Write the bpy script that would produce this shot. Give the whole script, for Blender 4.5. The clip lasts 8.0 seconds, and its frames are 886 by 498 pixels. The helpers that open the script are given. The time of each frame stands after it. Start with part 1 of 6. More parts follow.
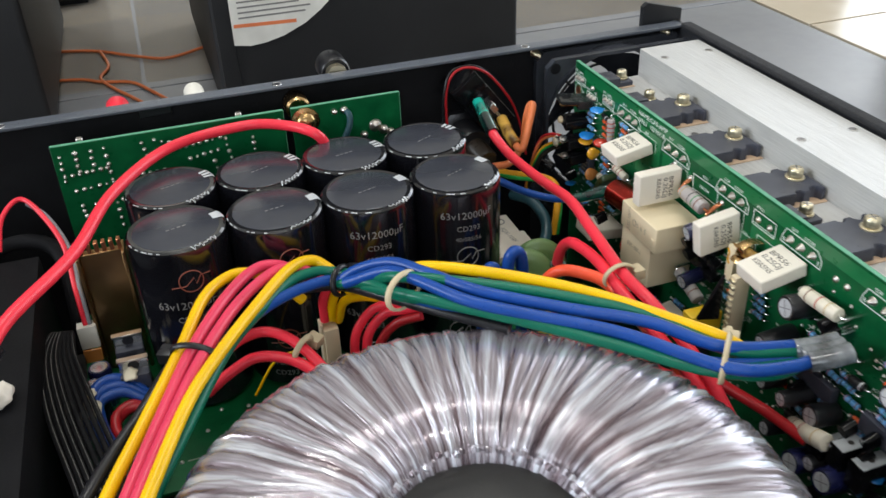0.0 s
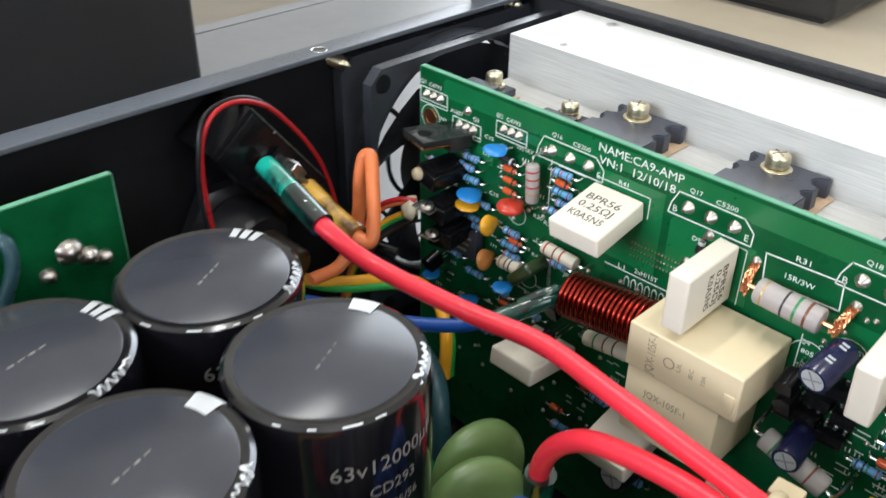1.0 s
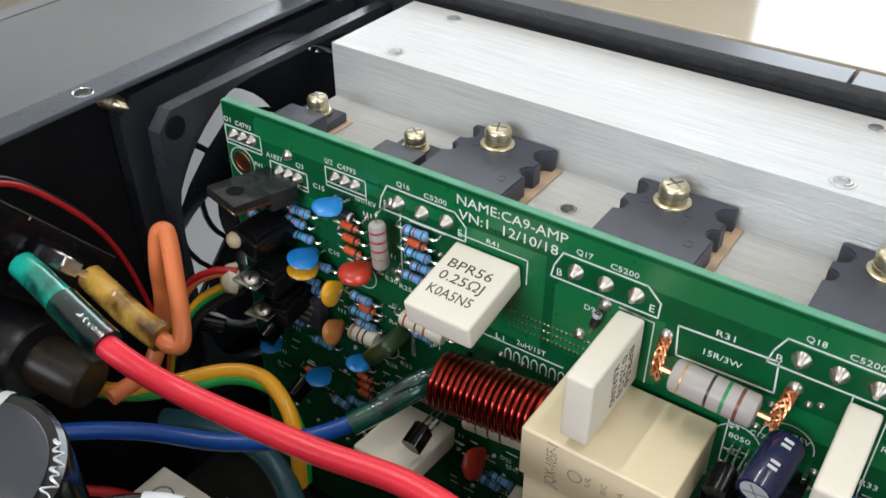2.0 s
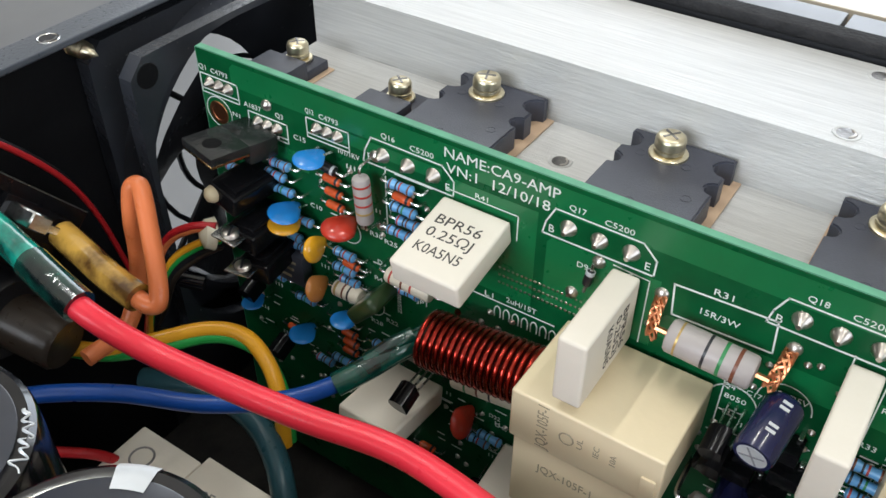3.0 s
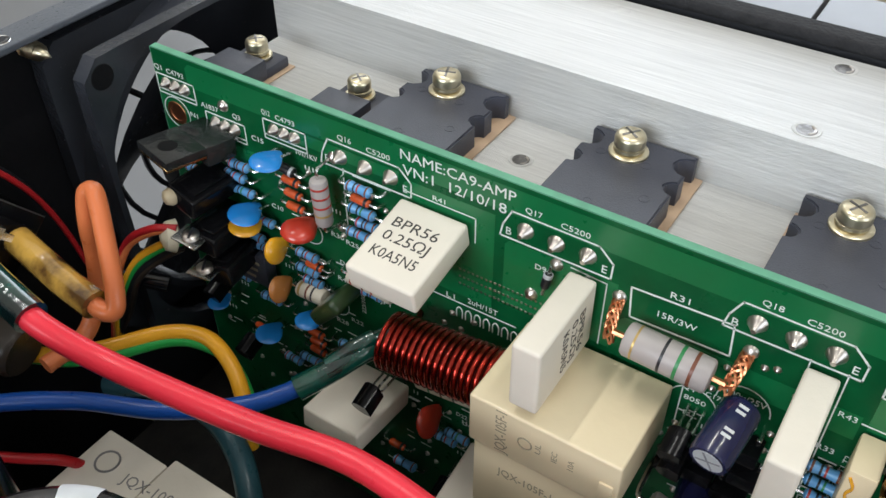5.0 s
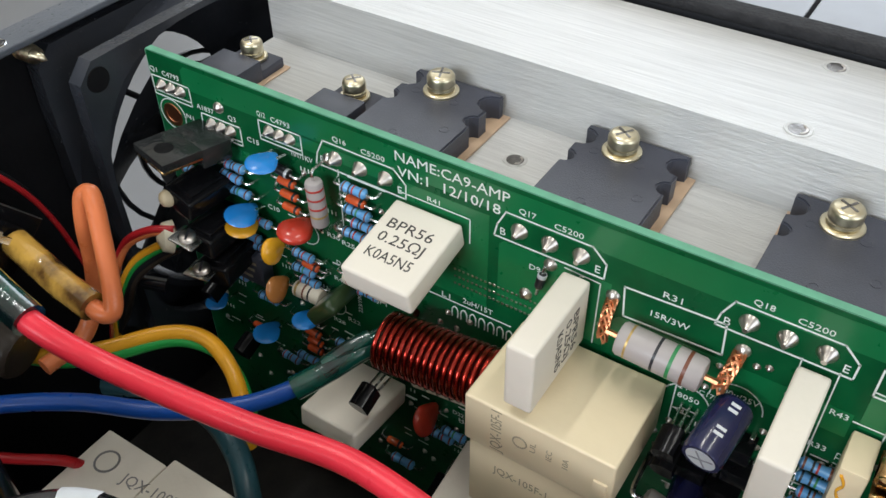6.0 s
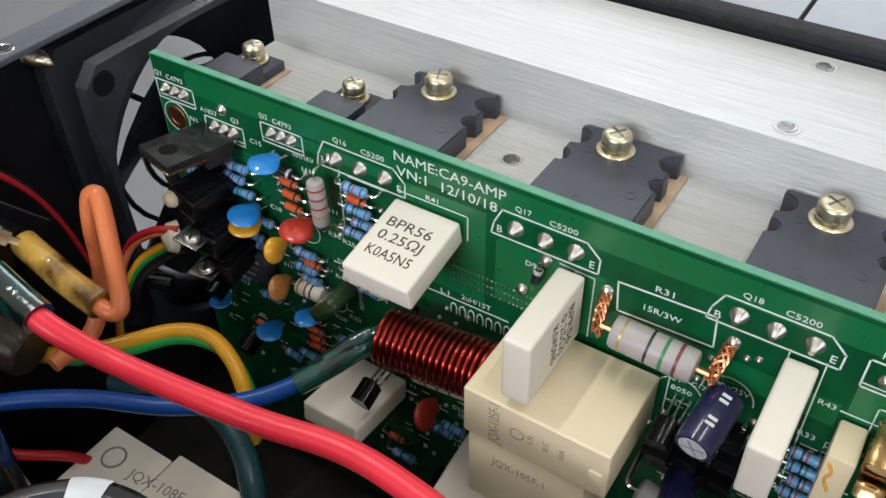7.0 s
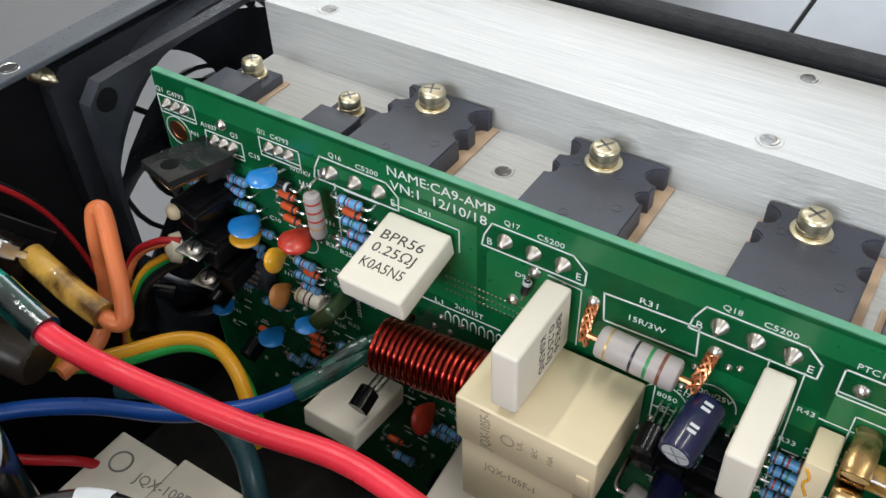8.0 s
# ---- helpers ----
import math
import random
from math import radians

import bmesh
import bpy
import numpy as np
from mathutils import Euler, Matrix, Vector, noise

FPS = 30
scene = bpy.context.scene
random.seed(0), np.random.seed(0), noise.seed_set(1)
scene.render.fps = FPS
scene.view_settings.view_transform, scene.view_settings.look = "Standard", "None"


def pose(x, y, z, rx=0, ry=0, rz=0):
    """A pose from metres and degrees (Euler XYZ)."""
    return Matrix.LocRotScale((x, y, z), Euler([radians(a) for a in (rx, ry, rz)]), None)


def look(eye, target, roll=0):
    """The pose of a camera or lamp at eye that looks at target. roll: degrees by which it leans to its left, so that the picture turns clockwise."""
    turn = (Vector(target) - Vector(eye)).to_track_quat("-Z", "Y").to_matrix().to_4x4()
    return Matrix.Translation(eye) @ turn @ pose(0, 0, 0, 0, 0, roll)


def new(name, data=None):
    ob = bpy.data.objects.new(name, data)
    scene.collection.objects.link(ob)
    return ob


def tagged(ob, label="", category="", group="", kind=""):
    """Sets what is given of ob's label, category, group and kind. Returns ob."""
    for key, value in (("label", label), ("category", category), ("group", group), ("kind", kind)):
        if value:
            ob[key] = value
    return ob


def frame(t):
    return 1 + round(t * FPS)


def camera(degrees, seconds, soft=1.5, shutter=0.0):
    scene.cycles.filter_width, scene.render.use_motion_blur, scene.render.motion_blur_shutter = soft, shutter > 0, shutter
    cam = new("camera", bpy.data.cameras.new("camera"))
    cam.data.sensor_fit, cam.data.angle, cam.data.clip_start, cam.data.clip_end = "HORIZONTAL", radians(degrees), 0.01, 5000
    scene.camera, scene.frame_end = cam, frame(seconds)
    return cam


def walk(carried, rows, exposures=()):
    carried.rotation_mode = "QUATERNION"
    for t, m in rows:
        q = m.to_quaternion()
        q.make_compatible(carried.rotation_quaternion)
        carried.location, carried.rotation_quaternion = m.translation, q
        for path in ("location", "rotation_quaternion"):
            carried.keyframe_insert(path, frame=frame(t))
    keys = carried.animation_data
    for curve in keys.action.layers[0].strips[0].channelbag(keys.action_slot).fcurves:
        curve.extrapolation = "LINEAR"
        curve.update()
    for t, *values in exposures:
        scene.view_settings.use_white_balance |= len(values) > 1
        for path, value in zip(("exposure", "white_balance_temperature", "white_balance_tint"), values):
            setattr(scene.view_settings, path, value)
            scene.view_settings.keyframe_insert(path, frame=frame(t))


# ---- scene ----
cam = camera(53.00, 8.0, shutter=0.15)
PATH = [
    (0, (-0.1829, -0.2683, 0.2647), (-0.15697, -0.18748, 0.21178), -2.30),
    (0.3, (-0.1961, -0.2044, 0.2464), (-0.16344, -0.12655, 0.19285), 0.16),
    (0.5, (-0.1858, -0.1573, 0.2310), (-0.14550, -0.08321, 0.17724), 1.33),
    (0.7, (-0.1718, -0.1181, 0.2227), (-0.12218, -0.04979, 0.16916), 1.49),
    (1, (-0.1510, -0.0739, 0.2021), (-0.09158, -0.01396, 0.14859), 0.89),
    (1.2, (-0.1337, -0.0581, 0.2097), (-0.07012, -0.00348, 0.15515), -0.21),
    (1.5, (-0.1157, -0.0507, 0.2080), (-0.04885, 0.00005, 0.15368), -1.60),
    (2, (-0.1089, -0.0437, 0.2004), (-0.04263, 0.00265, 0.14158), -0.19),
    (2.2, (-0.1089, -0.0417, 0.1962), (-0.04322, 0.00334, 0.13576), 0.19),
    (3.5, (-0.1001, -0.0398, 0.1995), (-0.03654, 0.00269, 0.13510), 0.09),
    (4, (-0.0984, -0.0398, 0.1999), (-0.03518, 0.00228, 0.13486), -0.12),
    (4.5, (-0.0977, -0.0414, 0.1997), (-0.03450, 0.00028, 0.13438), -0.10),
    (6, (-0.0968, -0.0434, 0.2018), (-0.03413, -0.00233, 0.13560), -0.51),
    (6.5, (-0.0979, -0.0440, 0.2015), (-0.03507, -0.00292, 0.13539), -0.64),
    (7, (-0.0993, -0.0456, 0.2037), (-0.03661, -0.00435, 0.13766), -0.93),
    (7.5, (-0.0993, -0.0467, 0.2057), (-0.03667, -0.00524, 0.13967), -1.34),
    (8, (-0.0985, -0.0490, 0.2092), (-0.03696, -0.00705, 0.14257), -1.97),
]
walk(cam, [(t, look(eye, target, roll)) for t, eye, target, roll in PATH], [(0, 0.2, 6400, 7), (0.3, 0.22, 6400, 7), (0.6, 0.5, 6400, 7), (1.0, 0.56, 6400, 7), (1.4, 0.12, 6400, 7), (2.0, 0.13, 6400, 7), (3.5, 0.19, 6400, 7), (4.5, 0.12, 6400, 7), (7.0, 0.09, 6400, 7), (8.0, 0.13, 6400, 7)])

# ---- light: daylight from a wide shop front beyond the floor, ceiling tubes, added fill ----
world = bpy.data.worlds.new("daylight")
scene.world = world
world.use_nodes = True
wn = world.node_tree.nodes
sky = wn.new("ShaderNodeTexSky")
sky.sky_type = "NISHITA"
sky.sun_disc = False
sky.sun_elevation = radians(48)
sky.sun_rotation = radians(60)
world.node_tree.links.new(sky.outputs[0], wn["Background"].inputs[0])
wn["Background"].inputs[1].default_value = 0.15


def lamp(name, size_x, size_y, power, m, colour=(1, 1, 1)):
    data = bpy.data.lights.new(name, "AREA")
    data.shape, data.size, data.size_y, data.energy, data.color = "RECTANGLE", size_x, size_y, power, colour
    ob = new(name, data)
    ob.matrix_world = m
    return ob


# daylight in the opening of the shop front, added fill, and the two tube lamps
lamp("daylight_in_shop_front", 3.4, 2.2, 78, look((3.32, 1.3, 1.3), (0, 0, 0.2)), (0.9, 0.935, 1.0))
# the next two are added fill; no doorway or window is known there
lamp("south_fill_lamp", 1.7, 1.9, 26, look((-0.85, -3.18, 1.3), (-0.1, 0, 0.2)), (0.96, 0.965, 1.0))
lamp("west_fill_lamp", 2.2, 1.2, 80, look((-3.58, 0.2, 1.55), (0, 0, 0.1)), (0.9, 0.935, 1.0))
lamp("tube_light", 1.2, 0.05, 15, look((0.0, 0.9, 2.44), (0.0, 0.9, 0)), (1.0, 0.98, 0.95))
lamp("tube_light", 1.2, 0.05, 11, look((-0.2, -0.75, 2.44), (-0.2, -0.75, 0)), (1.0, 0.98, 0.95))

# ---- helpers: all lengths below in centimetres ----
U = 0.01
ORG = {}


def finish(bm, name, material, org, sharp=0.7):
    bmesh.ops.recalc_face_normals(bm, faces=bm.faces)
    bmesh.ops.translate(bm, verts=bm.verts, vec=-Vector(org))
    bmesh.ops.scale(bm, verts=bm.verts, vec=(U, U, U))
    me = bpy.data.meshes.new(name)
    bm.to_mesh(me)
    bm.free()
    me.shade_smooth()
    me.set_sharp_from_angle(angle=sharp)
    me.materials.append(material)
    return me


def thing(name, label, category, loc, group="", kind=""):
    ob = new(name)
    ob.empty_display_size = 0.005
    ob.location = Vector(loc) * U
    ORG[ob.name] = Vector(loc)
    return tagged(ob, label, category, group, kind)


def part(name, bm, material, parent, label="", sharp=0.7):
    org = ORG[parent.name]
    ob = new(name, finish(bm, name, material, org, sharp))
    ob.parent = parent
    ORG[ob.name] = org
    return tagged(ob, label)


def solid(name, bm, material, label, category, loc, group="", kind="", sharp=0.7):
    ob = new(name, finish(bm, name, material, loc, sharp))
    ob.location = Vector(loc) * U
    ORG[ob.name] = Vector(loc)
    return tagged(ob, label, category, group, kind)


def box(x0, x1, y0, y1, z0, z1, bev=0.0, seg=2, bm=None):
    out = bm or bmesh.new()
    b = bmesh.new()
    bmesh.ops.create_cube(b, size=1)
    for v in b.verts:
        v.co = Vector((x0 if v.co.x < 0 else x1, y0 if v.co.y < 0 else y1, z0 if v.co.z < 0 else z1))
    if bev:
        bmesh.ops.bevel(b, geom=b.edges[:] + b.verts[:], offset=bev, segments=seg, affect="EDGES", profile=0.6)
    return merge(out, b)


def merge(out, b, m=None):
    if m is not None:
        bmesh.ops.transform(b, matrix=m, verts=b.verts)
    me = bpy.data.meshes.new("tmp")
    b.to_mesh(me)
    b.free()
    out.from_mesh(me)
    bpy.data.meshes.remove(me)
    return out


def frame_of(axis):
    return Vector(axis).normalized().to_track_quat("Z", "Y").to_matrix().to_4x4()


def lathe(profile, at=(0, 0, 0), axis=(0, 0, 1), seg=24, bm=None, turn=0.0, caps=True):
    """Rings of (radius, height) round an axis, closed at both ends unless caps is off."""
    out = bm or bmesh.new()
    m = Matrix.Translation(Vector(at)) @ frame_of(axis)
    rings = []
    for r, h in profile:
        if r < 1e-6:
            rings.append([out.verts.new(m @ Vector((0, 0, h)))])
        else:
            rings.append([out.verts.new(m @ Vector((r * math.cos(turn + math.tau * k / seg), r * math.sin(turn + math.tau * k / seg), h))) for k in range(seg)])
    for a, b in zip(rings, rings[1:]):
        for k in range(seg):
            q = (k + 1) % seg
            if len(a) == 1 and len(b) > 1:
                out.faces.new((a[0], b[k], b[q]))
            elif len(b) == 1 and len(a) > 1:
                out.faces.new((a[k], a[q], b[0]))
            elif len(a) > 1:
                out.faces.new((a[k], a[q], b[q], b[k]))
    for ring in (rings[0], rings[-1]) if caps else ():
        if len(ring) > 2:
            out.faces.new(ring)
    return out


def rod(p0, p1, r, seg=12, bm=None, bev=0.0, r1=None):
    p0, p1 = Vector(p0), Vector(p1)
    h = (p1 - p0).length
    r1 = r if r1 is None else r1
    prof = [(r - bev, 0), (r, bev), (r1, h - bev), (r1 - bev, h)] if bev else [(r, 0), (r1, h)]
    return lathe(prof, p0, p1 - p0, seg, bm)


def curve_points(pts, step=8):
    pts = [Vector(p) for p in pts]
    ext = [2 * pts[0] - pts[1]] + pts + [2 * pts[-1] - pts[-2]]
    out = []
    for i in range(1, len(ext) - 2):
        a, b, c, d = ext[i - 1:i + 3]
        for k in range(step):
            t = k / step
            out.append(0.5 * (2 * b + (c - a) * t + (2 * a - 5 * b + 4 * c - d) * t * t + (3 * b - a - 3 * c + d) * t ** 3))
    return out + [pts[-1]]


def tube(pts, r, seg=10, step=8, bm=None, flat=1.0):
    """A round wire swept along a smooth line through pts; flat under 1 flattens it."""
    out = bm or bmesh.new()
    line = curve_points(pts, step) if step > 1 else [Vector(p) for p in pts]
    side = None
    rings = []
    for i, p in enumerate(line):
        d = (line[min(i + 1, len(line) - 1)] - line[max(i - 1, 0)]).normalized()
        if side is None:
            side = d.cross(Vector((0, 0, 1)) if abs(d.z) < 0.9 else Vector((1, 0, 0))).normalized()
        side = (side - d * side.dot(d)).normalized()
        up = d.cross(side)
        rings.append([out.verts.new(p + side * (r * math.cos(math.tau * k / seg)) + up * (r * flat * math.sin(math.tau * k / seg))) for k in range(seg)])
    for a, b in zip(rings, rings[1:]):
        for k in range(seg):
            q = (k + 1) % seg
            out.faces.new((a[k], a[q], b[q], b[k]))
    out.faces.new(rings[0][::-1])
    out.faces.new(rings[-1])
    return out


def prism(outline, z0, z1, m=None, bev=0.0, bm=None):
    """An outline of (x, y) raised from z0 to z1, with its upper rim bevelled."""
    b = bmesh.new()
    low = [b.verts.new((x, y, z0)) for x, y in outline]
    f = b.faces.new(low)
    up = bmesh.ops.extrude_face_region(b, geom=[f])["geom"]
    top = [v for v in up if isinstance(v, bmesh.types.BMVert)]
    for v in top:
        v.co.z = z1
    if bev:
        rim = [e for e in b.edges if e.verts[0] in top and e.verts[1] in top]
        bmesh.ops.bevel(b, geom=rim, offset=bev, segments=2, affect="EDGES")
    return merge(bm or bmesh.new(), b, m)


def text_mesh(body, size, right, up, at, depth=0.004, align="LEFT", bm=None, wide=1.0):
    """Raised lettering in the built-in font; size is about the height of a capital."""
    cu = bpy.data.curves.new("text", "FONT")
    cu.body, cu.size, cu.align_x, cu.extrude, cu.resolution_u = body, size * 1.42, align, depth, 2
    cu.space_line = 0.95
    ob = new("text", cu)
    dg = bpy.context.evaluated_depsgraph_get()
    me = bpy.data.meshes.new_from_object(ob.evaluated_get(dg))
    bpy.data.objects.remove(ob)
    bpy.data.curves.remove(cu)
    right, up = Vector(right).normalized(), Vector(up).normalized()
    n = right.cross(up)
    m = Matrix(((right.x, up.x, n.x, at[0]), (right.y, up.y, n.y, at[1]), (right.z, up.z, n.z, at[2]), (0, 0, 0, 1)))
    b = bmesh.new()
    b.from_mesh(me)
    bpy.data.meshes.remove(me)
    bmesh.ops.scale(b, verts=b.verts, vec=(wide, 1, 1))
    return merge(bm or bmesh.new(), b, m)


def dash(p0, p1, w, n, bm=None, t=0.006):
    """A thin raised strip between two points on a face of normal n."""
    out = bm or bmesh.new()
    p0, p1, n = Vector(p0), Vector(p1), Vector(n).normalized()
    d = (p1 - p0).normalized()
    s = d.cross(n) * (w / 2)
    a = [p0 - s - d * w / 2, p1 - s + d * w / 2, p1 + s + d * w / 2, p0 + s - d * w / 2]
    lo = [out.verts.new(v - n * t) for v in a]
    hi = [out.verts.new(v + n * t) for v in a]
    out.faces.new(hi)
    out.faces.new(lo[::-1])
    for i in range(4):
        j = (i + 1) % 4
        out.faces.new((lo[i], lo[j], hi[j], hi[i]))
    return out


# ---- materials ----
def mat(name, colour, rough=0.5, metal=0.0, vary=0.12, scale=60.0, bump=0.0, bump_scale=400.0, stretch=(1, 1, 1), coat=0.0, trans=0.0, alpha=1.0, second=None, amount=0.5, rough_vary=0.08, per_object=0.0, ior=1.5, sheen=0.0):
    m = bpy.data.materials.new(name)
    m.use_nodes = True
    nt = m.node_tree
    n, link = nt.nodes, nt.links.new
    b = n["Principled BSDF"]
    tex = n.new("ShaderNodeTexCoord")
    mp = n.new("ShaderNodeMapping")
    mp.inputs["Scale"].default_value = stretch
    link(tex.outputs["Object"], mp.inputs[0])
    big = n.new("ShaderNodeTexNoise")
    big.inputs["Scale"].default_value, big.inputs["Detail"].default_value = scale, 5
    link(mp.outputs[0], big.inputs[0])
    fine = n.new("ShaderNodeTexNoise")
    fine.inputs["Scale"].default_value, fine.inputs["Detail"].default_value = bump_scale, 4
    link(mp.outputs[0], fine.inputs[0])
    mix = n.new("ShaderNodeMix")
    mix.data_type = "RGBA"
    c = Vector(colour)
    lo = c * (1 - vary)
    hi = Vector(second) if second else c * (1 + vary)
    mix.inputs["A"].default_value = (*lo, 1)
    mix.inputs["B"].default_value = (*[min(v, 1) for v in hi], 1)
    ramp = n.new("ShaderNodeMapRange")
    ramp.inputs[1].default_value, ramp.inputs[2].default_value = 0.5 - amount / 2, 0.5 + amount / 2
    link(big.outputs[0], ramp.inputs[0])
    link(ramp.outputs[0], mix.inputs["Factor"])
    out = mix.outputs["Result"]
    if per_object:
        info = n.new("ShaderNodeObjectInfo")
        hsv = n.new("ShaderNodeHueSaturation")
        mr = n.new("ShaderNodeMapRange")
        mr.inputs[3].default_value, mr.inputs[4].default_value = 1 - per_object, 1 + per_object
        link(info.outputs["Random"], mr.inputs[0])
        link(mr.outputs[0], hsv.inputs["Value"])
        link(out, hsv.inputs["Color"])
        out = hsv.outputs[0]
    link(out, b.inputs["Base Color"])
    rr = n.new("ShaderNodeMapRange")
    rr.inputs[3].default_value, rr.inputs[4].default_value = max(rough - rough_vary, 0.02), min(rough + rough_vary, 1)
    link(fine.outputs[0], rr.inputs[0])
    link(rr.outputs[0], b.inputs["Roughness"])
    b.inputs["Metallic"].default_value = metal
    b.inputs["Coat Weight"].default_value = coat
    b.inputs["Coat Roughness"].default_value = 0.08
    b.inputs["Transmission Weight"].default_value = trans
    b.inputs["Alpha"].default_value = alpha
    b.inputs["IOR"].default_value = ior
    if bump:
        bp = n.new("ShaderNodeBump")
        bp.inputs["Strength"].default_value = bump
        bp.inputs["Distance"].default_value = 0.0004
        link(fine.outputs[0], bp.inputs["Height"])
        link(bp.outputs[0], b.inputs["Normal"])
    return m


M = {}
M["black_paint"] = mat("black_painted_steel", (0.016, 0.017, 0.02), 0.38, 0, 0.3, 30, 0.25, 1500)
M["matt_black"] = mat("matt_black_plastic", (0.006, 0.006, 0.007), 0.55, 0, 0.3, 80, 0.2, 900, ior=1.3)
# black with the shade of the case's inside and of holes put into it
M["shaded_black"] = mat("black_with_painted_shade", (0.008, 0.008, 0.009), 0.6, 0, 0.3, 60, 0.2, 900, ior=1.2)
# the case's black, with the upward face's sheen put into the colour
M["rail_sheen"] = mat("black_rail_with_painted_sheen", (0.085, 0.095, 0.115), 0.3, 0, 0.2, 25, 0.25, 1300, second=(0.12, 0.132, 0.155))
M["gloss_black"] = mat("glossy_black_plastic", (0.006, 0.006, 0.007), 0.2, 0, 0.3, 60, 0.1, 500, ior=1.28)
M["foam"] = mat("black_foam", (0.018, 0.018, 0.02), 0.9, 0, 0.4, 300, 1.0, 1200)
M["black_plastic"] = mat("black_plastic", (0.014, 0.014, 0.016), 0.33, 0, 0.3, 80, 0.15, 900)
M["fan_plastic"] = mat("fan_plastic", (0.034, 0.037, 0.045), 0.24, 0, 0.25, 60, 0.2, 700)
M["floor_black"] = mat("dusty_black_floor", (0.012, 0.011, 0.01), 0.7, 0, 0.5, 150, 0.4, 900, second=(0.03, 0.026, 0.022))
M["alu"] = mat("brushed_aluminium", (0.6, 0.595, 0.58), 0.4, 0.3, 0.2, 60, 0.6, 190, (40, 1.0, 40), rough_vary=0.22, amount=0.7)
M["alu_worn"] = mat("worn_aluminium", (0.5, 0.5, 0.5), 0.42, 0.7, 0.14, 40, 0.2, 150, (40, 1.2, 40), rough_vary=0.14)
M["pcb"] = mat("green_solder_mask", (0.003, 0.08, 0.025), 0.3, 0, 0.2, 130, 0.15, 250, second=(0.006, 0.112, 0.036), ior=1.27)
M["pcb_edge"] = mat("glass_fibre_edge", (0.11, 0.33, 0.2), 0.7, 0, 0.2, 200)
M["track"] = mat("green_over_copper", (0.007, 0.15, 0.048), 0.3, 0, 0.1, 100, coat=0.2)
M["silk"] = mat("white_ink", (0.78, 0.82, 0.78), 0.6, 0, 0.06, 300)
M["solder"] = mat("solder", (0.56, 0.52, 0.48), 0.32, 1.0, 0.15, 300, 0.3, 300)
M["tin"] = mat("tinned_wire", (0.75, 0.74, 0.72), 0.25, 1.0, 0.1, 200)
M["copper"] = mat("bare_copper", (0.72, 0.3, 0.15), 0.32, 1.0, 0.2, 300, 0.2, 400)
M["enamel"] = mat("enamelled_copper", (0.36, 0.028, 0.016), 0.2, 0.95, 0.25, 200, coat=0.25)
M["bronze"] = mat("tarnished_bronze", (0.42, 0.25, 0.1), 0.26, 1.0, 0.35, 120, 0.3, 300, second=(0.62, 0.42, 0.2))
M["gold"] = mat("yellow_zinc", (0.76, 0.68, 0.49), 0.33, 1.0, 0.15, 200, 0.15, 400)
M["epoxy"] = mat("black_epoxy", (0.046, 0.049, 0.066), 0.42, 0, 0.2, 120, 0.22, 3500)
M["mica"] = mat("tan_insulator", (0.55, 0.36, 0.22), 0.5, 0, 0.25, 90, second=(0.75, 0.55, 0.38))
M["ceramic"] = mat("white_ceramic", (0.76, 0.7, 0.6), 0.6, 0, 0.05, 60, 0.2, 700)
M["cream"] = mat("cream_plastic", (0.78, 0.655, 0.44), 0.42, 0, 0.05, 60, 0.1, 700, coat=0.1)
M["grey_print"] = mat("grey_print", (0.34, 0.29, 0.2), 0.6, 0, 0.1, 100)
M["ink"] = mat("black_ink", (0.05, 0.045, 0.04), 0.6, 0, 0.2, 300)
M["cap_sleeve"] = mat("black_shrink_sleeve", (0.006, 0.006, 0.008), 0.16, 0, 0.3, 40, 0.1, 150, coat=0.5)
M["cap_top"] = mat("grey_vinyl_disc", (0.04, 0.043, 0.054), 0.22, 0, 0.15, 60, 0.05, 300)
M["silver_print"] = mat("silver_print", (0.62, 0.64, 0.66), 0.35, 0.3, 0.1, 150)
M["grey_label"] = mat("pale_label_print", (0.22, 0.21, 0.2), 0.5, 0, 0.1, 150)
M["red_logo"] = mat("rust_red_print", (0.28, 0.07, 0.04), 0.5, 0, 0.15, 150)
for key, c in dict(red=(0.82, 0.035, 0.06), pink=(0.66, 0.045, 0.1), orange_red=(0.85, 0.09, 0.035), orange=(0.62, 0.17, 0.06), yellow=(0.8, 0.47, 0.001), amber=(0.72, 0.34, 0.02), blue=(0.01, 0.062, 0.29), sky=(0.01, 0.06, 0.29), green=(0.005, 0.125, 0.075), teal=(0.02, 0.06, 0.075), black=(0.012, 0.012, 0.014), dark_red=(0.4, 0.015, 0.02), lime=(0.02, 0.28, 0.05), grey=(0.25, 0.25, 0.27), brown=(0.03, 0.022, 0.016)).items():
    M[key] = mat(key + "_pvc", c, 0.3, 0, 0.14, 60, 0.12, 500, ior=1.38)
M["shrink_teal"] = mat("clear_green_shrink_tube", (0.004, 0.07, 0.055), 0.12, 0, 0.4, 130, 0.8, 190, coat=1.0, second=(0.015, 0.36, 0.27), amount=0.22)
M["shrink_brown"] = mat("clear_brown_shrink_tube", (0.16, 0.075, 0.022), 0.1, 0, 0.4, 150, 0.9, 190, coat=1.0, second=(0.62, 0.36, 0.07), amount=0.25)
M["shrink_dark"] = mat("dark_green_shrink_tube", (0.004, 0.012, 0.013), 0.1, 0, 0.4, 150, 1.0, 210, coat=0.9, second=(0.006, 0.07, 0.05), amount=0.22)
M["tie"] = mat("natural_nylon", (0.58, 0.48, 0.31), 0.42, 0, 0.08, 80, 0.1, 500)
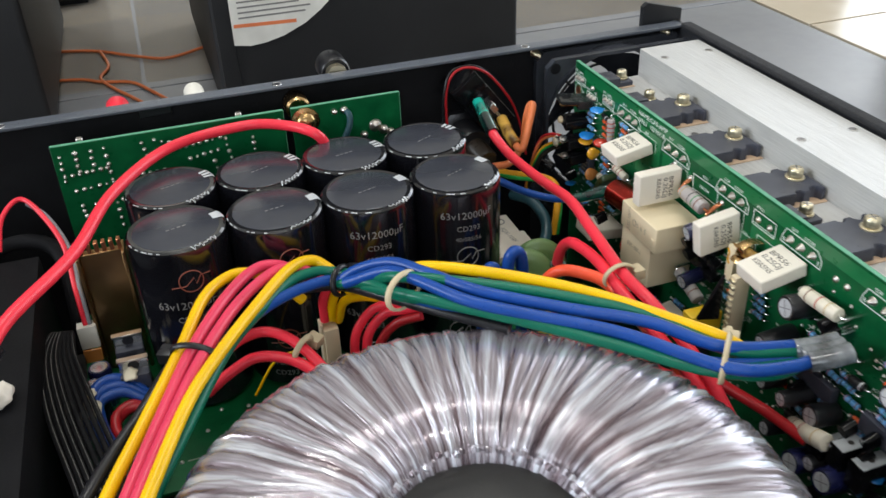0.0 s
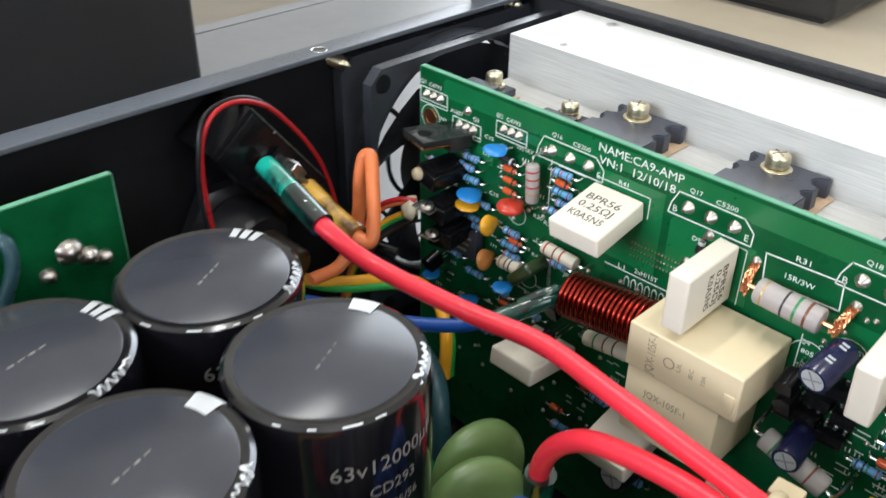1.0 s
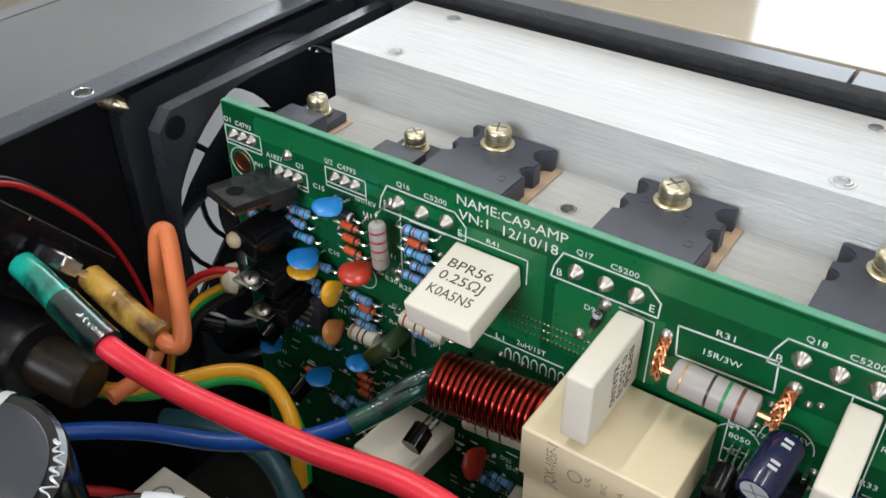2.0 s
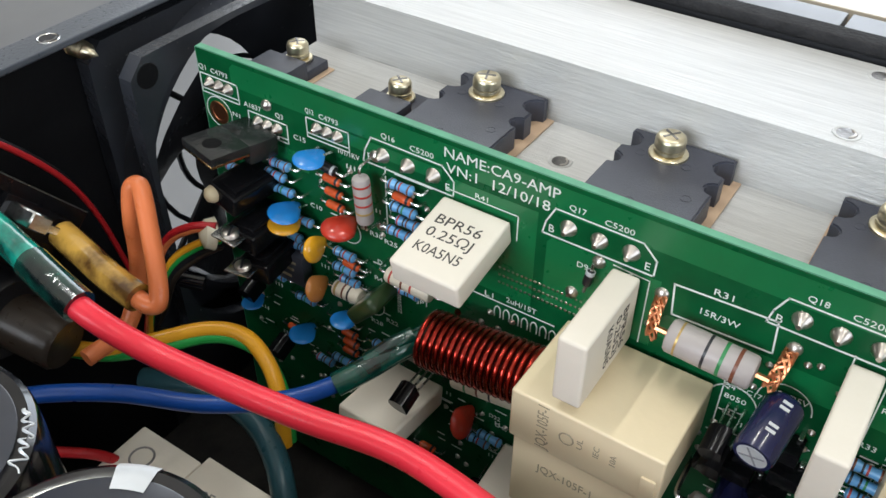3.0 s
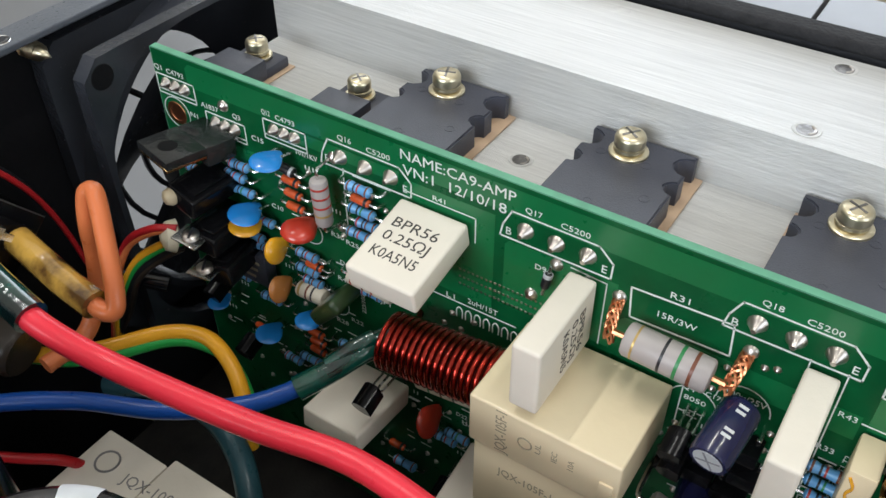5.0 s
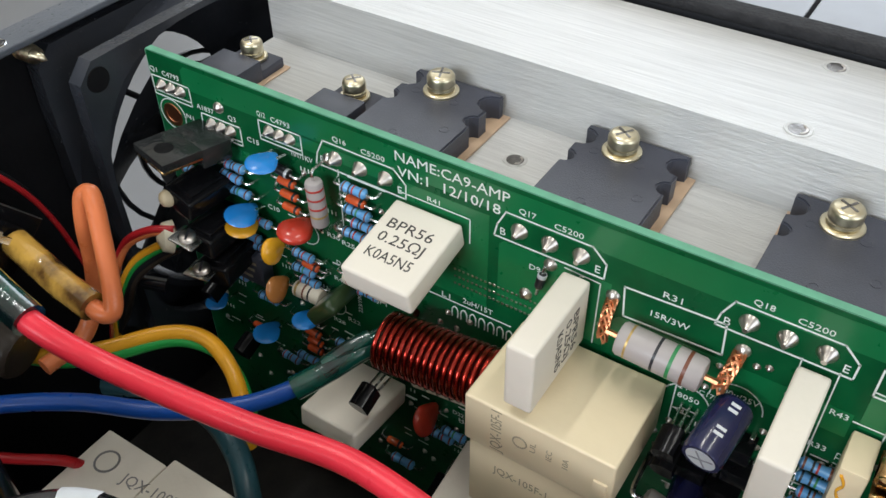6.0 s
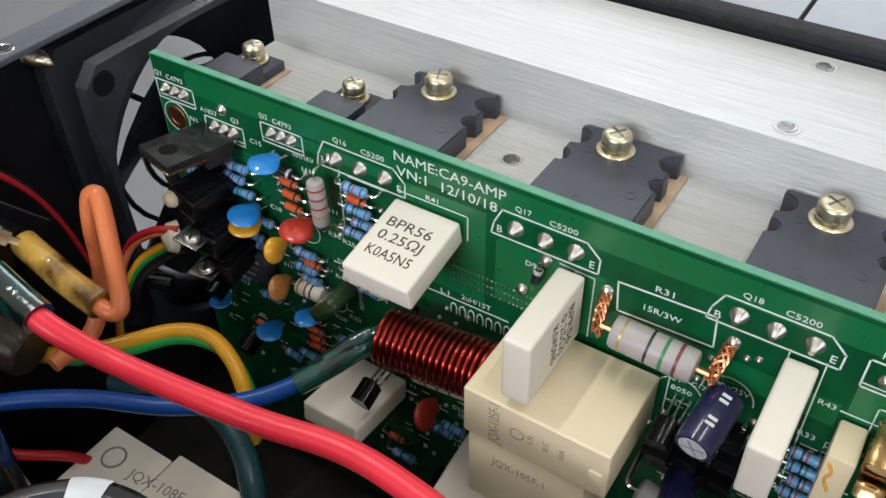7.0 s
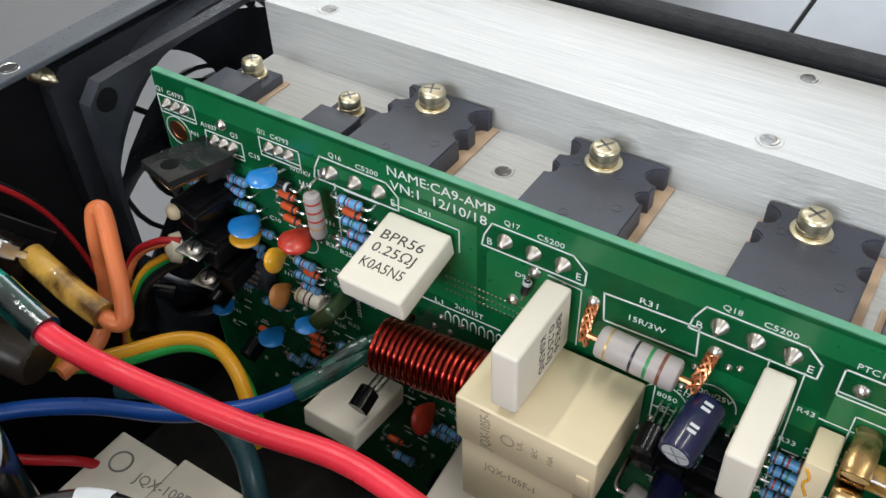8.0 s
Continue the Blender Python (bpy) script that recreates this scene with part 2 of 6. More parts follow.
M["res_blue"] = mat("blue_resistor_paint", (0.13, 0.37, 0.68), 0.3, 0, 0.12, 300, coat=0.3)
M["res_grey"] = mat("grey_resistor_paint", (0.36, 0.345, 0.33), 0.45, 0, 0.08, 200, 0.15, 600)
M["res_pink"] = mat("pinkish_resistor_paint", (0.4, 0.36, 0.345), 0.42, 0, 0.08, 200, 0.15, 600)
M["res_white"] = mat("cream_resistor_paint", (0.68, 0.62, 0.5), 0.42, 0, 0.08, 200)
M["band_red"] = mat("red_band", (0.42, 0.04, 0.03), 0.4)
M["band_brown"] = mat("brown_band", (0.16, 0.05, 0.025), 0.4)
M["band_black"] = mat("black_band", (0.02, 0.02, 0.025), 0.4)
M["band_green"] = mat("green_band", (0.03, 0.22, 0.07), 0.4)
M["band_gold"] = mat("gold_band", (0.5, 0.34, 0.12), 0.35, 0.4)
M["diode_glass"] = mat("orange_glass_diode", (0.72, 0.11, 0.03), 0.12, 0, 0.25, 300, coat=0.7)
M["disc_blue"] = mat("blue_disc_lacquer", (0.02, 0.22, 0.62), 0.2, 0, 0.1, 150, coat=0.6)
M["disc_yellow"] = mat("yellow_disc_lacquer", (0.82, 0.4, 0.02), 0.22, 0, 0.1, 150, coat=0.6)
M["disc_orange"] = mat("orange_disc_lacquer", (0.62, 0.24, 0.06), 0.25, 0, 0.1, 150, coat=0.5)
M["disc_red"] = mat("red_film_lacquer", (0.55, 0.045, 0.025), 0.2, 0, 0.1, 150, coat=0.6)
M["film_green"] = mat("dark_green_film", (0.03, 0.055, 0.02), 0.3, 0, 0.2, 150, coat=0.4)
M["varistor"] = mat("green_varistor_lacquer", (0.13, 0.22, 0.075), 0.34, 0, 0.12, 100, 0.1, 500, coat=0.2)
M["elco_navy"] = mat("navy_capacitor_sleeve", (0.012, 0.014, 0.06), 0.24, 0, 0.2, 150, coat=0.5)


def winding_film():
    """Clear film over copper: streaks, with painted highlights, that run out from the middle of the ring."""
    m = mat("winding_film", (0.5, 0.5, 0.5), 0.2, 0.55, coat=0.8)
    nt = m.node_tree
    n, link = nt.nodes, nt.links.new
    b = n["Principled BSDF"]
    tex = n.new("ShaderNodeTexCoord")
    sep = n.new("ShaderNodeSeparateXYZ")
    link(tex.outputs["Object"], sep.inputs[0])
    ang = n.new("ShaderNodeMath")
    ang.operation = "ARCTAN2"
    link(sep.outputs[1], ang.inputs[0])
    link(sep.outputs[0], ang.inputs[1])
    com = n.new("ShaderNodeCombineXYZ")
    far = n.new("ShaderNodeVectorMath")
    far.operation = "LENGTH"
    link(tex.outputs["Object"], far.inputs[0])
    turn = n.new("ShaderNodeMath")
    turn.operation = "MULTIPLY_ADD"
    turn.inputs[1].default_value = 1.6
    link(far.outputs["Value"], turn.inputs[0])
    link(ang.outputs[0], turn.inputs[2])
    link(turn.outputs[0], com.inputs[0])
    deep = n.new("ShaderNodeMath")
    deep.operation = "MULTIPLY"
    deep.inputs[1].default_value = 1.5
    link(far.outputs["Value"], deep.inputs[0])
    link(deep.outputs[0], com.inputs[1])
    glint_streak = n.new("ShaderNodeTexNoise")
    glint_streak.inputs["Scale"].default_value, glint_streak.inputs["Detail"].default_value = 17, 5
    glint_streak.inputs["Roughness"].default_value = 0.62
    link(com.outputs[0], glint_streak.inputs[0])
    # near-white end paints the highlights of the folds, dark end the hollows
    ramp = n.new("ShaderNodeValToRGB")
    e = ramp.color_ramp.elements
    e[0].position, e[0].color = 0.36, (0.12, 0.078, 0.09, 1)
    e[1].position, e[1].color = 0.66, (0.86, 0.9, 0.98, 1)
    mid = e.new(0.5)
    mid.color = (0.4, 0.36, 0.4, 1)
    link(glint_streak.outputs[0], ramp.inputs[0])
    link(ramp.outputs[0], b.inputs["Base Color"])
    bp = n.new("ShaderNodeBump")
    bp.inputs["Strength"].default_value = 0.7
    bp.inputs["Distance"].default_value = 0.0016
    link(glint_streak.outputs[0], bp.inputs["Height"])
    link(bp.outputs[0], b.inputs["Normal"])
    return m


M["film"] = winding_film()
M["film_dark"] = mat("resin_core", (0.012, 0.012, 0.012), 0.4, 0, 0.3, 60, 0.3, 300)
M["copper_plate"] = mat("bronze_heat_spreader", (0.38, 0.22, 0.11), 0.34, 1.0, 0.3, 60, 0.2, 300, second=(0.5, 0.3, 0.13))
M["bore"] = mat("tapped_bore", (0.2, 0.19, 0.18), 0.3, 0.8, 0.5, 500, 0.6, 900)
M["steel"] = mat("bright_steel", (0.75, 0.75, 0.74), 0.22, 1.0, 0.1, 100)
M["yellow_box"] = mat("yellow_film_capacitor", (0.85, 0.55, 0.02), 0.4)
M["white_nylon"] = mat("white_connector_nylon", (0.75, 0.72, 0.64), 0.45)
M["clear_sleeve"] = mat("clear_grey_shrink_tube", (0.07, 0.075, 0.08), 0.1, 0, 0.4, 120, 0.9, 170, coat=1.0, second=(0.26, 0.28, 0.3), amount=0.3)
M["glue"] = mat("hot_glue", (0.72, 0.66, 0.5), 0.3, 0, 0.1, 100, coat=0.3)
M["paper"] = mat("printed_paper", (0.78, 0.76, 0.7), 0.7)
M["orange_print"] = mat("orange_print", (0.8, 0.22, 0.08), 0.6)
M["cabinet"] = mat("black_cabinet_vinyl", (0.012, 0.012, 0.013), 0.5, 0, 0.3, 20, 0.3, 800)
M["grey_tile"] = mat("grey_floor_tile", (0.2, 0.205, 0.22), 0.34, 0, 0.1, 6, 0.0, 80, second=(0.27, 0.275, 0.29), per_object=0.04)
M["beige_tile"] = mat("polished_beige_tile", (0.56, 0.47, 0.35), 0.12, 0, 0.12, 5, 0.03, 40, second=(0.7, 0.61, 0.47), per_object=0.04)
M["grout"] = mat("grey_grout", (0.2, 0.19, 0.18), 0.8)
M["wall"] = mat("white_wall_paint", (0.72, 0.71, 0.68), 0.7, 0, 0.06, 3, 0.1, 300)

# ---- the room ----
FLOOR = -1.0
solid("floor", box(-380, 400, -340, 420, FLOOR - 12, FLOOR - 0.9), M["grout"], "grey grouted screed under the shop's polished tiles", "floor", (0, 0, FLOOR), kind="structure")
solid("ceiling", box(-380, 400, -340, 420, 250, 262), M["wall"], "plain white painted shop ceiling", "ceiling", (0, 0, 250), kind="structure")
b = box(-380, 400, 400, 420, FLOOR - 0.9, 250)
solid("wall_north", b, M["wall"], "plain white painted shop wall", "wall", (0, 410, 0), kind="structure")
# unseen wall; its opening is added to let the west fill through
b = box(-380, -360, -340, -100, FLOOR - 0.9, 250)
box(-380, -360, 140, 400, FLOOR - 0.9, 250, bm=b)
box(-380, -360, -100, 140, FLOOR - 0.9, 90, bm=b)
box(-380, -360, -100, 140, 220, 250, bm=b)
solid("wall_west", b, M["wall"], "unseen white painted shop wall with an opening added for fill light", "wall", (-370, 0, 0), kind="structure")
# unseen wall; its opening is added for the south fill
b = box(-360, -175, -340, -320, FLOOR - 0.9, 250)
box(5, 380, -340, -320, FLOOR - 0.9, 250, bm=b)
box(-175, 5, -340, -320, 238, 250, bm=b)
solid("wall_south", b, M["wall"], "unseen white painted shop wall with a tall opening added for fill light", "wall", (0, -330, 0), kind="structure")
b = box(380, 400, -340, -60, FLOOR - 0.9, 250)
box(380, 400, 330, 400, FLOOR - 0.9, 250, bm=b)
box(380, 400, -60, 330, 240, 250, bm=b)
solid("wall_east", b, M["wall"], "white painted shop wall with a wide open front", "wall", (390, 0, 0), kind="structure")
solid("ground", box(400, 3000, -2500, 2500, -14, -6), M["grey_tile"], "grey paved ground outside the shop front", "ground", (900, 0, -8), kind="structure")

# ---- the chassis ----
chassis = thing("amplifier_chassis", "open black painted steel amplifier case standing on grey tiles", "amplifier case", (-14, -8, FLOOR))
part("bottom_plate", box(-36.5, 7.0, -27.5, 11.3, -0.4, 0), M["floor_black"], chassis)
part("rear_panel", box(-36.5, -1.1, 11.1, 11.25, 0, 12.1, 0.03), M["shaded_black"], chassis)
part("panel_edge", box(6.8, 7.0, 11.1, 11.25, 0, 12.08), M["black_paint"], chassis)
part("panel_foot", box(-1.1, 6.8, 11.1, 11.25, 0, 3.8), M["black_paint"], chassis)
part("panel_head", box(-1.1, 6.8, 11.1, 11.25, 11.7, 12.1), M["black_paint"], chassis)
b = bmesh.new()
# square field with the round fan opening
ring_in, ring_out = [], []
for k in range(48):
    c, s = math.cos(math.tau * k / 48), math.sin(math.tau * k / 48)
    q = 3.95 / max(abs(c), abs(s))
    ring_in.append([b.verts.new((2.85 + 3.75 * c, y, 7.75 + 3.75 * s)) for y in (11.1, 11.25)])
    ring_out.append([b.verts.new((2.85 + q * c, y, 7.75 + q * s)) for y in (11.1, 11.25)])
for k in range(48):
    j = (k + 1) % 48
    for y in (0, 1):
        b.faces.new((ring_in[k][y], ring_in[j][y], ring_out[j][y], ring_out[k][y]))
    b.faces.new((ring_in[k][0], ring_in[j][0], ring_in[j][1], ring_in[k][1]))
part("fan_surround", b, M["black_paint"], chassis)
# paler than the panel: its sheen is painted in
part("rear_rail", box(-36.5, 6.7, 10.48, 11.22, 12.0, 12.14, 0.035, 3), M["rail_sheen"], chassis)
part("side_panel", box(6.6, 6.95, -27.5, 11.9, -0.4, 12.1, 0.05), M["black_paint"], chassis)
part("foam_strip", box(6.42, 6.98, -27.5, 10.3, 12.1, 12.34, 0.1, 3), M["foam"], chassis, "black foam gasket strip")
part("side_panel", box(-36.6, -36.3, -27.5, 11.3, -0.4, 12.3, 0.05), M["shaded_black"], chassis)
part("front_panel", box(-38, 7.6, -28.6, -27.5, -0.6, 12.6, 0.1), M["shaded_black"], chassis)
part("handle_bracket", prism([(0, 0), (2.2, 0), (2.2, 1.35), (0.25, 1.85), (0, 1.65)], 0, 0.3, pose(4.95, 11.75, 11.3, 90, 0, 0)), M["black_paint"], chassis)
for fx in (-34, 5):
    for fy in (-25, 9):
        part("foot", lathe([(1.2, FLOOR), (1.3, FLOOR + 0.1), (1.1, -0.4)], (fx, fy, 0), seg=20), M["black_plastic"], chassis)


def hole(x, y, z, r, parent, rim, axis=(0, 0, 1)):
    """A tapped hole: thin bright rim, broken here and there, thread turns and a dark bottom."""
    b = bmesh.new()
    m = Matrix.Translation((x, y, z)) @ frame_of(axis)
    wide = 1.2 if rim is M["steel"] else 1.42
    prof = [(r * wide, 0.0), (r * (wide - 0.07), 0.014), (r * 1.1, 0.012), (r * 1.0, 0.004)]
    seg = 26
    rings = [[b.verts.new(m @ Vector((q * (1 + 0.012 * math.sin(3 * k + x)) * math.cos(math.tau * k / seg), q * (1 + 0.012 * math.sin(2 * k + y)) * math.sin(math.tau * k / seg), h))) for k in range(seg)] for q, h in prof]
    for a, c in zip(rings, rings[1:]):
        for k in range(seg):
            b.faces.new((a[k], a[(k + 1) % seg], c[(k + 1) % seg], c[k]))
    h = part("hole_rim", b, rim, parent, "bright countersunk rim of a tapped hole")
    part("thread", lathe([(r * 1.0, -0.02), (r * 1.0, 0.007), (r * 0.5, 0.009), (0, 0.007)], (x, y, z), axis, 22), M["band_black" if rim is M["steel"] else "bore"], h)
    for k, q in enumerate((0.86, 0.66)):
        turn = [m @ Vector((r * q * math.cos(a), r * q * math.sin(a) + 0.1 * r * k, 0.012)) for a in [0.4 + 2.4 * i / 12 for i in range(13)]]
        part("thread_turn", tube(turn, r * 0.07, 5, 1), M["bore" if rim is M["steel"] else "solder"], h)
    return h


for hx in (-1.72, -13.6, -25.0):
    hole(hx, 10.82, 12.14, 0.18, chassis, M["steel"])
# pointed screw through the rear panel beside the fan
b = lathe([(0.2, 0), (0.17, 0.02), (0.2, 0.1), (0.16, 0.15), (0.2, 0.22), (0.15, 0.28), (0.19, 0.34), (0.14, 0.4), (0.17, 0.46), (0.1, 0.56), (0, 0.8)], (-1.1, 11.1, 11.66), (0, -1, 0), 14)
solid("self_tapping_screw", b, M["gold"], "brassy pointed screw tip through the black rear panel", "screw", (-1.05, 11.1, 11.6))
b = lathe([(0.2, 0), (0.17, 0.02), (0.2, 0.1), (0.16, 0.15), (0.2, 0.22), (0.15, 0.28), (0.17, 0.36), (0, 0.6)], (6.0, 11.1, 11.75), (0, -1, 0), 14)
solid("self_tapping_screw", b, M["gold"], "brassy pointed screw tip through the black rear panel", "screw", (6.0, 11.1, 11.75))

# ---- the heat sink ----
heat_sink = thing("heat_sink", "long brushed aluminium heat sink with a lower shelf for transistors", "heat sink", (3, -4, 0))
prof = [(0.45, 9.6), (0.45, 10.74), (3.17, 10.74), (3.17, 12.05), (6.3, 12.05), (6.3, 0.4), (5.9, 0.4), (5.9, 9.6)]
part("profile", prism(prof, -8.5, 22, pose(0, 0, 0, 90, 0, 0), 0.03), M["alu"], heat_sink)
for k in range(7):
    part("fin", box(0.7, 5.85, -22 + 0, 8.2, 1.2 + 1.2 * k, 1.45 + 1.2 * k), M["alu_worn"], heat_sink)
for hx, hy in ((3.58, 7.02), (5.92, 7.05), (3.58, -2.57), (5.9, -2.57), (3.58, -12.1), (5.9, -12.1)):
    hole(hx, hy, 12.05, 0.17, heat_sink, M["alu"])
for hy in (1.74, -1.98 - 3.6):
    hole(2.0, hy, 10.74, 0.16, heat_sink, M["alu"])

# ---- the fan ----
fan = thing("cooling_fan", "black plastic cooling fan behind the heat sink, at rest", "fan", (2.8, 10, 3.7))
FX, FZ, FA, FB = 2.85, 7.75, 9.45, 11.05
SEG = 64


def fan_flange(y0, y1, ease):
    """A square plate with rounded corners and the round air opening."""
    b = bmesh.new()
    rings = [[], [], [], []]
    for k in range(SEG):
        a = math.tau * (k + 0.5) / SEG
        c, d = math.cos(a), math.sin(a)
        q = 4.0 / max(abs(c), abs(d))
        for _ in range(12):
            ex, ez = max(abs(q * c) - 3.5, 0), max(abs(q * d) - 3.5, 0)
            if math.hypot(ex, ez) <= 0.5:
                break
            q -= (math.hypot(ex, ez) - 0.5) * 0.8
        inner = 3.84 + ease * math.sin(2 * a) ** 2
        for ring, y, rr in zip(rings, (y0, y1, y1, y0), (q, q, inner, inner)):
            ring.append(b.verts.new((FX + rr * c, y, FZ + rr * d)))
    for i in range(4):
        for k in range(SEG):
            j = (k + 1) % SEG
            b.faces.new((rings[i][k], rings[i][j], rings[(i + 1) % 4][j], rings[(i + 1) % 4][k]))
    return b


part("front_flange", fan_flange(FA, FA + 0.34, 0.62), M["fan_plastic"], fan)
part("rear_flange", fan_flange(FB - 0.38, FB, 0.0), M["fan_plastic"], fan)
part("duct", lathe([(3.8, FA + 0.5), (3.97, FA + 0.52), (3.97, FB - 0.37), (3.82, FB - 0.36), (3.72, FB - 0.3), (3.72, FA + 0.6), (3.8, FA + 0.5)], (FX, 0, FZ), (0, 1, 0), 64, caps=False), M["fan_plastic"], fan)
for sx in (-1, 1):
    for sz in (-1, 1):
        part("mounting_hole", lathe([(0.27, 0.0), (0.26, 0.012), (0.22, 0.01), (0, 0.006)], (FX + 3.57 * sx, FA, FZ + 3.57 * sz), (0, -1, 0), 18), M["shaded_black"], fan)
part("hub", lathe([(0, 0), (1.75, 0), (1.9, 0.12), (1.9, 1.1)], (FX, FA + 0.15, FZ), (0, 1, 0), 32), M["matt_black"], fan)
for k in range(5):
    b = bmesh.new()
    grid = []
    for i in range(7):
        r = 1.85 + 1.8 * i / 6
        row = []
        for j in range(6):
            w = j / 5 - 0.5
            a = math.tau * (k + 0.6855) / 5 + w * 1.06 + 0.1 * i
            row.append(b.verts.new((FX + r * math.cos(a), FA + 0.68 + w * 0.9 - 0.14 * (1 - 4 * w * w), FZ + r * math.sin(a))))
        grid.append(row)
    for i in range(6):
        for j in range(5):
            b.faces.new((grid[i][j], grid[i + 1][j], grid[i + 1][j + 1], grid[i][j + 1]))
    bmesh.ops.solidify(b, geom=b.faces[:], thickness=0.08)
    part("blade", b, M["fan_plastic"], fan)
grille = thing("fan_grille", "black wire grille over the fan opening of the rear panel", "grille", (FX, 11.4, 3.7))
for r in (0.9, 1.8, 2.7, 3.6):
    part("ring", tube([(FX + r * math.cos(math.tau * k / 32), 11.38, FZ + r * math.sin(math.tau * k / 32)) for k in range(33)], 0.075, 6, 1), M["black_plastic"], grille)
for k in range(4):
    a = math.pi * (0.25 + 0.5 * k)
    part("spoke", tube([(FX, 11.3, FZ), (FX + 2.2 * math.cos(a), 11.3, FZ + 2.2 * math.sin(a)), (FX + 5.0 * math.cos(a), 11.3, FZ + 5.0 * math.sin(a))], 0.085, 6, 2), M["black_plastic"], grille)

# ---- the smoothing capacitors ----
PSU_Z = 4.0


def big_capacitor(x, y, turn, label):
    top = 10.92
    cap = thing("smoothing_capacitor", label, "capacitor", (x, y, PSU_Z), "smoothing capacitors on the supply board")
    body = lathe([(1.6, PSU_Z + 0.05), (1.74, PSU_Z + 0.2), (1.75, top - 0.2), (1.72, top - 0.06), (1.64, top), (1.5, top - 0.01), (1.42, top - 0.035)], (x, y, 0), seg=56)
    part("sleeve", body, M["cap_sleeve"], cap)
    part("top_disc", lathe([(1.5, top - 0.03), (1.5, top - 0.006), (1.48, top + 0.004), (0, top + 0.004)], (x, y, 0), seg=56), M["cap_top"], cap, "grey vinyl disc with stamped figures")
    c, s = math.cos(turn), math.sin(turn)
    out, side = Vector((c, s, 0)), Vector((-s, c, 0))
    o = Vector((x, y, top))
    # pale polarity mark folded over the rim
    for w0, w1 in (((-0.2, -0.1), (-0.05, 0.05), (0.1, 0.2)) if y > 4 else ((-0.16, 0.16),)):
      b = bmesh.new()
      prof = [(1.32, 0.012), (1.5, 0.014), (1.64, 0.012), (1.735, -0.055), (1.765, -0.2), (1.765, -0.8)]
      rows = []
      for r, h in prof:
        rows.append([b.verts.new(o + Vector((r * math.cos(turn + w), r * math.sin(turn + w), h))) for w in [w0 + (w1 - w0) * i / 4 for i in range(5)]])
      for p, q in zip(rows, rows[1:]):
        for i in range(4):
            b.faces.new((p[i], p[i + 1], q[i + 1], q[i]))
      part("polarity_mark", b, M["silver_print"], cap, "silver printed polarity stripe")
    # silver lettering crumpled over the rim
    b = bmesh.new()
    rnd = random.Random(int(x * 100 + y * 10))
    script = []
    for i in range(20):
        w = turn - 1.0 - 0.032 * i
        r0 = 1.62 + 0.11 * math.sin(i * 1.9 + x) * rnd.random() + 0.02 * rnd.random()
        script.append(o + Vector((r0 * math.cos(w), r0 * math.sin(w), 0.012 - 0.9 * max(r0 - 1.62, 0))))
    tube(script, 0.03, 5, 4, b, 0.5)
    part("rim_print", b, M["silver_print"], cap)
    # glints on the rim, painted as short silver dashes
    b = bmesh.new()
    for i in range(6):
        w = turn - 2.0 - 0.2 * i - 0.3 * rnd.random()
        n = Vector((math.cos(w) * 0.5, math.sin(w) * 0.5, 1))
        p = o + Vector((1.69 * math.cos(w), 1.69 * math.sin(w), -0.035))
        side = Vector((-math.sin(w), math.cos(w), 0)) * (0.03 + 0.07 * rnd.random())
        dash(p - side, p + side, 0.03, n, b, 0.004)
    part("rim_glint", b, M["silver_print"], cap)
    b = bmesh.new()
    for i in range(4):
        p = o + out * (0.25 - 0.2 * i) + side * 0.12 + Vector((0, 0, 0.004))
        dash(p - side * 0.16, p + side * 0.16, 0.025, (0, 0, 1), b, 0.003)
        dash(p - side * 0.16, p - side * 0.16 + out * 0.11, 0.025, (0, 0, 1), b, 0.003)
        dash(p + side * 0.16 * (i % 2), p + side * 0.16 * (i % 2) + out * 0.1, 0.025, (0, 0, 1), b, 0.003)
    part("stamped_figures", b, M["grey_label"], cap)
    wrap_label(cap, x, y, top, x < -13.5)
    return cap


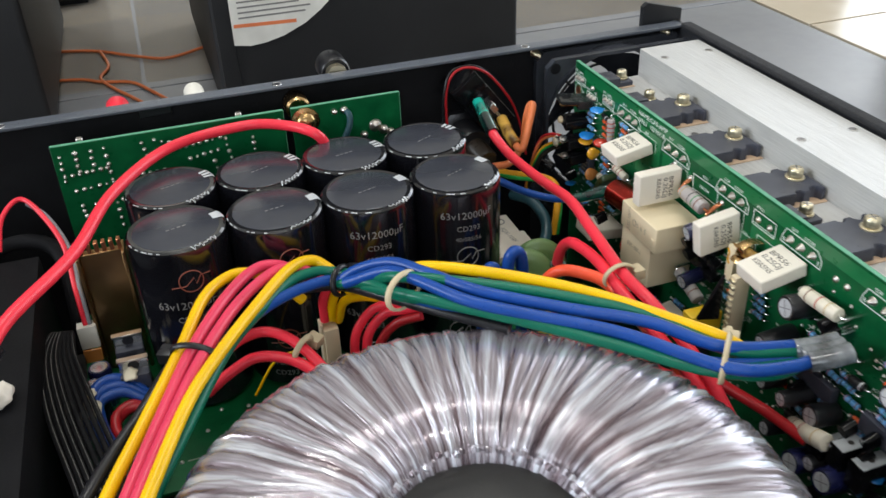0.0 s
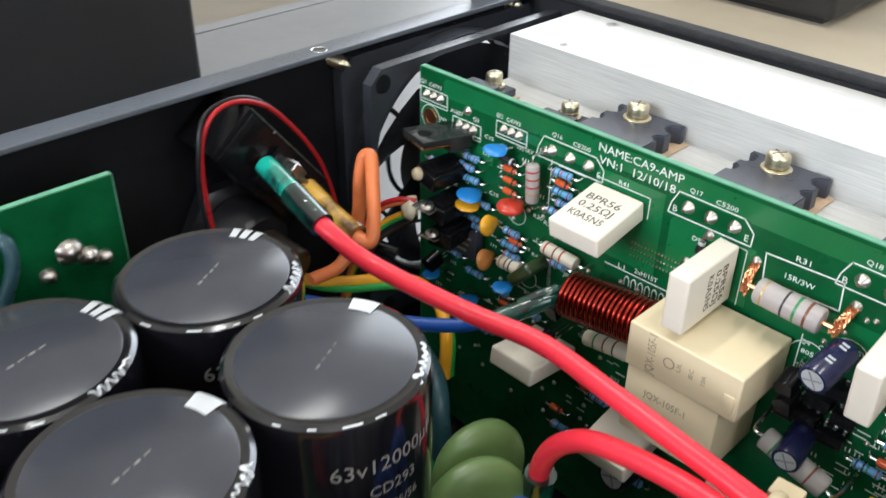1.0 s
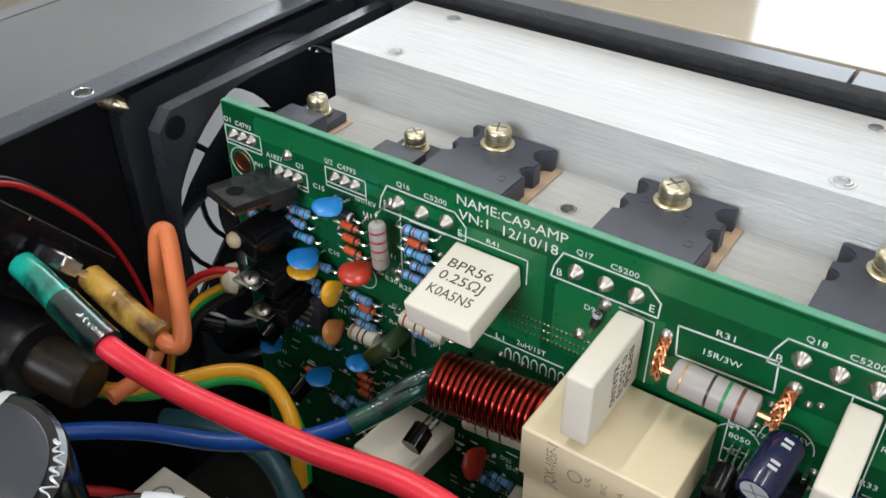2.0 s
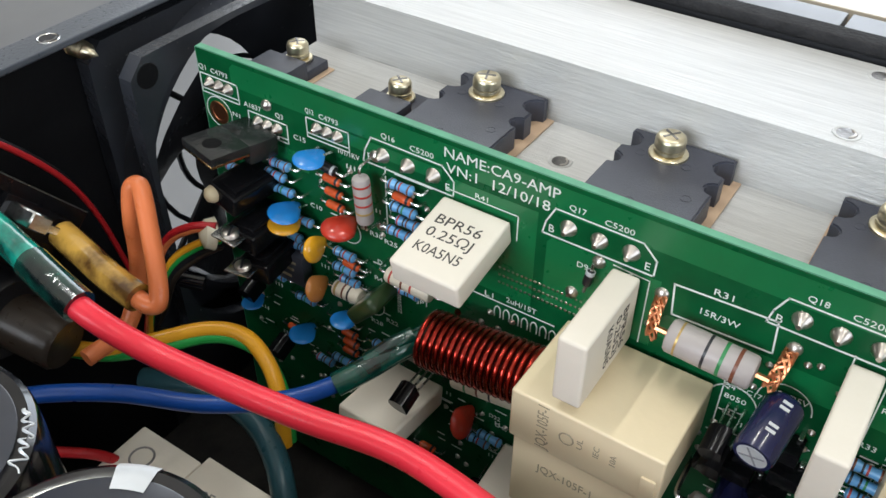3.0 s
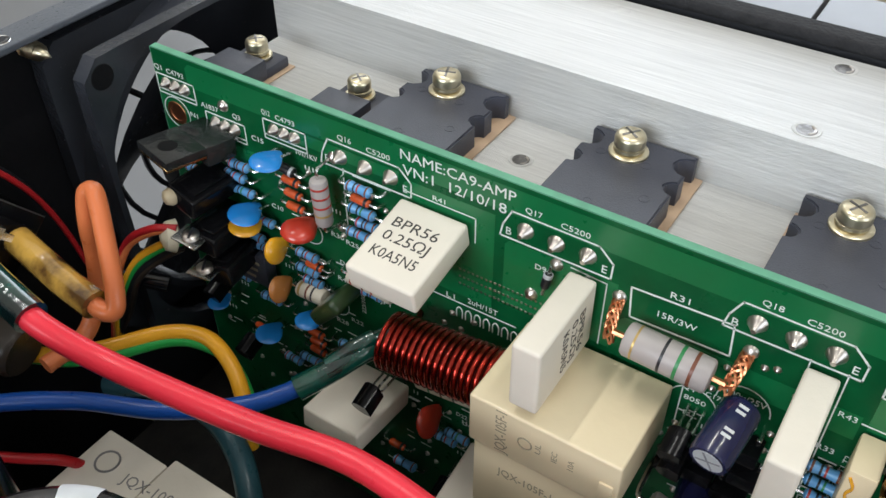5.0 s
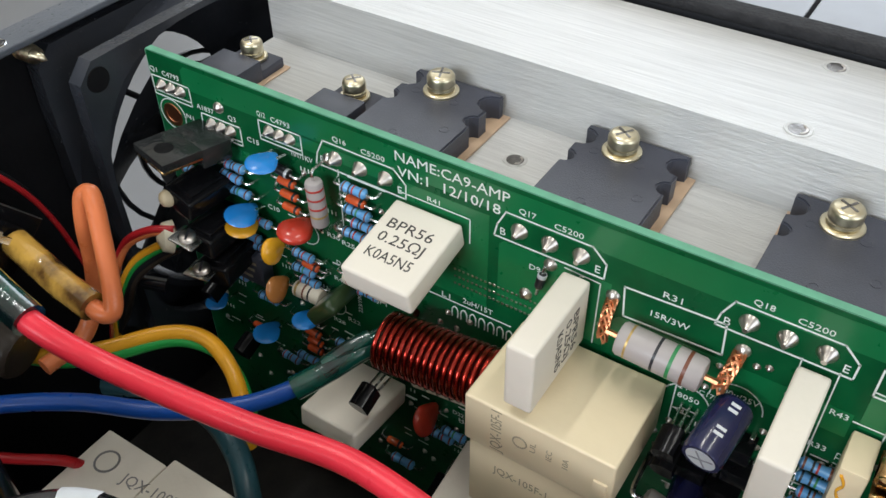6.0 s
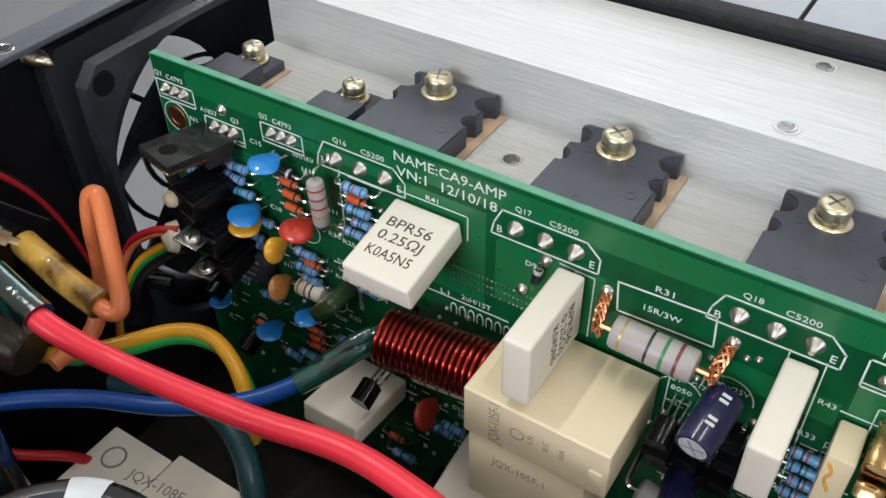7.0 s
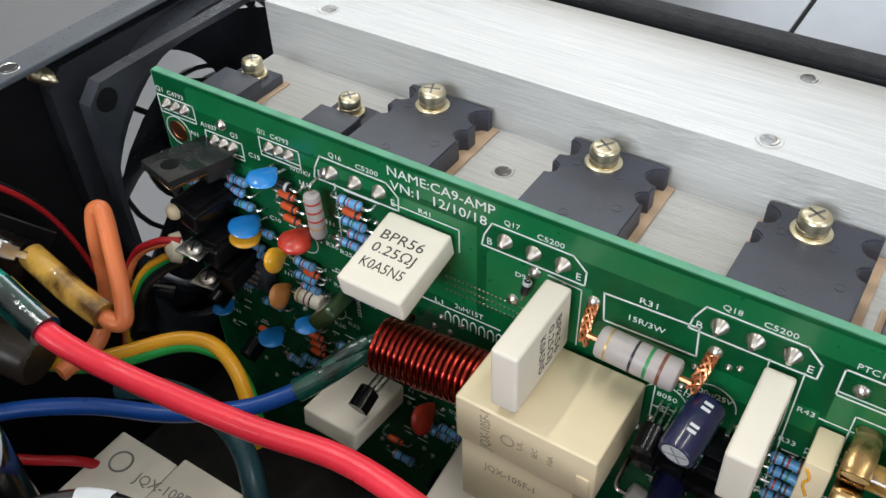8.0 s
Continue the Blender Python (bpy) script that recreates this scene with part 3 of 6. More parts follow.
def wrap_label(cap, x, y, top, logo_first):
    """Lettering wrapped round the sleeve, facing the wires."""
    if logo_first:
        lines = [("63v12000µF", 0.4, -2.3, -1.02), ("CD293", 0.3, -2.85, -1.0), ("63v12000µF", 0.4, -5.8, -1.3), ("CD293", 0.3, -6.3, -1.3)]
        marks = ((-1.2, -math.pi / 2 + 0.1), (-4.6, -math.pi / 2 - 0.2))
    else:
        marks = ((-2.75, -math.pi / 2 - 0.08), (-6.2, -math.pi / 2 - 0.3))
        lines = [("63v12000µF", 0.4, -1.1, -1.02), ("CD293", 0.3, -1.62, -1.0), ("40/085/56", 0.24, -2.06, -1.0), ("63v12000µF", 0.4, -4.6, -1.3), ("CD293", 0.3, -5.1, -1.3)]
    for body, size, dz, a0 in lines:
        b = bmesh.new()
        flat = text_mesh(body, size * 0.75, (1, 0, 0), (0, 0, 1), (0, 0, 0), 0.001, "CENTER")
        for v in flat.verts:
            a = a0 - math.pi / 2 + 0.95 + v.co.x / 1.76
            r = 1.762 - v.co.y
            v.co = Vector((x + r * math.cos(a), y + r * math.sin(a), top + dz + v.co.z))
        part("print", merge(b, flat), M["grey_label"], cap)
    # ring-shaped maker's mark
    for dz, a0 in marks:
        b = bmesh.new()
        ring = [(0.42 * math.cos(math.tau * k / 28), 0.42 * math.sin(math.tau * k / 28)) for k in range(29)]
        tick = [(-0.7, -0.2), (-0.2, -0.16), (0.1, 0.12), (0.16, -0.14), (0.34, 0.16), (0.7, 0.14)]
        for line in (ring, tick):
            pts = [Vector((x + 1.765 * math.cos(a0 + u / 1.76), y + 1.765 * math.sin(a0 + u / 1.76), top + dz + v)) for u, v in line]
            tube(pts, 0.022, 5, 1, b)
        part("maker_mark", b, M["red_logo" if logo_first else "grey_label"], cap)


DULL = "black-sleeved smoothing capacitor with a grey vinyl top and silver rim print"
for i in range(4):
    big_capacitor(-18.93 + 3.49 * i, 1.78 + 0.07 * i, (0.28, 0.22, 0.3, 0.45)[i], DULL)
for i in range(4):
    big_capacitor(-18.87 + 3.43 * i, 5.14 + 0.08 * i, (0.35, 0.4, 0.25, 0.5)[i], DULL)

# ---- the toroidal transformer ----
TX, TY, TR, TI, TZ0, TZ1 = -13.1, -13.3, 8.5, 2.35, 3.4, 10.0
toroid = thing("toroidal_transformer", "large toroidal mains transformer wrapped in shiny clear film", "transformer", (TX, TY, 0))
b = bmesh.new()
rnd = random.Random(5)
NS, NP = 900, 22
rings = []
# overlapping turns of film: sharp steps of uneven width and height
edges = sorted(rnd.random() * math.tau for _ in range(320))
lift = [rnd.uniform(0.02, 0.11) for _ in edges]
slant = [rnd.uniform(-0.05, 0.14) for _ in edges]


def pleat(a):
    k = 0
    while k < len(edges) - 1 and edges[k + 1] <= a:
        k += 1
    nxt = edges[k + 1] if k + 1 < len(edges) else math.tau + edges[0]
    u = min(max((a - edges[k]) / max(nxt - edges[k], 1e-4), 0), 1)
    return lift[k] * (1 - u) ** 0.7 * (1 if u > 0.06 else u / 0.06) + 0.03 * math.sin(a * 61) * math.sin(a * 13)


for i in range(NS):
    a = math.tau * i / NS
    fold = pleat(a)
    ring = []
    for j in range(NP):
        w = math.tau * j / NP
        cx, cz = (TR + TI) / 2, (TZ0 + TZ1) / 2
        hx, hz = (TR - TI) / 2, (TZ1 - TZ0) / 2
        c, s = math.cos(w), math.sin(w)
        e = 0.55
        r = cx + hx * math.copysign(abs(c) ** e, c)
        z = cz + hz * math.copysign(abs(s) ** (e + 0.05), s)
        k = 0.75 + 0.5 * max(c, 0)
        skew = a + (0.07 * math.sin(a * 5 + 1) + 0.05 * math.sin(a * 17)) * (r - cx) / hx
        z += fold * k * (1 if s > -0.3 else 0.2)
        r += 0.6 * fold * max(c, 0) - 0.4 * fold * max(-c, 0)
        ring.append(b.verts.new((TX + r * math.cos(skew), TY + r * math.sin(skew), z)))
    rings.append(ring)
for i in range(NS):
    for j in range(NP):
        b.faces.new((rings[i][j], rings[(i + 1) % NS][j], rings[(i + 1) % NS][(j + 1) % NP], rings[i][(j + 1) % NP]))
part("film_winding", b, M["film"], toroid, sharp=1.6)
part("resin_core", lathe([(TI + 0.35, 3.5), (TI + 0.35, 9.0), (TI - 0.2, 9.15), (0.9, 9.0), (0.9, 9.3), (0, 9.3)], (TX, TY, 0), seg=40), M["film_dark"], toroid, "black resin filling the middle")
part("base_pad", lathe([(8.3, 0), (8.3, 3.5), (0, 3.5)], (TX, TY, 0), seg=48), M["foam"], toroid)
# tucked film ends round the middle
b = bmesh.new()
for i in range(70):
    a = math.tau * i / 70 + 0.03 * rnd.random()
    r = TI + 0.12 + 0.2 * rnd.random()
    lathe([(0.03, 0), (0.1 + 0.05 * rnd.random(), 0.08), (0.05, 0.2)], (TX + r * math.cos(a), TY + r * math.sin(a), 9.45 + 0.15 * rnd.random()), (rnd.random() - 0.5, rnd.random() - 0.5, 1), 6, b)
tagged(part("film_tucks", b, M["film"], toroid), kind="stuff")

# ---- the supply board and the two rear boards ----
supply = thing("power_supply_board", "green circuit board under the smoothing capacitors", "circuit board", (-14, 2, PSU_Z))
part("board", box(-23.5, -3.6, -3.7, 8.2, PSU_Z - 0.16, PSU_Z, 0.01), M["pcb"], supply)
for px in (-23, -4.2):
    for py in (-3.4, 7.6):
        part("standoff", lathe([(0.3, 0), (0.3, PSU_Z - 0.16)], (px, py, 0), seg=6), M["gold"], supply)

# ---- the amplifier board, upright beside the heat sink; its face looks to -x ----
FACE, RIGHT, UP = (-1, 0, 0), (0, -1, 0), (0, 0, 1)
amp = thing("amplifier_board", "upright green amplifier circuit board with white printed legends", "circuit board", (0.08, -3, 0.5))
part("board", box(0, 0.16, -17.5, 8.78, 0.6, 11.84, 0.008, 1), M["pcb"], amp)
part("cut_edge", box(0.004, 0.156, -17.49, 8.77, 11.838, 11.868, 0.006, 1), M["pcb_edge"], amp, "pale sawn edge of the board")
part("cut_edge", box(0.004, 0.156, 8.775, 8.795, 0.61, 11.84, 0.004, 1), M["pcb_edge"], amp, "pale sawn edge of the board")
# copper areas that show through the mask
for y0, y1, z0, z1 in ((-17, 7.9, 11.25, 11.75), (1.1, 2.9, 9.0, 11.1), (-1.1, 0.9, 9.3, 10.7), (-4.9, -1.2, 9.6, 10.1), (-7.0, -5.0, 9.9, 10.7), (3.0, 5.4, 10.95, 11.2), (6.1, 7.7, 9.9, 10.3)):
    part("copper_area", prism([(y0, z0), (y1, z0), (y1, z1 - 0.1), (y1 - 0.1, z1), (y0, z1)], 0, 0.005, Matrix(((0, 0, -1, 0), (1, 0, 0, 0), (0, 1, 0, 0), (0, 0, 0, 1)))), M["track"], amp)


def silk_text(body, y, z, h, width=None, right=RIGHT, up=UP, at=None, material=None, parent=None, name="legend", normal=0.008):
    """A printed legend centred on y, z of the board's face, squeezed to a width."""
    b = text_mesh(body, h, (1, 0, 0), (0, 1, 0), (0, 0, 0), 0.002, "CENTER")
    xs = [v.co.x for v in b.verts]
    ys = [v.co.y for v in b.verts]
    k = (width / (max(xs) - min(xs))) if width else 1.0
    cx, cy = (max(xs) + min(xs)) / 2, (max(ys) + min(ys)) / 2
    r, u = Vector(right).normalized(), Vector(up).normalized()
    n = r.cross(u)
    o = Vector(at) if at else Vector((0, y, z))
    for v in b.verts:
        v.co = o + r * ((v.co.x - cx) * k) + u * (v.co.y - cy) + n * (v.co.z + normal)
    return part(name, b, material or M["silk"], parent or amp)


def outline(pts, w=0.028, closed=True):
    b = bmesh.new()
    seq = list(pts) + ([pts[0]] if closed else [])
    for (y0, z0), (y1, z1) in zip(seq, seq[1:]):
        dash((-0.004, y0, z0), (-0.004, y1, z1), w, FACE, b)
    return part("legend_line", b, M["silk"], amp)


def pads(name, at, r=0.13, tall=0.16, pin=True):
    for y, z in at:
        p = part(name, lathe([(r * 1.25, 0), (r * 1.2, 0.02), (r * 0.95, 0.06), (r * 0.5, tall * 0.75), (r * 0.33, tall), (0, tall)], (0, y, z), FACE, 14), M["solder"], amp, "bright solder cone")


silk_text("NAME:CA9-AMP", 1.84, 11.6, 0.2, 2.2)
silk_text("VN:1  12/10/18", 1.9, 11.3, 0.2, 2.0)
for q, yc in (("Q16", 3.71), ("Q17", 0.0), ("Q18", -3.73), ("Q19", -7.5), ("Q20", -11.25)):
    outline([(yc + 0.8, 11.31), (yc - 0.72, 11.29), (yc - 0.97, 11.04), (yc - 0.96, 10.74), (yc + 1.0, 10.75), (yc + 0.95, 11.0)])
    silk_text(q, yc + 0.42, 11.43, 0.11, 0.3)
    silk_text("C5200", yc - 0.3, 11.41, 0.11, 0.5)
    silk_text("B", yc + 0.84, 10.89, 0.15)
    silk_text("E", yc - 0.84, 10.89, 0.15)
    pads("transistor_pin", [(yc + 0.545, 11.02), (yc, 11.01), (yc - 0.545, 11.02)], 0.125, 0.2)
for q, n, yc, zc in (("Q1", "C4793", 8.26, 11.15), ("Q3", "A1837", 7.05, 10.68), ("Q12", "C4793", 5.53, 11.05)):
    outline([(yc + 0.5, zc + 0.16), (yc - 0.5, zc + 0.16), (yc - 0.5, zc - 0.26), (yc + 0.5, zc - 0.26)], 0.022)
    outline([(yc + 0.5, zc - 0.17), (yc - 0.5, zc - 0.17)], 0.022, False)
    pads("transistor_pin", [(yc + 0.25, zc), (yc, zc), (yc - 0.25, zc)], 0.1, 0.16)
    silk_text(q, yc + (0.4 if q != "Q3" else -0.33), zc + 0.3, 0.11, 0.2)
    silk_text(n, yc - 0.05 if q != "Q3" else yc + 0.36, zc + 0.29, 0.11, 0.45)
for body, y, z, h, w in (("R41", 2.18, 10.95, 0.1, 0.25), ("R31", -2.06, 10.92, 0.12, 0.3), ("15R/3W", -2.09, 10.46, 0.12, 0.62), ("L1", 1.94, 8.88, 0.12, 0.18), ("2uH/15T", 1.27, 8.94, 0.12, 0.62),
                         ("100u/25V", -3.37, 9.5, 0.12, 0.62), ("Q4", -2.51, 9.2, 0.11, 0.2), ("8050", -2.65, 8.99, 0.11, 0.36), ("C17", -2.9, 9.25, 0.1, 0.24), ("R43", -4.72, 10.0, 0.11, 0.26),
                         ("R33", -4.62, 9.2, 0.11, 0.26), ("C15", 6.25, 10.66, 0.11, 0.3), ("101/1KV", 5.05, 10.75, 0.11, 0.5), ("R30", 4.5, 9.1, 0.11, 0.3), ("R25", 4.15, 9.05, 0.11, 0.3), ("C10", 6.0, 9.15, 0.11, 0.3),
                         ("R28", 4.6, 6.72, 0.11, 0.3), ("R22", 4.2, 6.93, 0.11, 0.3), ("D6", 4.4, 8.44, 0.11, 0.2), ("R4", 4.5, 7.98, 0.11, 0.2), ("D22", 1.66, 5.62, 0.11, 0.26), ("D41", 1.5, 5.42, 0.11, 0.26),
                         ("N1", 7.9, 10.62, 0.1, 0.2), ("D9", 0.22, 10.39, 0.11, 0.2), ("PTC1", -5.3, 11.3, 0.12, 0.36), ("JP1", 3.45, 7.86, 0.11, 0.25), ("B", 7.44, 10.5, 0.1, None)):
    silk_text(body, y, z, h, w)
silk_text("223/100V", 4.0, 7.6, 0.1, 0.6, UP, (0, 1, 0))
silk_text("R23 R26", 4.1, 10.2, 0.1, 0.7, UP, (0, 1, 0))
silk_text("SC ON CLIP T1 T2", -4.95, 8.6, 0.1, 1.3, UP, (0, 1, 0))
outline([(-1.31, 10.76), (-2.9, 10.82), (-2.95, 10.2), (-1.36, 10.16)])
outline([(2.9, 10.86), (1.46, 10.86), (1.46, 10.35)], 0.022, False)
outline([(-4.0, 10.76), (-4.0, 8.0)], 0.022, False)
outline([(-4.52, 10.76), (-4.52, 8.0)], 0.022, False)
outline([(-0.3, 10.66), (-0.92, 10.62), (-0.92, 9.3)], 0.022, False)
outline([(-2.42, 9.35), (-2.42, 7.9)], 0.022, False)
outline([(4.22, 10.78), (4.22, 9.5)], 0.022, False)
outline([(4.0, 10.72), (3.2, 10.72)], 0.022, False)
outline([(2.4, 8.78), (0.6, 8.8)], 0.022, False)
outline([(-5.0, 11.15), (-6.2, 11.15), (-6.2, 10.6), (-5.0, 10.6)])
outline([(-5.0, 10.68), (-6.2, 10.68)], 0.02, False)
outline([(-4.92, 9.98), (-5.5, 9.98)], 0.022, False)
outline([(-5.36, 9.6), (-5.36, 10.32), (-7.1, 10.32), (-7.1, 9.6)], 0.022, False)
for yc, zc, r in ((8.38, 10.52, 0.34), (-2.62, 8.85, 0.4), (-3.35, 9.3, 0.42), (5.2, 8.9, 0.3), (4.7, 7.2, 0.3)):
    outline([(yc + r * math.cos(a), zc + r * math.sin(a)) for a in [math.pi * k / 14 for k in range(29 if r < 0.36 else 15)]], 0.02, False)
# printed winding sign above the coil
b = bmesh.new()
for k in range(7):
    yc = 1.75 - 0.19 * k
    tube([(-0.004, yc + 0.06, 8.42), (-0.004, yc + 0.06, 8.6), (-0.004, yc, 8.68), (-0.004, yc - 0.06, 8.6), (-0.004, yc - 0.06, 8.42)], 0.014, 5, 3, b)
part("winding_sign", b, M["silk"], amp)
# short white strokes beside small parts: legends too small to read
rnd = random.Random(11)
b = bmesh.new()
for k in range(330):
    y, z = rnd.choice(((rnd.uniform(4.2, 8.3), rnd.uniform(4.6, 10.5)), (rnd.uniform(-5.2, -4.5), rnd.uniform(6, 9)), (rnd.uniform(-13, -5.2), rnd.uniform(4, 9.4)), (rnd.uniform(0.5, 3), rnd.uniform(4, 7)), (rnd.uniform(-14.5, -8.5), rnd.uniform(4, 9.6)), (rnd.uniform(-4.9, -2.4), rnd.uniform(6, 8.8))))
    d = (0, 0.07, 0) if rnd.random() < 0.6 else (0, 0, 0.07)
    for i in range(rnd.choice((2, 3, 3))):
        o = Vector((-0.004, y - 0.09 * i, z))
        dash(o, o + Vector(d), 0.022, FACE, b)
tagged(part("small_legends", b, M["silk"], amp), kind="stuff")
# rows of tiny solder points and vias
b = bmesh.new()
for k in range(19):
    for j in range(3):
        lathe([(0.032, 0), (0.026, 0.01), (0, 0.016)], (0, 1.75 - 0.088 * k, 9.62 - 0.17 * j), FACE, 6, b)
for k in range(260):
    y, z = rnd.uniform(-16, 8.4), rnd.uniform(3, 10.4)
    if -1 < y < 3 and z > 8.6:
        continue
    lathe([(0.07, 0), (0.055, 0.02), (0.02, 0.06), (0, 0.065)], (0, y, z), FACE, 7, b)
tagged(part("solder_points", b, M["solder"], amp), kind="stuff")
pads("solder_pad", [(7.02, 11.13), (-5.29, 10.86), (-5.91, 10.86), (-9.17, 10.84), (-9.67, 10.85), (-12.9, 10.85), (-1.15, 10.48), (-3.22, 10.46), (4.42, 10.95), (4.35, 9.4), (-0.05, 10.6), (0.35, 9.75)], 0.1, 0.1)
part("mounting_hole", lathe([(0.26, 0), (0.25, 0.015), (0.17, 0.016), (0.16, 0.004), (0, 0.004)], (0, 8.4, 10.5), FACE, 18), M["copper"], amp, "copper-rimmed mounting hole")

# ---- power transistors on the heat sink's shelf ----


def notch(x, y, r, side, n=7):
    return [(x + r * math.cos(a), y + side * -r * math.sin(a) * 1.1) for a in [math.pi * k / (n - 1) for k in range(n)]]


def machine_screw(x, y, z, parent, big=1.0):
    s = thing("pan_head_screw", "yellow-zinc cross-head screw with spring and flat washers", "screw", (x, y, z), "screws on the heat sink")
    part("flat_washer", lathe([(0.38 * big, 0), (0.4 * big, 0.02), (0.4 * big, 0.06), (0.37 * big, 0.08), (0.2, 0.08)], (x, y, z), seg=28), M["gold"], s)
    part("spring_washer", lathe([(0.28 * big, 0.08), (0.31 * big, 0.1), (0.31 * big, 0.16), (0.28 * big, 0.18), (0.2, 0.18)], (x, y, z), (0.04, 0.03, 1), 24), M["gold"], s)
    hd = part("head", lathe([(0.28 * big, 0.18), (0.31 * big, 0.2), (0.31 * big, 0.34), (0.285 * big, 0.39), (0.22 * big, 0.42), (0, 0.428)], (x, y, z), seg=24), M["gold"], s)
    a = 0.5 + 2.1 * (y % 1)
    c, d = math.cos(a) * 0.17 * big, math.sin(a) * 0.17 * big
    for e, f in ((c, d), (-d, c)):
        part("cross_slot", dash((x - e, y - f, z + 0.42), (x + e, y + f, z + 0.42), 0.042, (0, 0, 1), None, 0.012), M["bore"], hd)
    return s


def power_transistor(yc):
    t = thing("power_transistor", "flat black epoxy power transistor screwed over a tan insulator", "transistor", (1.8, yc, 10.74), "power transistors on the heat sink")
    part("insulator", box(0.62, 3.12, yc - 1.22, yc + 0.9, 10.742, 10.79, 0.02), M["mica"], t, "tan heat-conducting pad")
    w = 0.95
    out = [(0.62, -w)] + notch(2.0, -w, 0.17, -1)[::-1] + notch(2.68, -w, 0.25, -1)[::-1] + [(3.07, -w), (3.07, w)] + notch(2.68, w, 0.25, 1) + notch(2.0, w, 0.17, 1) + [(0.62, w)]
    part("case", prism([(x, yc - 0.12 + y) for x, y in out], 10.79, 11.25, None, 0.03), M["epoxy"], t, sharp=0.5)
    for dx, dy in ((2.35, 0.42), (2.35, -0.42), (0.95, 0.0), (1.5, -0.75)):
        part("mould_mark", lathe([(0.1, 11.25), (0.1, 11.256), (0.075, 11.256), (0.07, 11.251), (0, 11.251)], (dx, yc + dy, 0), seg=14), M["epoxy"], t)
    for k in (-1, 0, 1):
        part("lead", box(0.1, 0.64, yc + 0.545 * k - 0.05, yc + 0.545 * k + 0.05, 10.98, 11.04), M["tin"], t)
    machine_screw(2.56, yc, 11.23, t, 0.87)
    return t


for yc in (3.69, -0.03, -3.75, -7.6, -11.3):
    power_transistor(yc)


def driver_transistor(yc, xc=1.45):
    t = thing("driver_transistor", "small black driver transistor screwed to the aluminium shelf", "transistor", (xc, yc, 10.74), "driver transistors on the heat sink")
    part("insulator", box(0.7, xc + 0.62, yc - 0.6, yc + 0.6, 10.742, 10.78, 0.02), M["mica"], t)
    part("case", box(0.65, xc - 0.1, yc - 0.5, yc + 0.5, 10.78, 11.23, 0.04), M["epoxy"], t)
    part("tab", box(xc - 0.12, xc + 0.55, yc - 0.5, yc + 0.5, 10.78, 11.0, 0.04), M["epoxy"], t)
    machine_screw(xc + 0.2, yc, 11.0, t, 0.74)
    return t


for yc, xc in ((7.9, 1.72), (5.2, 1.62), (-5.75, 1.3)):
    driver_transistor(yc, xc)
for yc in (-13.6,):
    driver_transistor(yc)

# ---- parts soldered to the board's face ----


def cement_resistor(at, flat, label, x1=-0.12, tilt=11, text=True, long=1.72):
    """A white ceramic block that stands out from the board; flat: print upwards, else print to the side."""
    y, z = at
    r = thing("cement_resistor", label, "resistor", (x1, y, z), "white ceramic resistors on the amplifier board")
    hy, hz = (0.67, 0.255) if flat else (0.24, 0.66)
    m = Matrix.Translation((x1, y, z)) @ pose(0, 0, 0, 0, -tilt, 0)
    b = box(-long, 0, -hy, hy, -2 * hz, 0, 0.07, 3)
    bmesh.ops.transform(b, matrix=m, verts=b.verts)
    part("block", b, M["ceramic"], r)
    rot = m.to_3x3()
    if text:
        for k, line in enumerate(("BPR56", "0.25ΩJ", "K0A5N5")):
            if flat:
                o = m @ Vector((-0.5 - 0.33 * k, 0.03, 0.0))
                silk_text(line, 0, 0, 0.21, 0.88, rot @ Vector((0, -1, 0)), rot @ Vector((1, 0, 0)), o, M["ink"], r, "print", 0.003)
            else:
                o = m @ Vector((-0.45 - 0.27 * k, -hy, -0.68))
                silk_text(line, 0, 0, 0.19, 0.85, rot @ Vector((0, 0, -1)), rot @ Vector((1, 0, 0)), o, M["ink"], r, "print", 0.003)
    for k in (-1, 1):
        o = Vector((x1, y + (0.45 * k if flat else 0), z - hz + (0 if flat else 0.45 * k)))
        part("lead", rod(o + Vector((-0.1, 0, 0)), (0.0, o.y, o.z), 0.045, 8), M["tin"], r)
    return r


cement_resistor((2.2, 10.8), True, "white ceramic power resistor with three printed lines, lying flat", long=1.66)
cement_resistor((-0.6, 10.8), False, "white ceramic power resistor on edge above the cream relay", -0.2, 1, True, 1.82)
cement_resistor((-4.22, 10.75), False, "white ceramic power resistor on edge beside a navy capacitor", tilt=9, long=1.65)
cement_resistor((-7.35, 10.75), True, "white ceramic power resistor lying flat near the wire bundle")
cement_resistor((3.35, 6.25), True, "cream ceramic resistor lying flat below the copper coil", -0.35, -7, False)
cement_resistor((0.45, 5.75), True, "cream ceramic resistor low on the board beside the relay", -0.5, 12, False)
cement_resistor((-2.2, 5.2), True, "cream ceramic resistor low on the board under red wires", -0.5, 12, False)

# the relay
relay = thing("relay", "cream plastic power relay with grey print, soldered to the board", "relay", (-1, -1, 7.5), "cream relays")
b = box(-2.02, -0.12, -2.3, 0.3, 8.15, 9.24, 0.05, 3)
part("cover", b, M["cream"], relay)
part("base", box(-1.98, -0.1, -1.95, 0.22, 6.4, 8.16, 0.05, 2), M["cream"], relay)
part("vent_nib", box(-2.06, -1.85, -2.22, -1.98, 8.35, 8.75, 0.04, 2), M["cream"], relay)
part("moulded_dimple", lathe([(0.09, 0.01), (0.08, 0.02), (0.06, 0.0)], (-2.0, 0.1, 9.05), FACE, 14), M["cream"], relay)
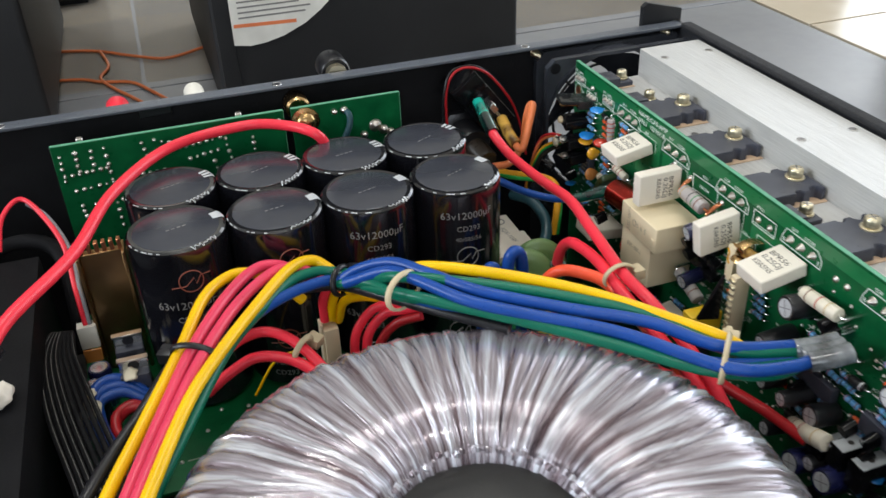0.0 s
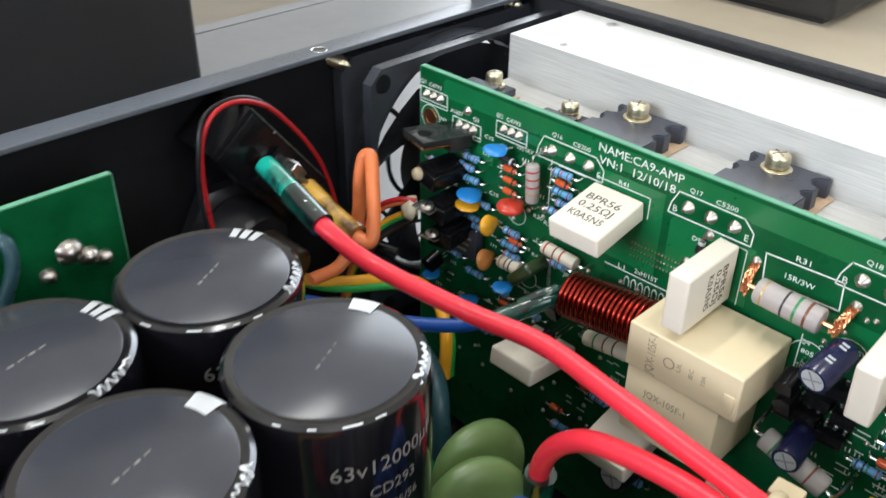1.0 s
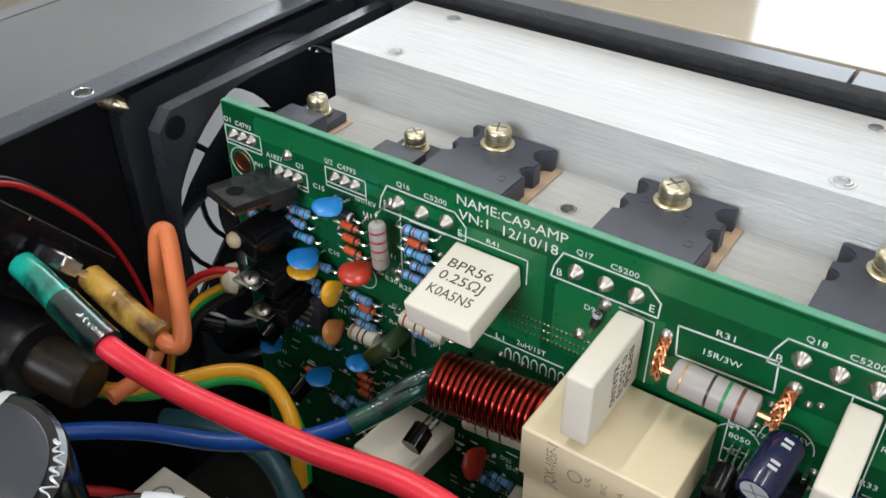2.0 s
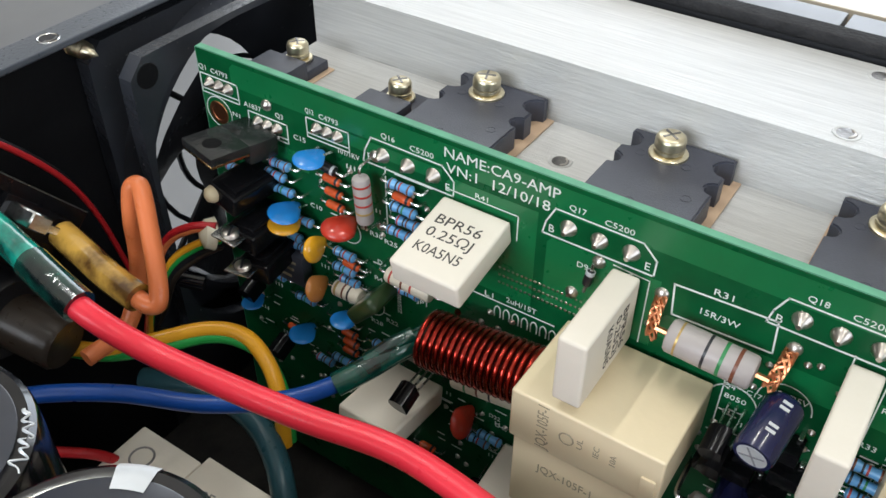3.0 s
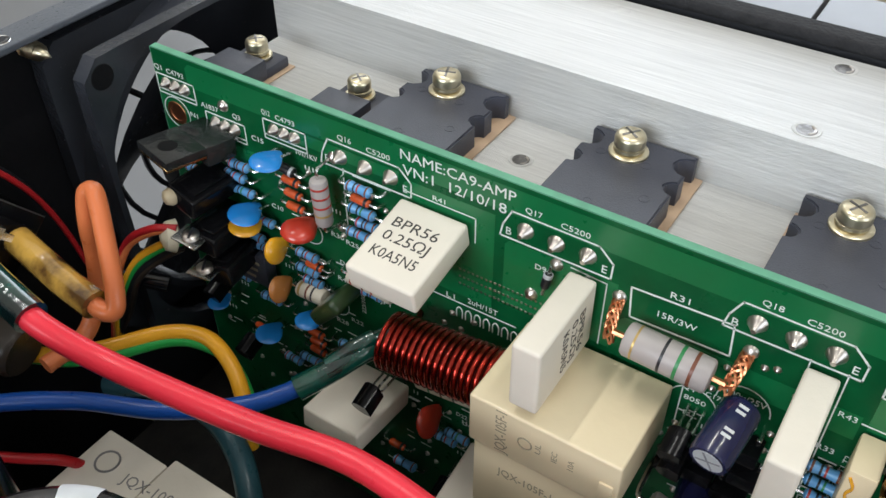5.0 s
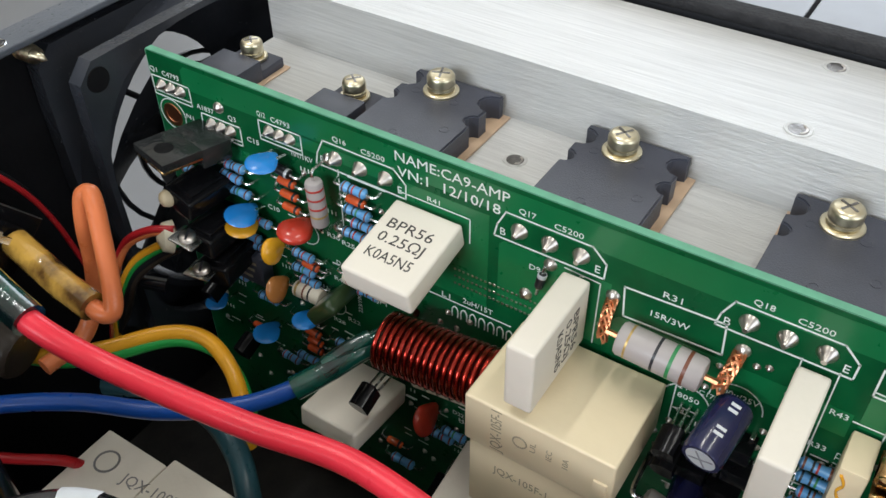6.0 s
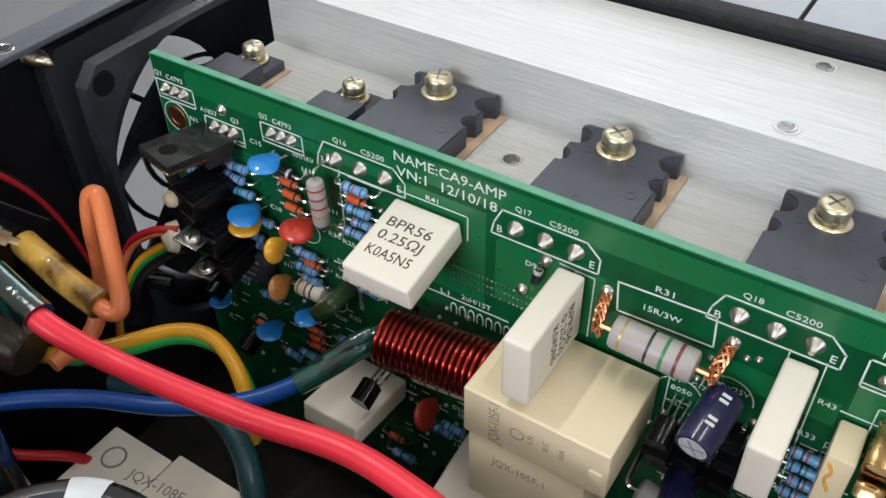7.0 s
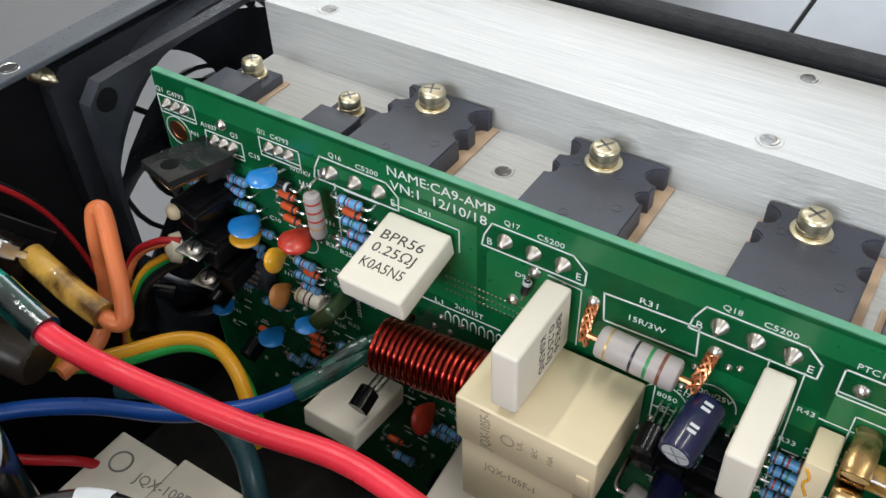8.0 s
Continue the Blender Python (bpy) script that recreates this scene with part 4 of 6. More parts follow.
silk_text("JQX-105F-1", 0, 0, 0.2, 1.0, UP, (0, 1, 0), (-2.02, -0.32, 8.7), M["grey_print"], relay, "print", 0.004)
for k in range(3):
    silk_text(("UL", "IEC", "")[k] or "10A", 0, 0, 0.1, 0.24, UP, (0, 1, 0), (-2.02, -0.95 - 0.28 * k, 8.75), M["grey_print"], relay, "print", 0.004)
b = tube([(-2.024, -0.72 + 0.12 * math.cos(a), 8.72 + 0.12 * math.sin(a)) for a in [math.tau * k / 20 for k in range(21)]], 0.014, 5, 1)
part("approval_mark", b, M["grey_print"], relay)
silk_text("JQX-105F-1", 0, 0, 0.18, 1.0, RIGHT, UP, (-1.98, -0.75, 7.6), M["grey_print"], relay, "print", 0.004)


def axial(name, p0, p1, r, body, bands, label, category, group, lead=M["tin"], foot=True, blunt=True):
    """A resistor or diode between two points, with its coloured bands and leads bent back to the board."""
    p0, p1 = Vector(p0), Vector(p1)
    ln = (p1 - p0).length
    d = (p1 - p0).normalized()
    t = thing(name, label, category, (p0 + p1) / 2, group)
    if blunt:
        prof = [(r * 0.6, 0), (r * 0.9, 0.02), (r, 0.06), (r, ln - 0.06), (r * 0.9, ln - 0.02), (r * 0.6, ln)]
    else:
        prof = [(r * 0.5, 0), (r, ln * 0.08), (r, ln * 0.22), (r * 0.86, ln * 0.3), (r * 0.86, ln * 0.7), (r, ln * 0.78), (r, ln * 0.92), (r * 0.5, ln)]
    part("body", lathe(prof, p0, d, 16), body, t)
    for f, w, m in bands:
        q = r * (1.012 if blunt or f < 0.24 or f > 0.76 else 0.88)
        part("colour_band", lathe([(q * 0.98, 0), (q, 0.004), (q, w - 0.004), (q * 0.98, w)], p0 + d * (ln * f - w / 2), d, 16), m, t)
    for p, s in ((p0, -1), (p1, 1)):
        e = p + d * s * (0.12 + r * 0.3)
        part("lead", tube([p, e, Vector((e.x * 0.55, e.y + d.y * s * 0.04, e.z + d.z * s * 0.04)), Vector((0, e.y + d.y * s * 0.05, e.z + d.z * s * 0.05))] if foot else [p, e], 0.03 if r < 0.2 else 0.05, 6, 4), lead, t)
    return t


BB, BR, BN, BG, BGO = M["band_black"], M["band_red"], M["band_brown"], M["band_green"], M["band_gold"]
small = "small resistors on the amplifier board"
for k, (y, z) in enumerate(((6.66, 10.02), (6.83, 9.7), (6.68, 9.4), (7.96, 9.42), (6.23, 8.83), (6.61, 8.28), (6.33, 8.08), (5.18, 8.42), (5.22, 8.02), (5.1, 7.74), (3.73, 10.66), (3.69, 10.16), (3.6, 9.9), (3.8, 9.58), (5.5, 5.2), (6.03, 4.88), (1.92, 4.89), (1.65, 5.15), (7.3, 7.2), (7.2, 6.9), (6.4, 6.6), (5.4, 6.45), (-4.75, 8.95), (-4.8, 8.62), (-4.85, 8.3), (-4.8, 7.95), (-4.4, 7.2), (-6.2, 8.5), (-6.25, 8.2), (-6.3, 7.9), (-6.3, 7.6), (-12.3, 8.4), (-12.4, 8.1), (-12.35, 7.8), (-10.7, 8.2), (-10.8, 7.9), (3.6, 8.2), (7.9, 9.15), (4.3, 6.3))):
    w = 0.25 + 0.02 * (k % 3)
    axial("film_resistor", (-0.2, y + w, z + 0.02 * (k % 2)), (-0.2, y - w, z), 0.1, M["res_blue"], ((0.14, 0.04, (BR, BN, BB)[k % 3]), (0.38, 0.035, BB), (0.52, 0.035, (BN, BR, BG)[k % 3]), (0.86, 0.04, BN)), "small blue metal-film resistor with dark colour bands", "resistor", small, blunt=False)
for k, (y, z) in enumerate(((5.37, 10.16), (5.35, 9.86), (5.34, 9.55), (5.05, 8.2), (3.73, 10.4), (5.25, 6.14), (5.23, 5.87), (5.26, 5.6), (-4.7, 7.5), (-12.2, 9.0), (6.9, 5.4))):
    axial("glass_diode", (-0.17, y + 0.2, z), (-0.17, y - 0.2, z - 0.02), 0.085, M["diode_glass"], ((0.82, 0.06, BB),), "tiny orange glass diode with a black band", "diode", "glass diodes on the amplifier board")
axial("rectifier_diode", (-0.17, 5.7, 10.42), (-0.17, 5.25, 10.36), 0.1, M["black_plastic"], ((0.85, 0.06, M["silver_print"]),), "small black diode with a silver band", "diode", "")
axial("rectifier_diode", (-0.16, 0.0, 10.5), (-0.2, 0.04, 10.2), 0.08, M["black_plastic"], ((0.15, 0.07, M["silver_print"]),), "small black diode beside the white ceramic resistor", "diode", "", foot=False)
grey = "grey power resistors on the amplifier board"
axial("power_resistor", (-0.42, 4.46, 10.72), (-0.42, 4.4, 9.72), 0.165, M["res_pink"], ((0.16, 0.05, BR), (0.36, 0.05, BR), (0.56, 0.05, BR), (0.74, 0.05, BGO)), "upright pinkish-grey power resistor with red bands", "resistor", grey)
axial("power_resistor", (-0.5, -1.5, 10.22), (-0.5, -2.88, 10.15), 0.275, M["res_pink"], ((0.14, 0.04, BGO), (0.46, 0.05, BB), (0.64, 0.06, BG), (0.8, 0.06, BN)), "large grey power resistor on bare copper leads", "resistor", grey, M["copper"], False)
axial("power_resistor", (-0.35, 4.0, 8.63), (-0.35, 2.95, 8.58), 0.17, M["res_white"], ((0.14, 0.05, BR), (0.4, 0.05, BN), (0.6, 0.05, BR)), "cream power resistor with red bands under the ceramic block", "resistor", grey)
axial("power_resistor", (-0.3, 5.42, 7.52), (-0.3, 4.72, 7.55), 0.18, M["res_white"], ((0.15, 0.06, M["band_gold"]), (0.42, 0.05, BN), (0.62, 0.05, BB)), "cream power resistor beside a dark green film capacitor", "resistor", grey)
axial("power_resistor", (-0.5, 2.35, 6.84), (-0.5, 0.95, 7.06), 0.2, M["res_white"], ((0.25, 0.05, BG), (0.45, 0.05, BN), (0.65, 0.05, BB)), "cream power resistor below the copper coil", "resistor", grey)
axial("power_resistor", (-1.0, -2.55, 7.35), (-1.0, -4.0, 6.9), 0.25, M["res_grey"], ((0.2, 0.04, BG), (0.5, 0.05, BB), (0.75, 0.05, BN)), "grey power resistor low on the board", "resistor", grey)
axial("power_resistor", (-0.6, -8.6, 10.15), (-0.6, -10.2, 10.3), 0.24, M["res_white"], ((0.2, 0.05, BN), (0.5, 0.05, BR), (0.75, 0.05, BGO)), "cream power resistor beside the clear shrink tubes", "resistor", grey)
axial("power_resistor", (-1.2, -9.9, 5.9), (-1.2, -11.5, 6.5), 0.3, M["res_white"], ((0.2, 0.05, BN), (0.4, 0.05, BR), (0.75, 0.05, BGO)), "cream power resistor low on the board beside red wires", "resistor", grey)
for y, z in ((-1.16, 10.46), (-3.2, 10.44)):
    e = 1 if y > -2 else -1
    br = thing("copper_braid", "short bare copper braid at the end of a power resistor", "braid", (-0.2, y, z), "copper braids on the amplifier board")
    axis_pts = [Vector((-0.02, y, z)), Vector((-0.28, y - 0.03 * e, z - 0.16)), Vector((-0.54, y - 0.1 * e, z - 0.42))]
    line = curve_points(axis_pts, 10)
    for k in range(8):
        way = 1 if k % 2 else -1
        pts = []
        for i, p in enumerate(line):
            a = math.tau * k / 8 + way * i * 0.42
            pts.append(Vector(p) + Vector((0.03 * math.cos(a), 0.085 * math.cos(a), 0.06 * math.sin(a))))
        part("strand", tube(pts, 0.026, 5, 1), M["copper"], br)


def disc_capacitor(y, z, r, thick, material, label, lean=0.0, x=-0.55, spin=0.0):
    c = thing("disc_capacitor", label, "capacitor", (x, y, z), "lacquered disc capacitors on the amplifier board")
    b = bmesh.new()
    bmesh.ops.create_uvsphere(b, u_segments=20, v_segments=10, radius=1)
    for v in b.verts:
        k = 1.0 + 0.3 * max(v.co.x, 0) ** 3
        v.co = Vector((v.co.x * r * k, v.co.y * r * (1 - 0.25 * max(v.co.x, 0)), v.co.z * thick * (1 - 0.2 * max(v.co.x, 0))))
    bmesh.ops.transform(b, matrix=Matrix.Translation((x, y, z)) @ pose(0, 0, 0, lean, 0, spin), verts=b.verts)
    part("disc", b, material, c)
    for k in (-1, 1):
        part("lead", tube([(x + r * 0.8, y + 0.13 * k, z), (x + r * 0.8 + 0.12, y + 0.14 * k, z - 0.02), (0, y + 0.14 * k, z - 0.06)], 0.028, 6, 4), M["tin"], c)
    return c


for y, z, r, lean in ((5.54, 10.75, 0.42, 8), (6.36, 9.18, 0.46, 12), (7.75, 6.05, 0.36, 0), (6.3, 5.86, 0.42, 8), (5.06, 6.96, 0.38, 5), (-12.9, 6.2, 0.4, 10)):
    disc_capacitor(y, z, r * 0.73, r * 0.17, M["disc_blue"], "glossy blue disc capacitor on thin leads", lean)
disc_capacitor(6.4, 8.88, 0.34, 0.1, M["disc_yellow"], "glossy yellow disc capacitor under a blue one", 6)
disc_capacitor(5.66, 8.58, 0.29, 0.13, M["disc_yellow"], "glossy yellow disc capacitor on edge", 75)
disc_capacitor(5.73, 7.5, 0.3, 0.1, M["disc_orange"], "orange disc capacitor on edge", 70)
disc_capacitor(4.95, 9.42, 0.36, 0.16, M["disc_red"], "glossy red film capacitor", 5)
disc_capacitor(2.1, 5.72, 0.36, 0.15, M["disc_red"], "glossy red film capacitor low on the board", 68)
c = thing("film_capacitor", "dark green film capacitor with faint print", "capacitor", (-0.5, 4.25, 7.8))
b = box(-0.95, -0.12, -0.45, 0.45, -0.17, 0.17, 0.12, 3)
bmesh.ops.transform(b, matrix=Matrix.Translation((0, 4.25, 7.88)) @ pose(0, 0, 0, -48, 0, 0), verts=b.verts)
part("body", b, M["film_green"], c)
for k in (-1, 1):
    part("lead", tube([(-0.15, 4.25 + 0.2 * k, 7.88 - 0.2 * k), (0, 4.25 + 0.2 * k, 7.85 - 0.2 * k)], 0.03, 6, 2), M["tin"], c)


def small_elco(p0, p1, r, sleeve, label, marks=False, name="electrolytic_capacitor"):
    """A small electrolytic can: sleeve, bare scored end, faint print; p1 is its free end."""
    p0, p1 = Vector(p0), Vector(p1)
    d = (p1 - p0).normalized()
    ln = (p1 - p0).length
    c = thing(name, label, "capacitor", (p0 + p1) / 2, "small electrolytic capacitors on the amplifier board")
    part("sleeve", lathe([(r * 0.9, 0), (r, 0.06), (r, ln - 0.07), (r * 0.93, ln), (r * 0.75, ln)], p0, d, 26), sleeve, c)
    can = part("can_end", lathe([(r * 0.76, ln - 0.02), (r * 0.74, ln + 0.006), (0, ln + 0.008)], p0, d, 26), M["silver_print"], c, "bare aluminium end of the can")
    m = Matrix.Translation(p1 + d * 0.012) @ frame_of(d)
    for a in (0.4, 0.4 + math.pi / 2):
        q = m.to_3x3() @ Vector((math.cos(a), math.sin(a), 0)) * r * 0.6
        part("score_line", dash(m.translation - q, m.translation + q, 0.03, d, None, 0.004), M["grey"], can)
    if marks:
        n = Vector((-0.21, -0.18, 0.96))
        n = (n - d * n.dot(d)).normalized()
        up = n.cross(d)
        for f in (0.62, 0.2):
            for e in (-0.05, 0.05):
                o = p0 + d * (ln * f + e) + n * (r + 0.004)
                part("unread_print", dash(o - up * 0.05, o + up * 0.05, 0.05, n, None, 0.004), M["silver_print"], c)
    return c


small_elco((-0.42, -3.4, 9.74), (-1.42, -3.28, 9.52), 0.31, M["elco_navy"], "navy-sleeved electrolytic capacitor pointing out from the board", True)
small_elco((-0.25, -3.1, 7.4), (-1.3, -3.2, 7.3), 0.3, M["elco_navy"], "navy-sleeved electrolytic capacitor low on the board")
small_elco((-0.3, -8.3, 8.2), (-1.5, -8.2, 8.0), 0.4, M["black_plastic"], "black-sleeved electrolytic capacitor under a ceramic resistor")
small_elco((-0.3, -9.4, 8.4), (-1.4, -9.3, 8.3), 0.4, M["black_plastic"], "black-sleeved electrolytic capacitor under a ceramic resistor")
small_elco((-0.3, -10.7, 4.9), (-1.7, -10.7, 5.1), 0.42, M["elco_navy"], "navy-sleeved electrolytic capacitor low on the board")
small_elco((-0.3, -12.0, 5.4), (-1.7, -12.1, 5.6), 0.42, M["elco_navy"], "navy-sleeved electrolytic capacitor low on the board")

# a full-pack transistor that stands out level from the board
FULL = mat("full_pack_epoxy", (0.012, 0.013, 0.014), 0.14, 0, 0.3, 120, 0.25, 900, second=(0.03, 0.032, 0.032))
t = thing("full_pack_transistor", "glossy black full-pack transistor standing out from the board", "transistor", (-0.8, 7.3, 10.5))
SWING = Matrix.Translation((-0.28, 7.2, 10.6)) @ pose(0, 0, 0, 0, 4, -13)
for nm, b, m_ in (("tab", box(-1.24, -0.4, -0.52, 0.52, -0.09, 0.08, 0.025, 2), FULL), ("case", box(-0.42, 0.22, -0.52, 0.52, -0.34, 0.078, 0.04, 2), FULL), ("metal_edge", box(-1.235, -0.4, -0.5, 0.5, -0.15, -0.088, 0.01, 1), M["bronze"]),
                  ("screw_hole", lathe([(0.185, 0.078), (0.18, 0.086), (0.165, 0.083), (0, 0.083)], (-0.9, 0, 0), (0, 0, 1), 20), M["shaded_black"])):
    bmesh.ops.transform(b, matrix=SWING, verts=b.verts)
    part(nm, b, m_, t)
for k in (-1, 0, 1):
    part("lead", rod((-0.12, 7.12 + 0.25 * k, 10.42), (0, 7.05 + 0.25 * k, 10.5), 0.05, 6), M["tin"], t)
# black slotted trimmers, their metal plates and pale end caps
for k, (y, z, plate) in enumerate(((7.2, 9.62, False), (7.02, 8.72, True), (6.95, 7.98, True))):
    t = thing("trimmer", "small black trimmer with a slotted metal plate", "trimmer", (-0.7, y, z), "trimmers on the amplifier board")
    m_ = Matrix.Translation((0, y, z)) @ pose(0, 0, 0, 14 - 9 * k, 0, 6 * k - 4)
    b = box(-1.3, -0.1, -0.42, 0.34, -0.27, 0.2, 0.07, 3)
    bmesh.ops.transform(b, matrix=m_, verts=b.verts)
    part("case", b, M["gloss_black"], t)
    b = box(-1.16, -0.3, -0.3, 0.18, 0.19, 0.27, 0.04, 2)
    bmesh.ops.transform(b, matrix=m_, verts=b.verts)
    part("raised_lid", b, M["gloss_black"], t)
    if plate:
        b = box(-1.62, -1.12, -0.2, 0.42, 0.1, 0.15, 0.03, 2)
        bmesh.ops.transform(b, matrix=m_, verts=b.verts)
        part("metal_plate", b, M["steel"], t, "bright metal plate")
        b = lathe([(0.17, 0.15), (0.17, 0.2), (0.13, 0.23), (0, 0.23)], (-1.36, 0.12, 0), (0, 0, 1), 18)
        bmesh.ops.transform(b, matrix=m_, verts=b.verts)
        sc = part("screw", b, M["solder"], t)
        part("slot", dash(m_ @ Vector((-1.48, 0.06, 0.232)), m_ @ Vector((-1.24, 0.18, 0.232)), 0.05, m_.to_3x3() @ Vector((0, 0, 1)), None, 0.006), M["band_black"], sc)
    else:
        b = lathe([(0.17, 0), (0.18, 0.06), (0.14, 0.16), (0.07, 0.2), (0, 0.21)], (-1.28, 0.16, -0.02), (-1, 0.25, 0.1), 18)
        bmesh.ops.transform(b, matrix=m_, verts=b.verts)
        part("end_cap", b, M["tie"], t, "pale worn end cap")
ic = thing("amplifier_chip", "eight-legged black chip with grey legends", "chip", (-0.2, 6.63, 7.55))
part("case", box(-0.42, -0.12, 6.2, 7.05, 7.15, 7.95, 0.04, 2), M["epoxy"], ic)
for k in range(4):
    for s in (-1, 1):
        part("pin", box(-0.28, 0, 6.3 + 0.22 * k, 6.38 + 0.22 * k, 7.55 + s * 0.4 - 0.04, 7.55 + s * 0.4 + 0.04, 0.01, 1), M["tin"], ic)
for k in range(3):
    part("unread_legend", dash((-0.425, 6.85, 7.75 - 0.2 * k), (-0.425, 6.4 + 0.08 * k, 7.75 - 0.2 * k), 0.07, FACE, None, 0.003), M["grey_print"], ic)


def small_transistor(x, y, z, label="small black half-round transistor on three leads"):
    t = thing("small_transistor", label, "transistor", (x, y, z), "small transistors on the amplifier board")
    out = [(0.24 * math.cos(a), 0.24 * math.sin(a)) for a in [math.pi * (-0.18 + 1.36 * k / 12) for k in range(13)]]
    part("case", prism(out, -0.24, 0.24, Matrix.Translation((x, y, z)) @ pose(0, 0, 0, 0, 70, 0), 0.02), M["gloss_black"], t)
    for k in (-1, 0, 1):
        part("lead", tube([(x + 0.2, y + 0.09 * k, z + 0.05), (x + 0.35, y + 0.12 * k, z + 0.05), (0, y + 0.13 * k, z + 0.1)], 0.024, 5, 3), M["tin"], t)


for x, y, z in ((-0.8, -2.72, 8.75), (-0.7, -2.75, 8.25), (-1.55, 2.75, 7.0), (-0.6, 7.6, 6.6), (-0.65, 6.9, 5.2), (-0.6, -5.6, 6.9), (-0.6, -11.6, 7.0), (-0.6, 3.2, 7.3)):
    small_transistor(x, y, z)

for y, z, w in ((-3.55, 8.75, 0.3), (-3.2, 8.3, 0.26), (-3.75, 8.2, 0.24), (-3.0, 7.8, 0.3), (-3.6, 7.6, 0.28), (-2.6, 7.7, 0.24)):
    sm = thing("small_chip", "small black chip with bright solder legs", "chip", (-0.3, y, z), "chips on the amplifier board")
    part("case", box(-0.5, -0.06, y - w, y + w, z - 0.14, z + 0.14, 0.03, 2), M["gloss_black"], sm)
    for j in range(3):
        for e in (-1, 1):
            part("pin", box(-0.2, 0, y - w * 0.7 + w * 0.7 * j - 0.035, y - w * 0.7 + w * 0.7 * j + 0.035, z + e * 0.17 - 0.03, z + e * 0.17 + 0.03, 0.008, 1), M["tin"], sm)
# the crowded near end and foot of the board
rnd = random.Random(21)
for k in range(92):
    y, z = (rnd.uniform(-15.0, -8.0), rnd.uniform(3.6, 9.9)) if k < 78 else (rnd.uniform(-4.0, 3.4), rnd.uniform(3.0, 5.0))
    q = k % 6
    if q in (0, 3):
        axial("film_resistor", (-0.2, y + 0.3, z), (-0.2, y - 0.3, z), 0.115, M["res_blue"], ((0.14, 0.04, BR), (0.45, 0.035, BB), (0.86, 0.04, BN)), "small blue metal-film resistor with dark colour bands", "resistor", small, blunt=False)
    elif q == 1:
        small_elco((-0.15, y, z), (-rnd.uniform(1.0, 1.6), y + 0.05, z + 0.1), rnd.uniform(0.28, 0.42), M["black_plastic" if k % 4 else "elco_navy"], "dark-sleeved electrolytic capacitor pointing out from the board")
    elif q == 2:
        small_transistor(-0.7, y, z)
    elif q == 4:
        axial("rectifier_diode", (-0.25, y + 0.3, z), (-0.25, y - 0.3, z + 0.05), 0.15, M["black_plastic"], ((0.85, 0.06, M["silver_print"]),), "small black diode with a silver band", "diode", "black diodes on the amplifier board")
    else:
        axial("glass_diode", (-0.17, y + 0.2, z), (-0.17, y - 0.2, z), 0.085, M["diode_glass"], ((0.82, 0.06, BB),), "tiny orange glass diode with a black band", "diode", "glass diodes on the amplifier board")
for y, z in ((-9.6, 7.2), (-12.6, 7.4), (-14.2, 6.6)):
    chip = thing("driver_chip", "long black chip with two rows of bright legs", "chip", (-0.2, y, z), "chips on the amplifier board")
    part("case", box(-0.42, -0.12, y - 0.9, y + 0.9, z - 0.32, z + 0.32, 0.04, 2), M["epoxy"], chip)
    for j in range(7):
        for e in (-1, 1):
            part("pin", box(-0.28, 0, y - 0.76 + 0.25 * j - 0.04, y - 0.76 + 0.25 * j + 0.04, z + e * 0.38 - 0.04, z + e * 0.38 + 0.04, 0.01, 1), M["tin"], chip)

for y, z in ((-11.9, 6.3), (-12.75, 6.35), (-11.1, 5.6)):
    bx = thing("box_relay", "small black block with a silver-grey printed face", "relay", (-0.7, y, z), "black blocks low on the amplifier board")
    part("case", box(-1.25, -0.08, y - 0.3, y + 0.3, z - 0.55, z + 0.4, 0.04, 2), M["gloss_black"], bx)
    part("silver_face", box(-1.2, -0.12, y - 0.26, y + 0.26, z + 0.39, z + 0.42, 0.01, 1), M["silver_print"], bx, "silver-grey printed plate")
    part("mark", lathe([(0.1, 0), (0.1, 0.006), (0, 0.008)], (-0.7, y, z + 0.42), (0, 0, 1), 12), M["ink"], bx)
# the air coil with its dark sleeved lead
coil = thing("output_coil", "air coil of dark red enamelled copper wire", "coil", (-1.05, 1.4, 8.4), "")
N = 17
R0 = 0.52
pts = []
for k in range(N * 18 + 1):
    a = math.tau * k / 18
    f = k / (N * 18)
    pts.append((-1.05 + R0 * math.cos(a), 2.55 - 2.25 * f, 8.28 + 0.3 * f + R0 * math.sin(a)))
part("winding", tube(pts, 0.056, 8, 1), M["enamel"], coil, sharp=1.5)
part("lead", tube([pts[-1], (-0.4, 0.3, 8.4), (0, 0.32, 8.4)], 0.062, 7, 4), M["enamel"], coil)
part("lead", tube([pts[0], (-0.2, 2.55, 8.1), (0, 2.6, 8.1)], 0.062, 7, 4), M["enamel"], coil)
solid("coil_former", lathe([(0.4, 0), (0.4, 2.0)], (-1.05, 2.4, 8.3), (0, -1, 0.13), 20), M["black_plastic"], "dark core inside the copper coil", "core", (-1, 1.4, 8.2))

# fuse clips, fuse, pale capacitor and the cream upright strip further along the board
fuse = thing("fuse_holder", "glass fuse in tarnished bronze clips at the board's face", "fuse", (-0.6, -5.9, 9.9))
for y in (-5.62, -6.95):
    for e in (-1, 1):
        part("clip", tube([(-0.03, y, 9.95 + 0.24 * e), (-0.4, y, 9.95 + 0.33 * e), (-0.75, y, 9.95 + 0.27 * e), (-0.92, y, 9.95 + 0.2 * e), (-1.05, y, 9.95 + 0.34 * e)], 0.2, 10, 5, None, 0.22), M["bronze"], fuse, "tarnished bronze spring clip")
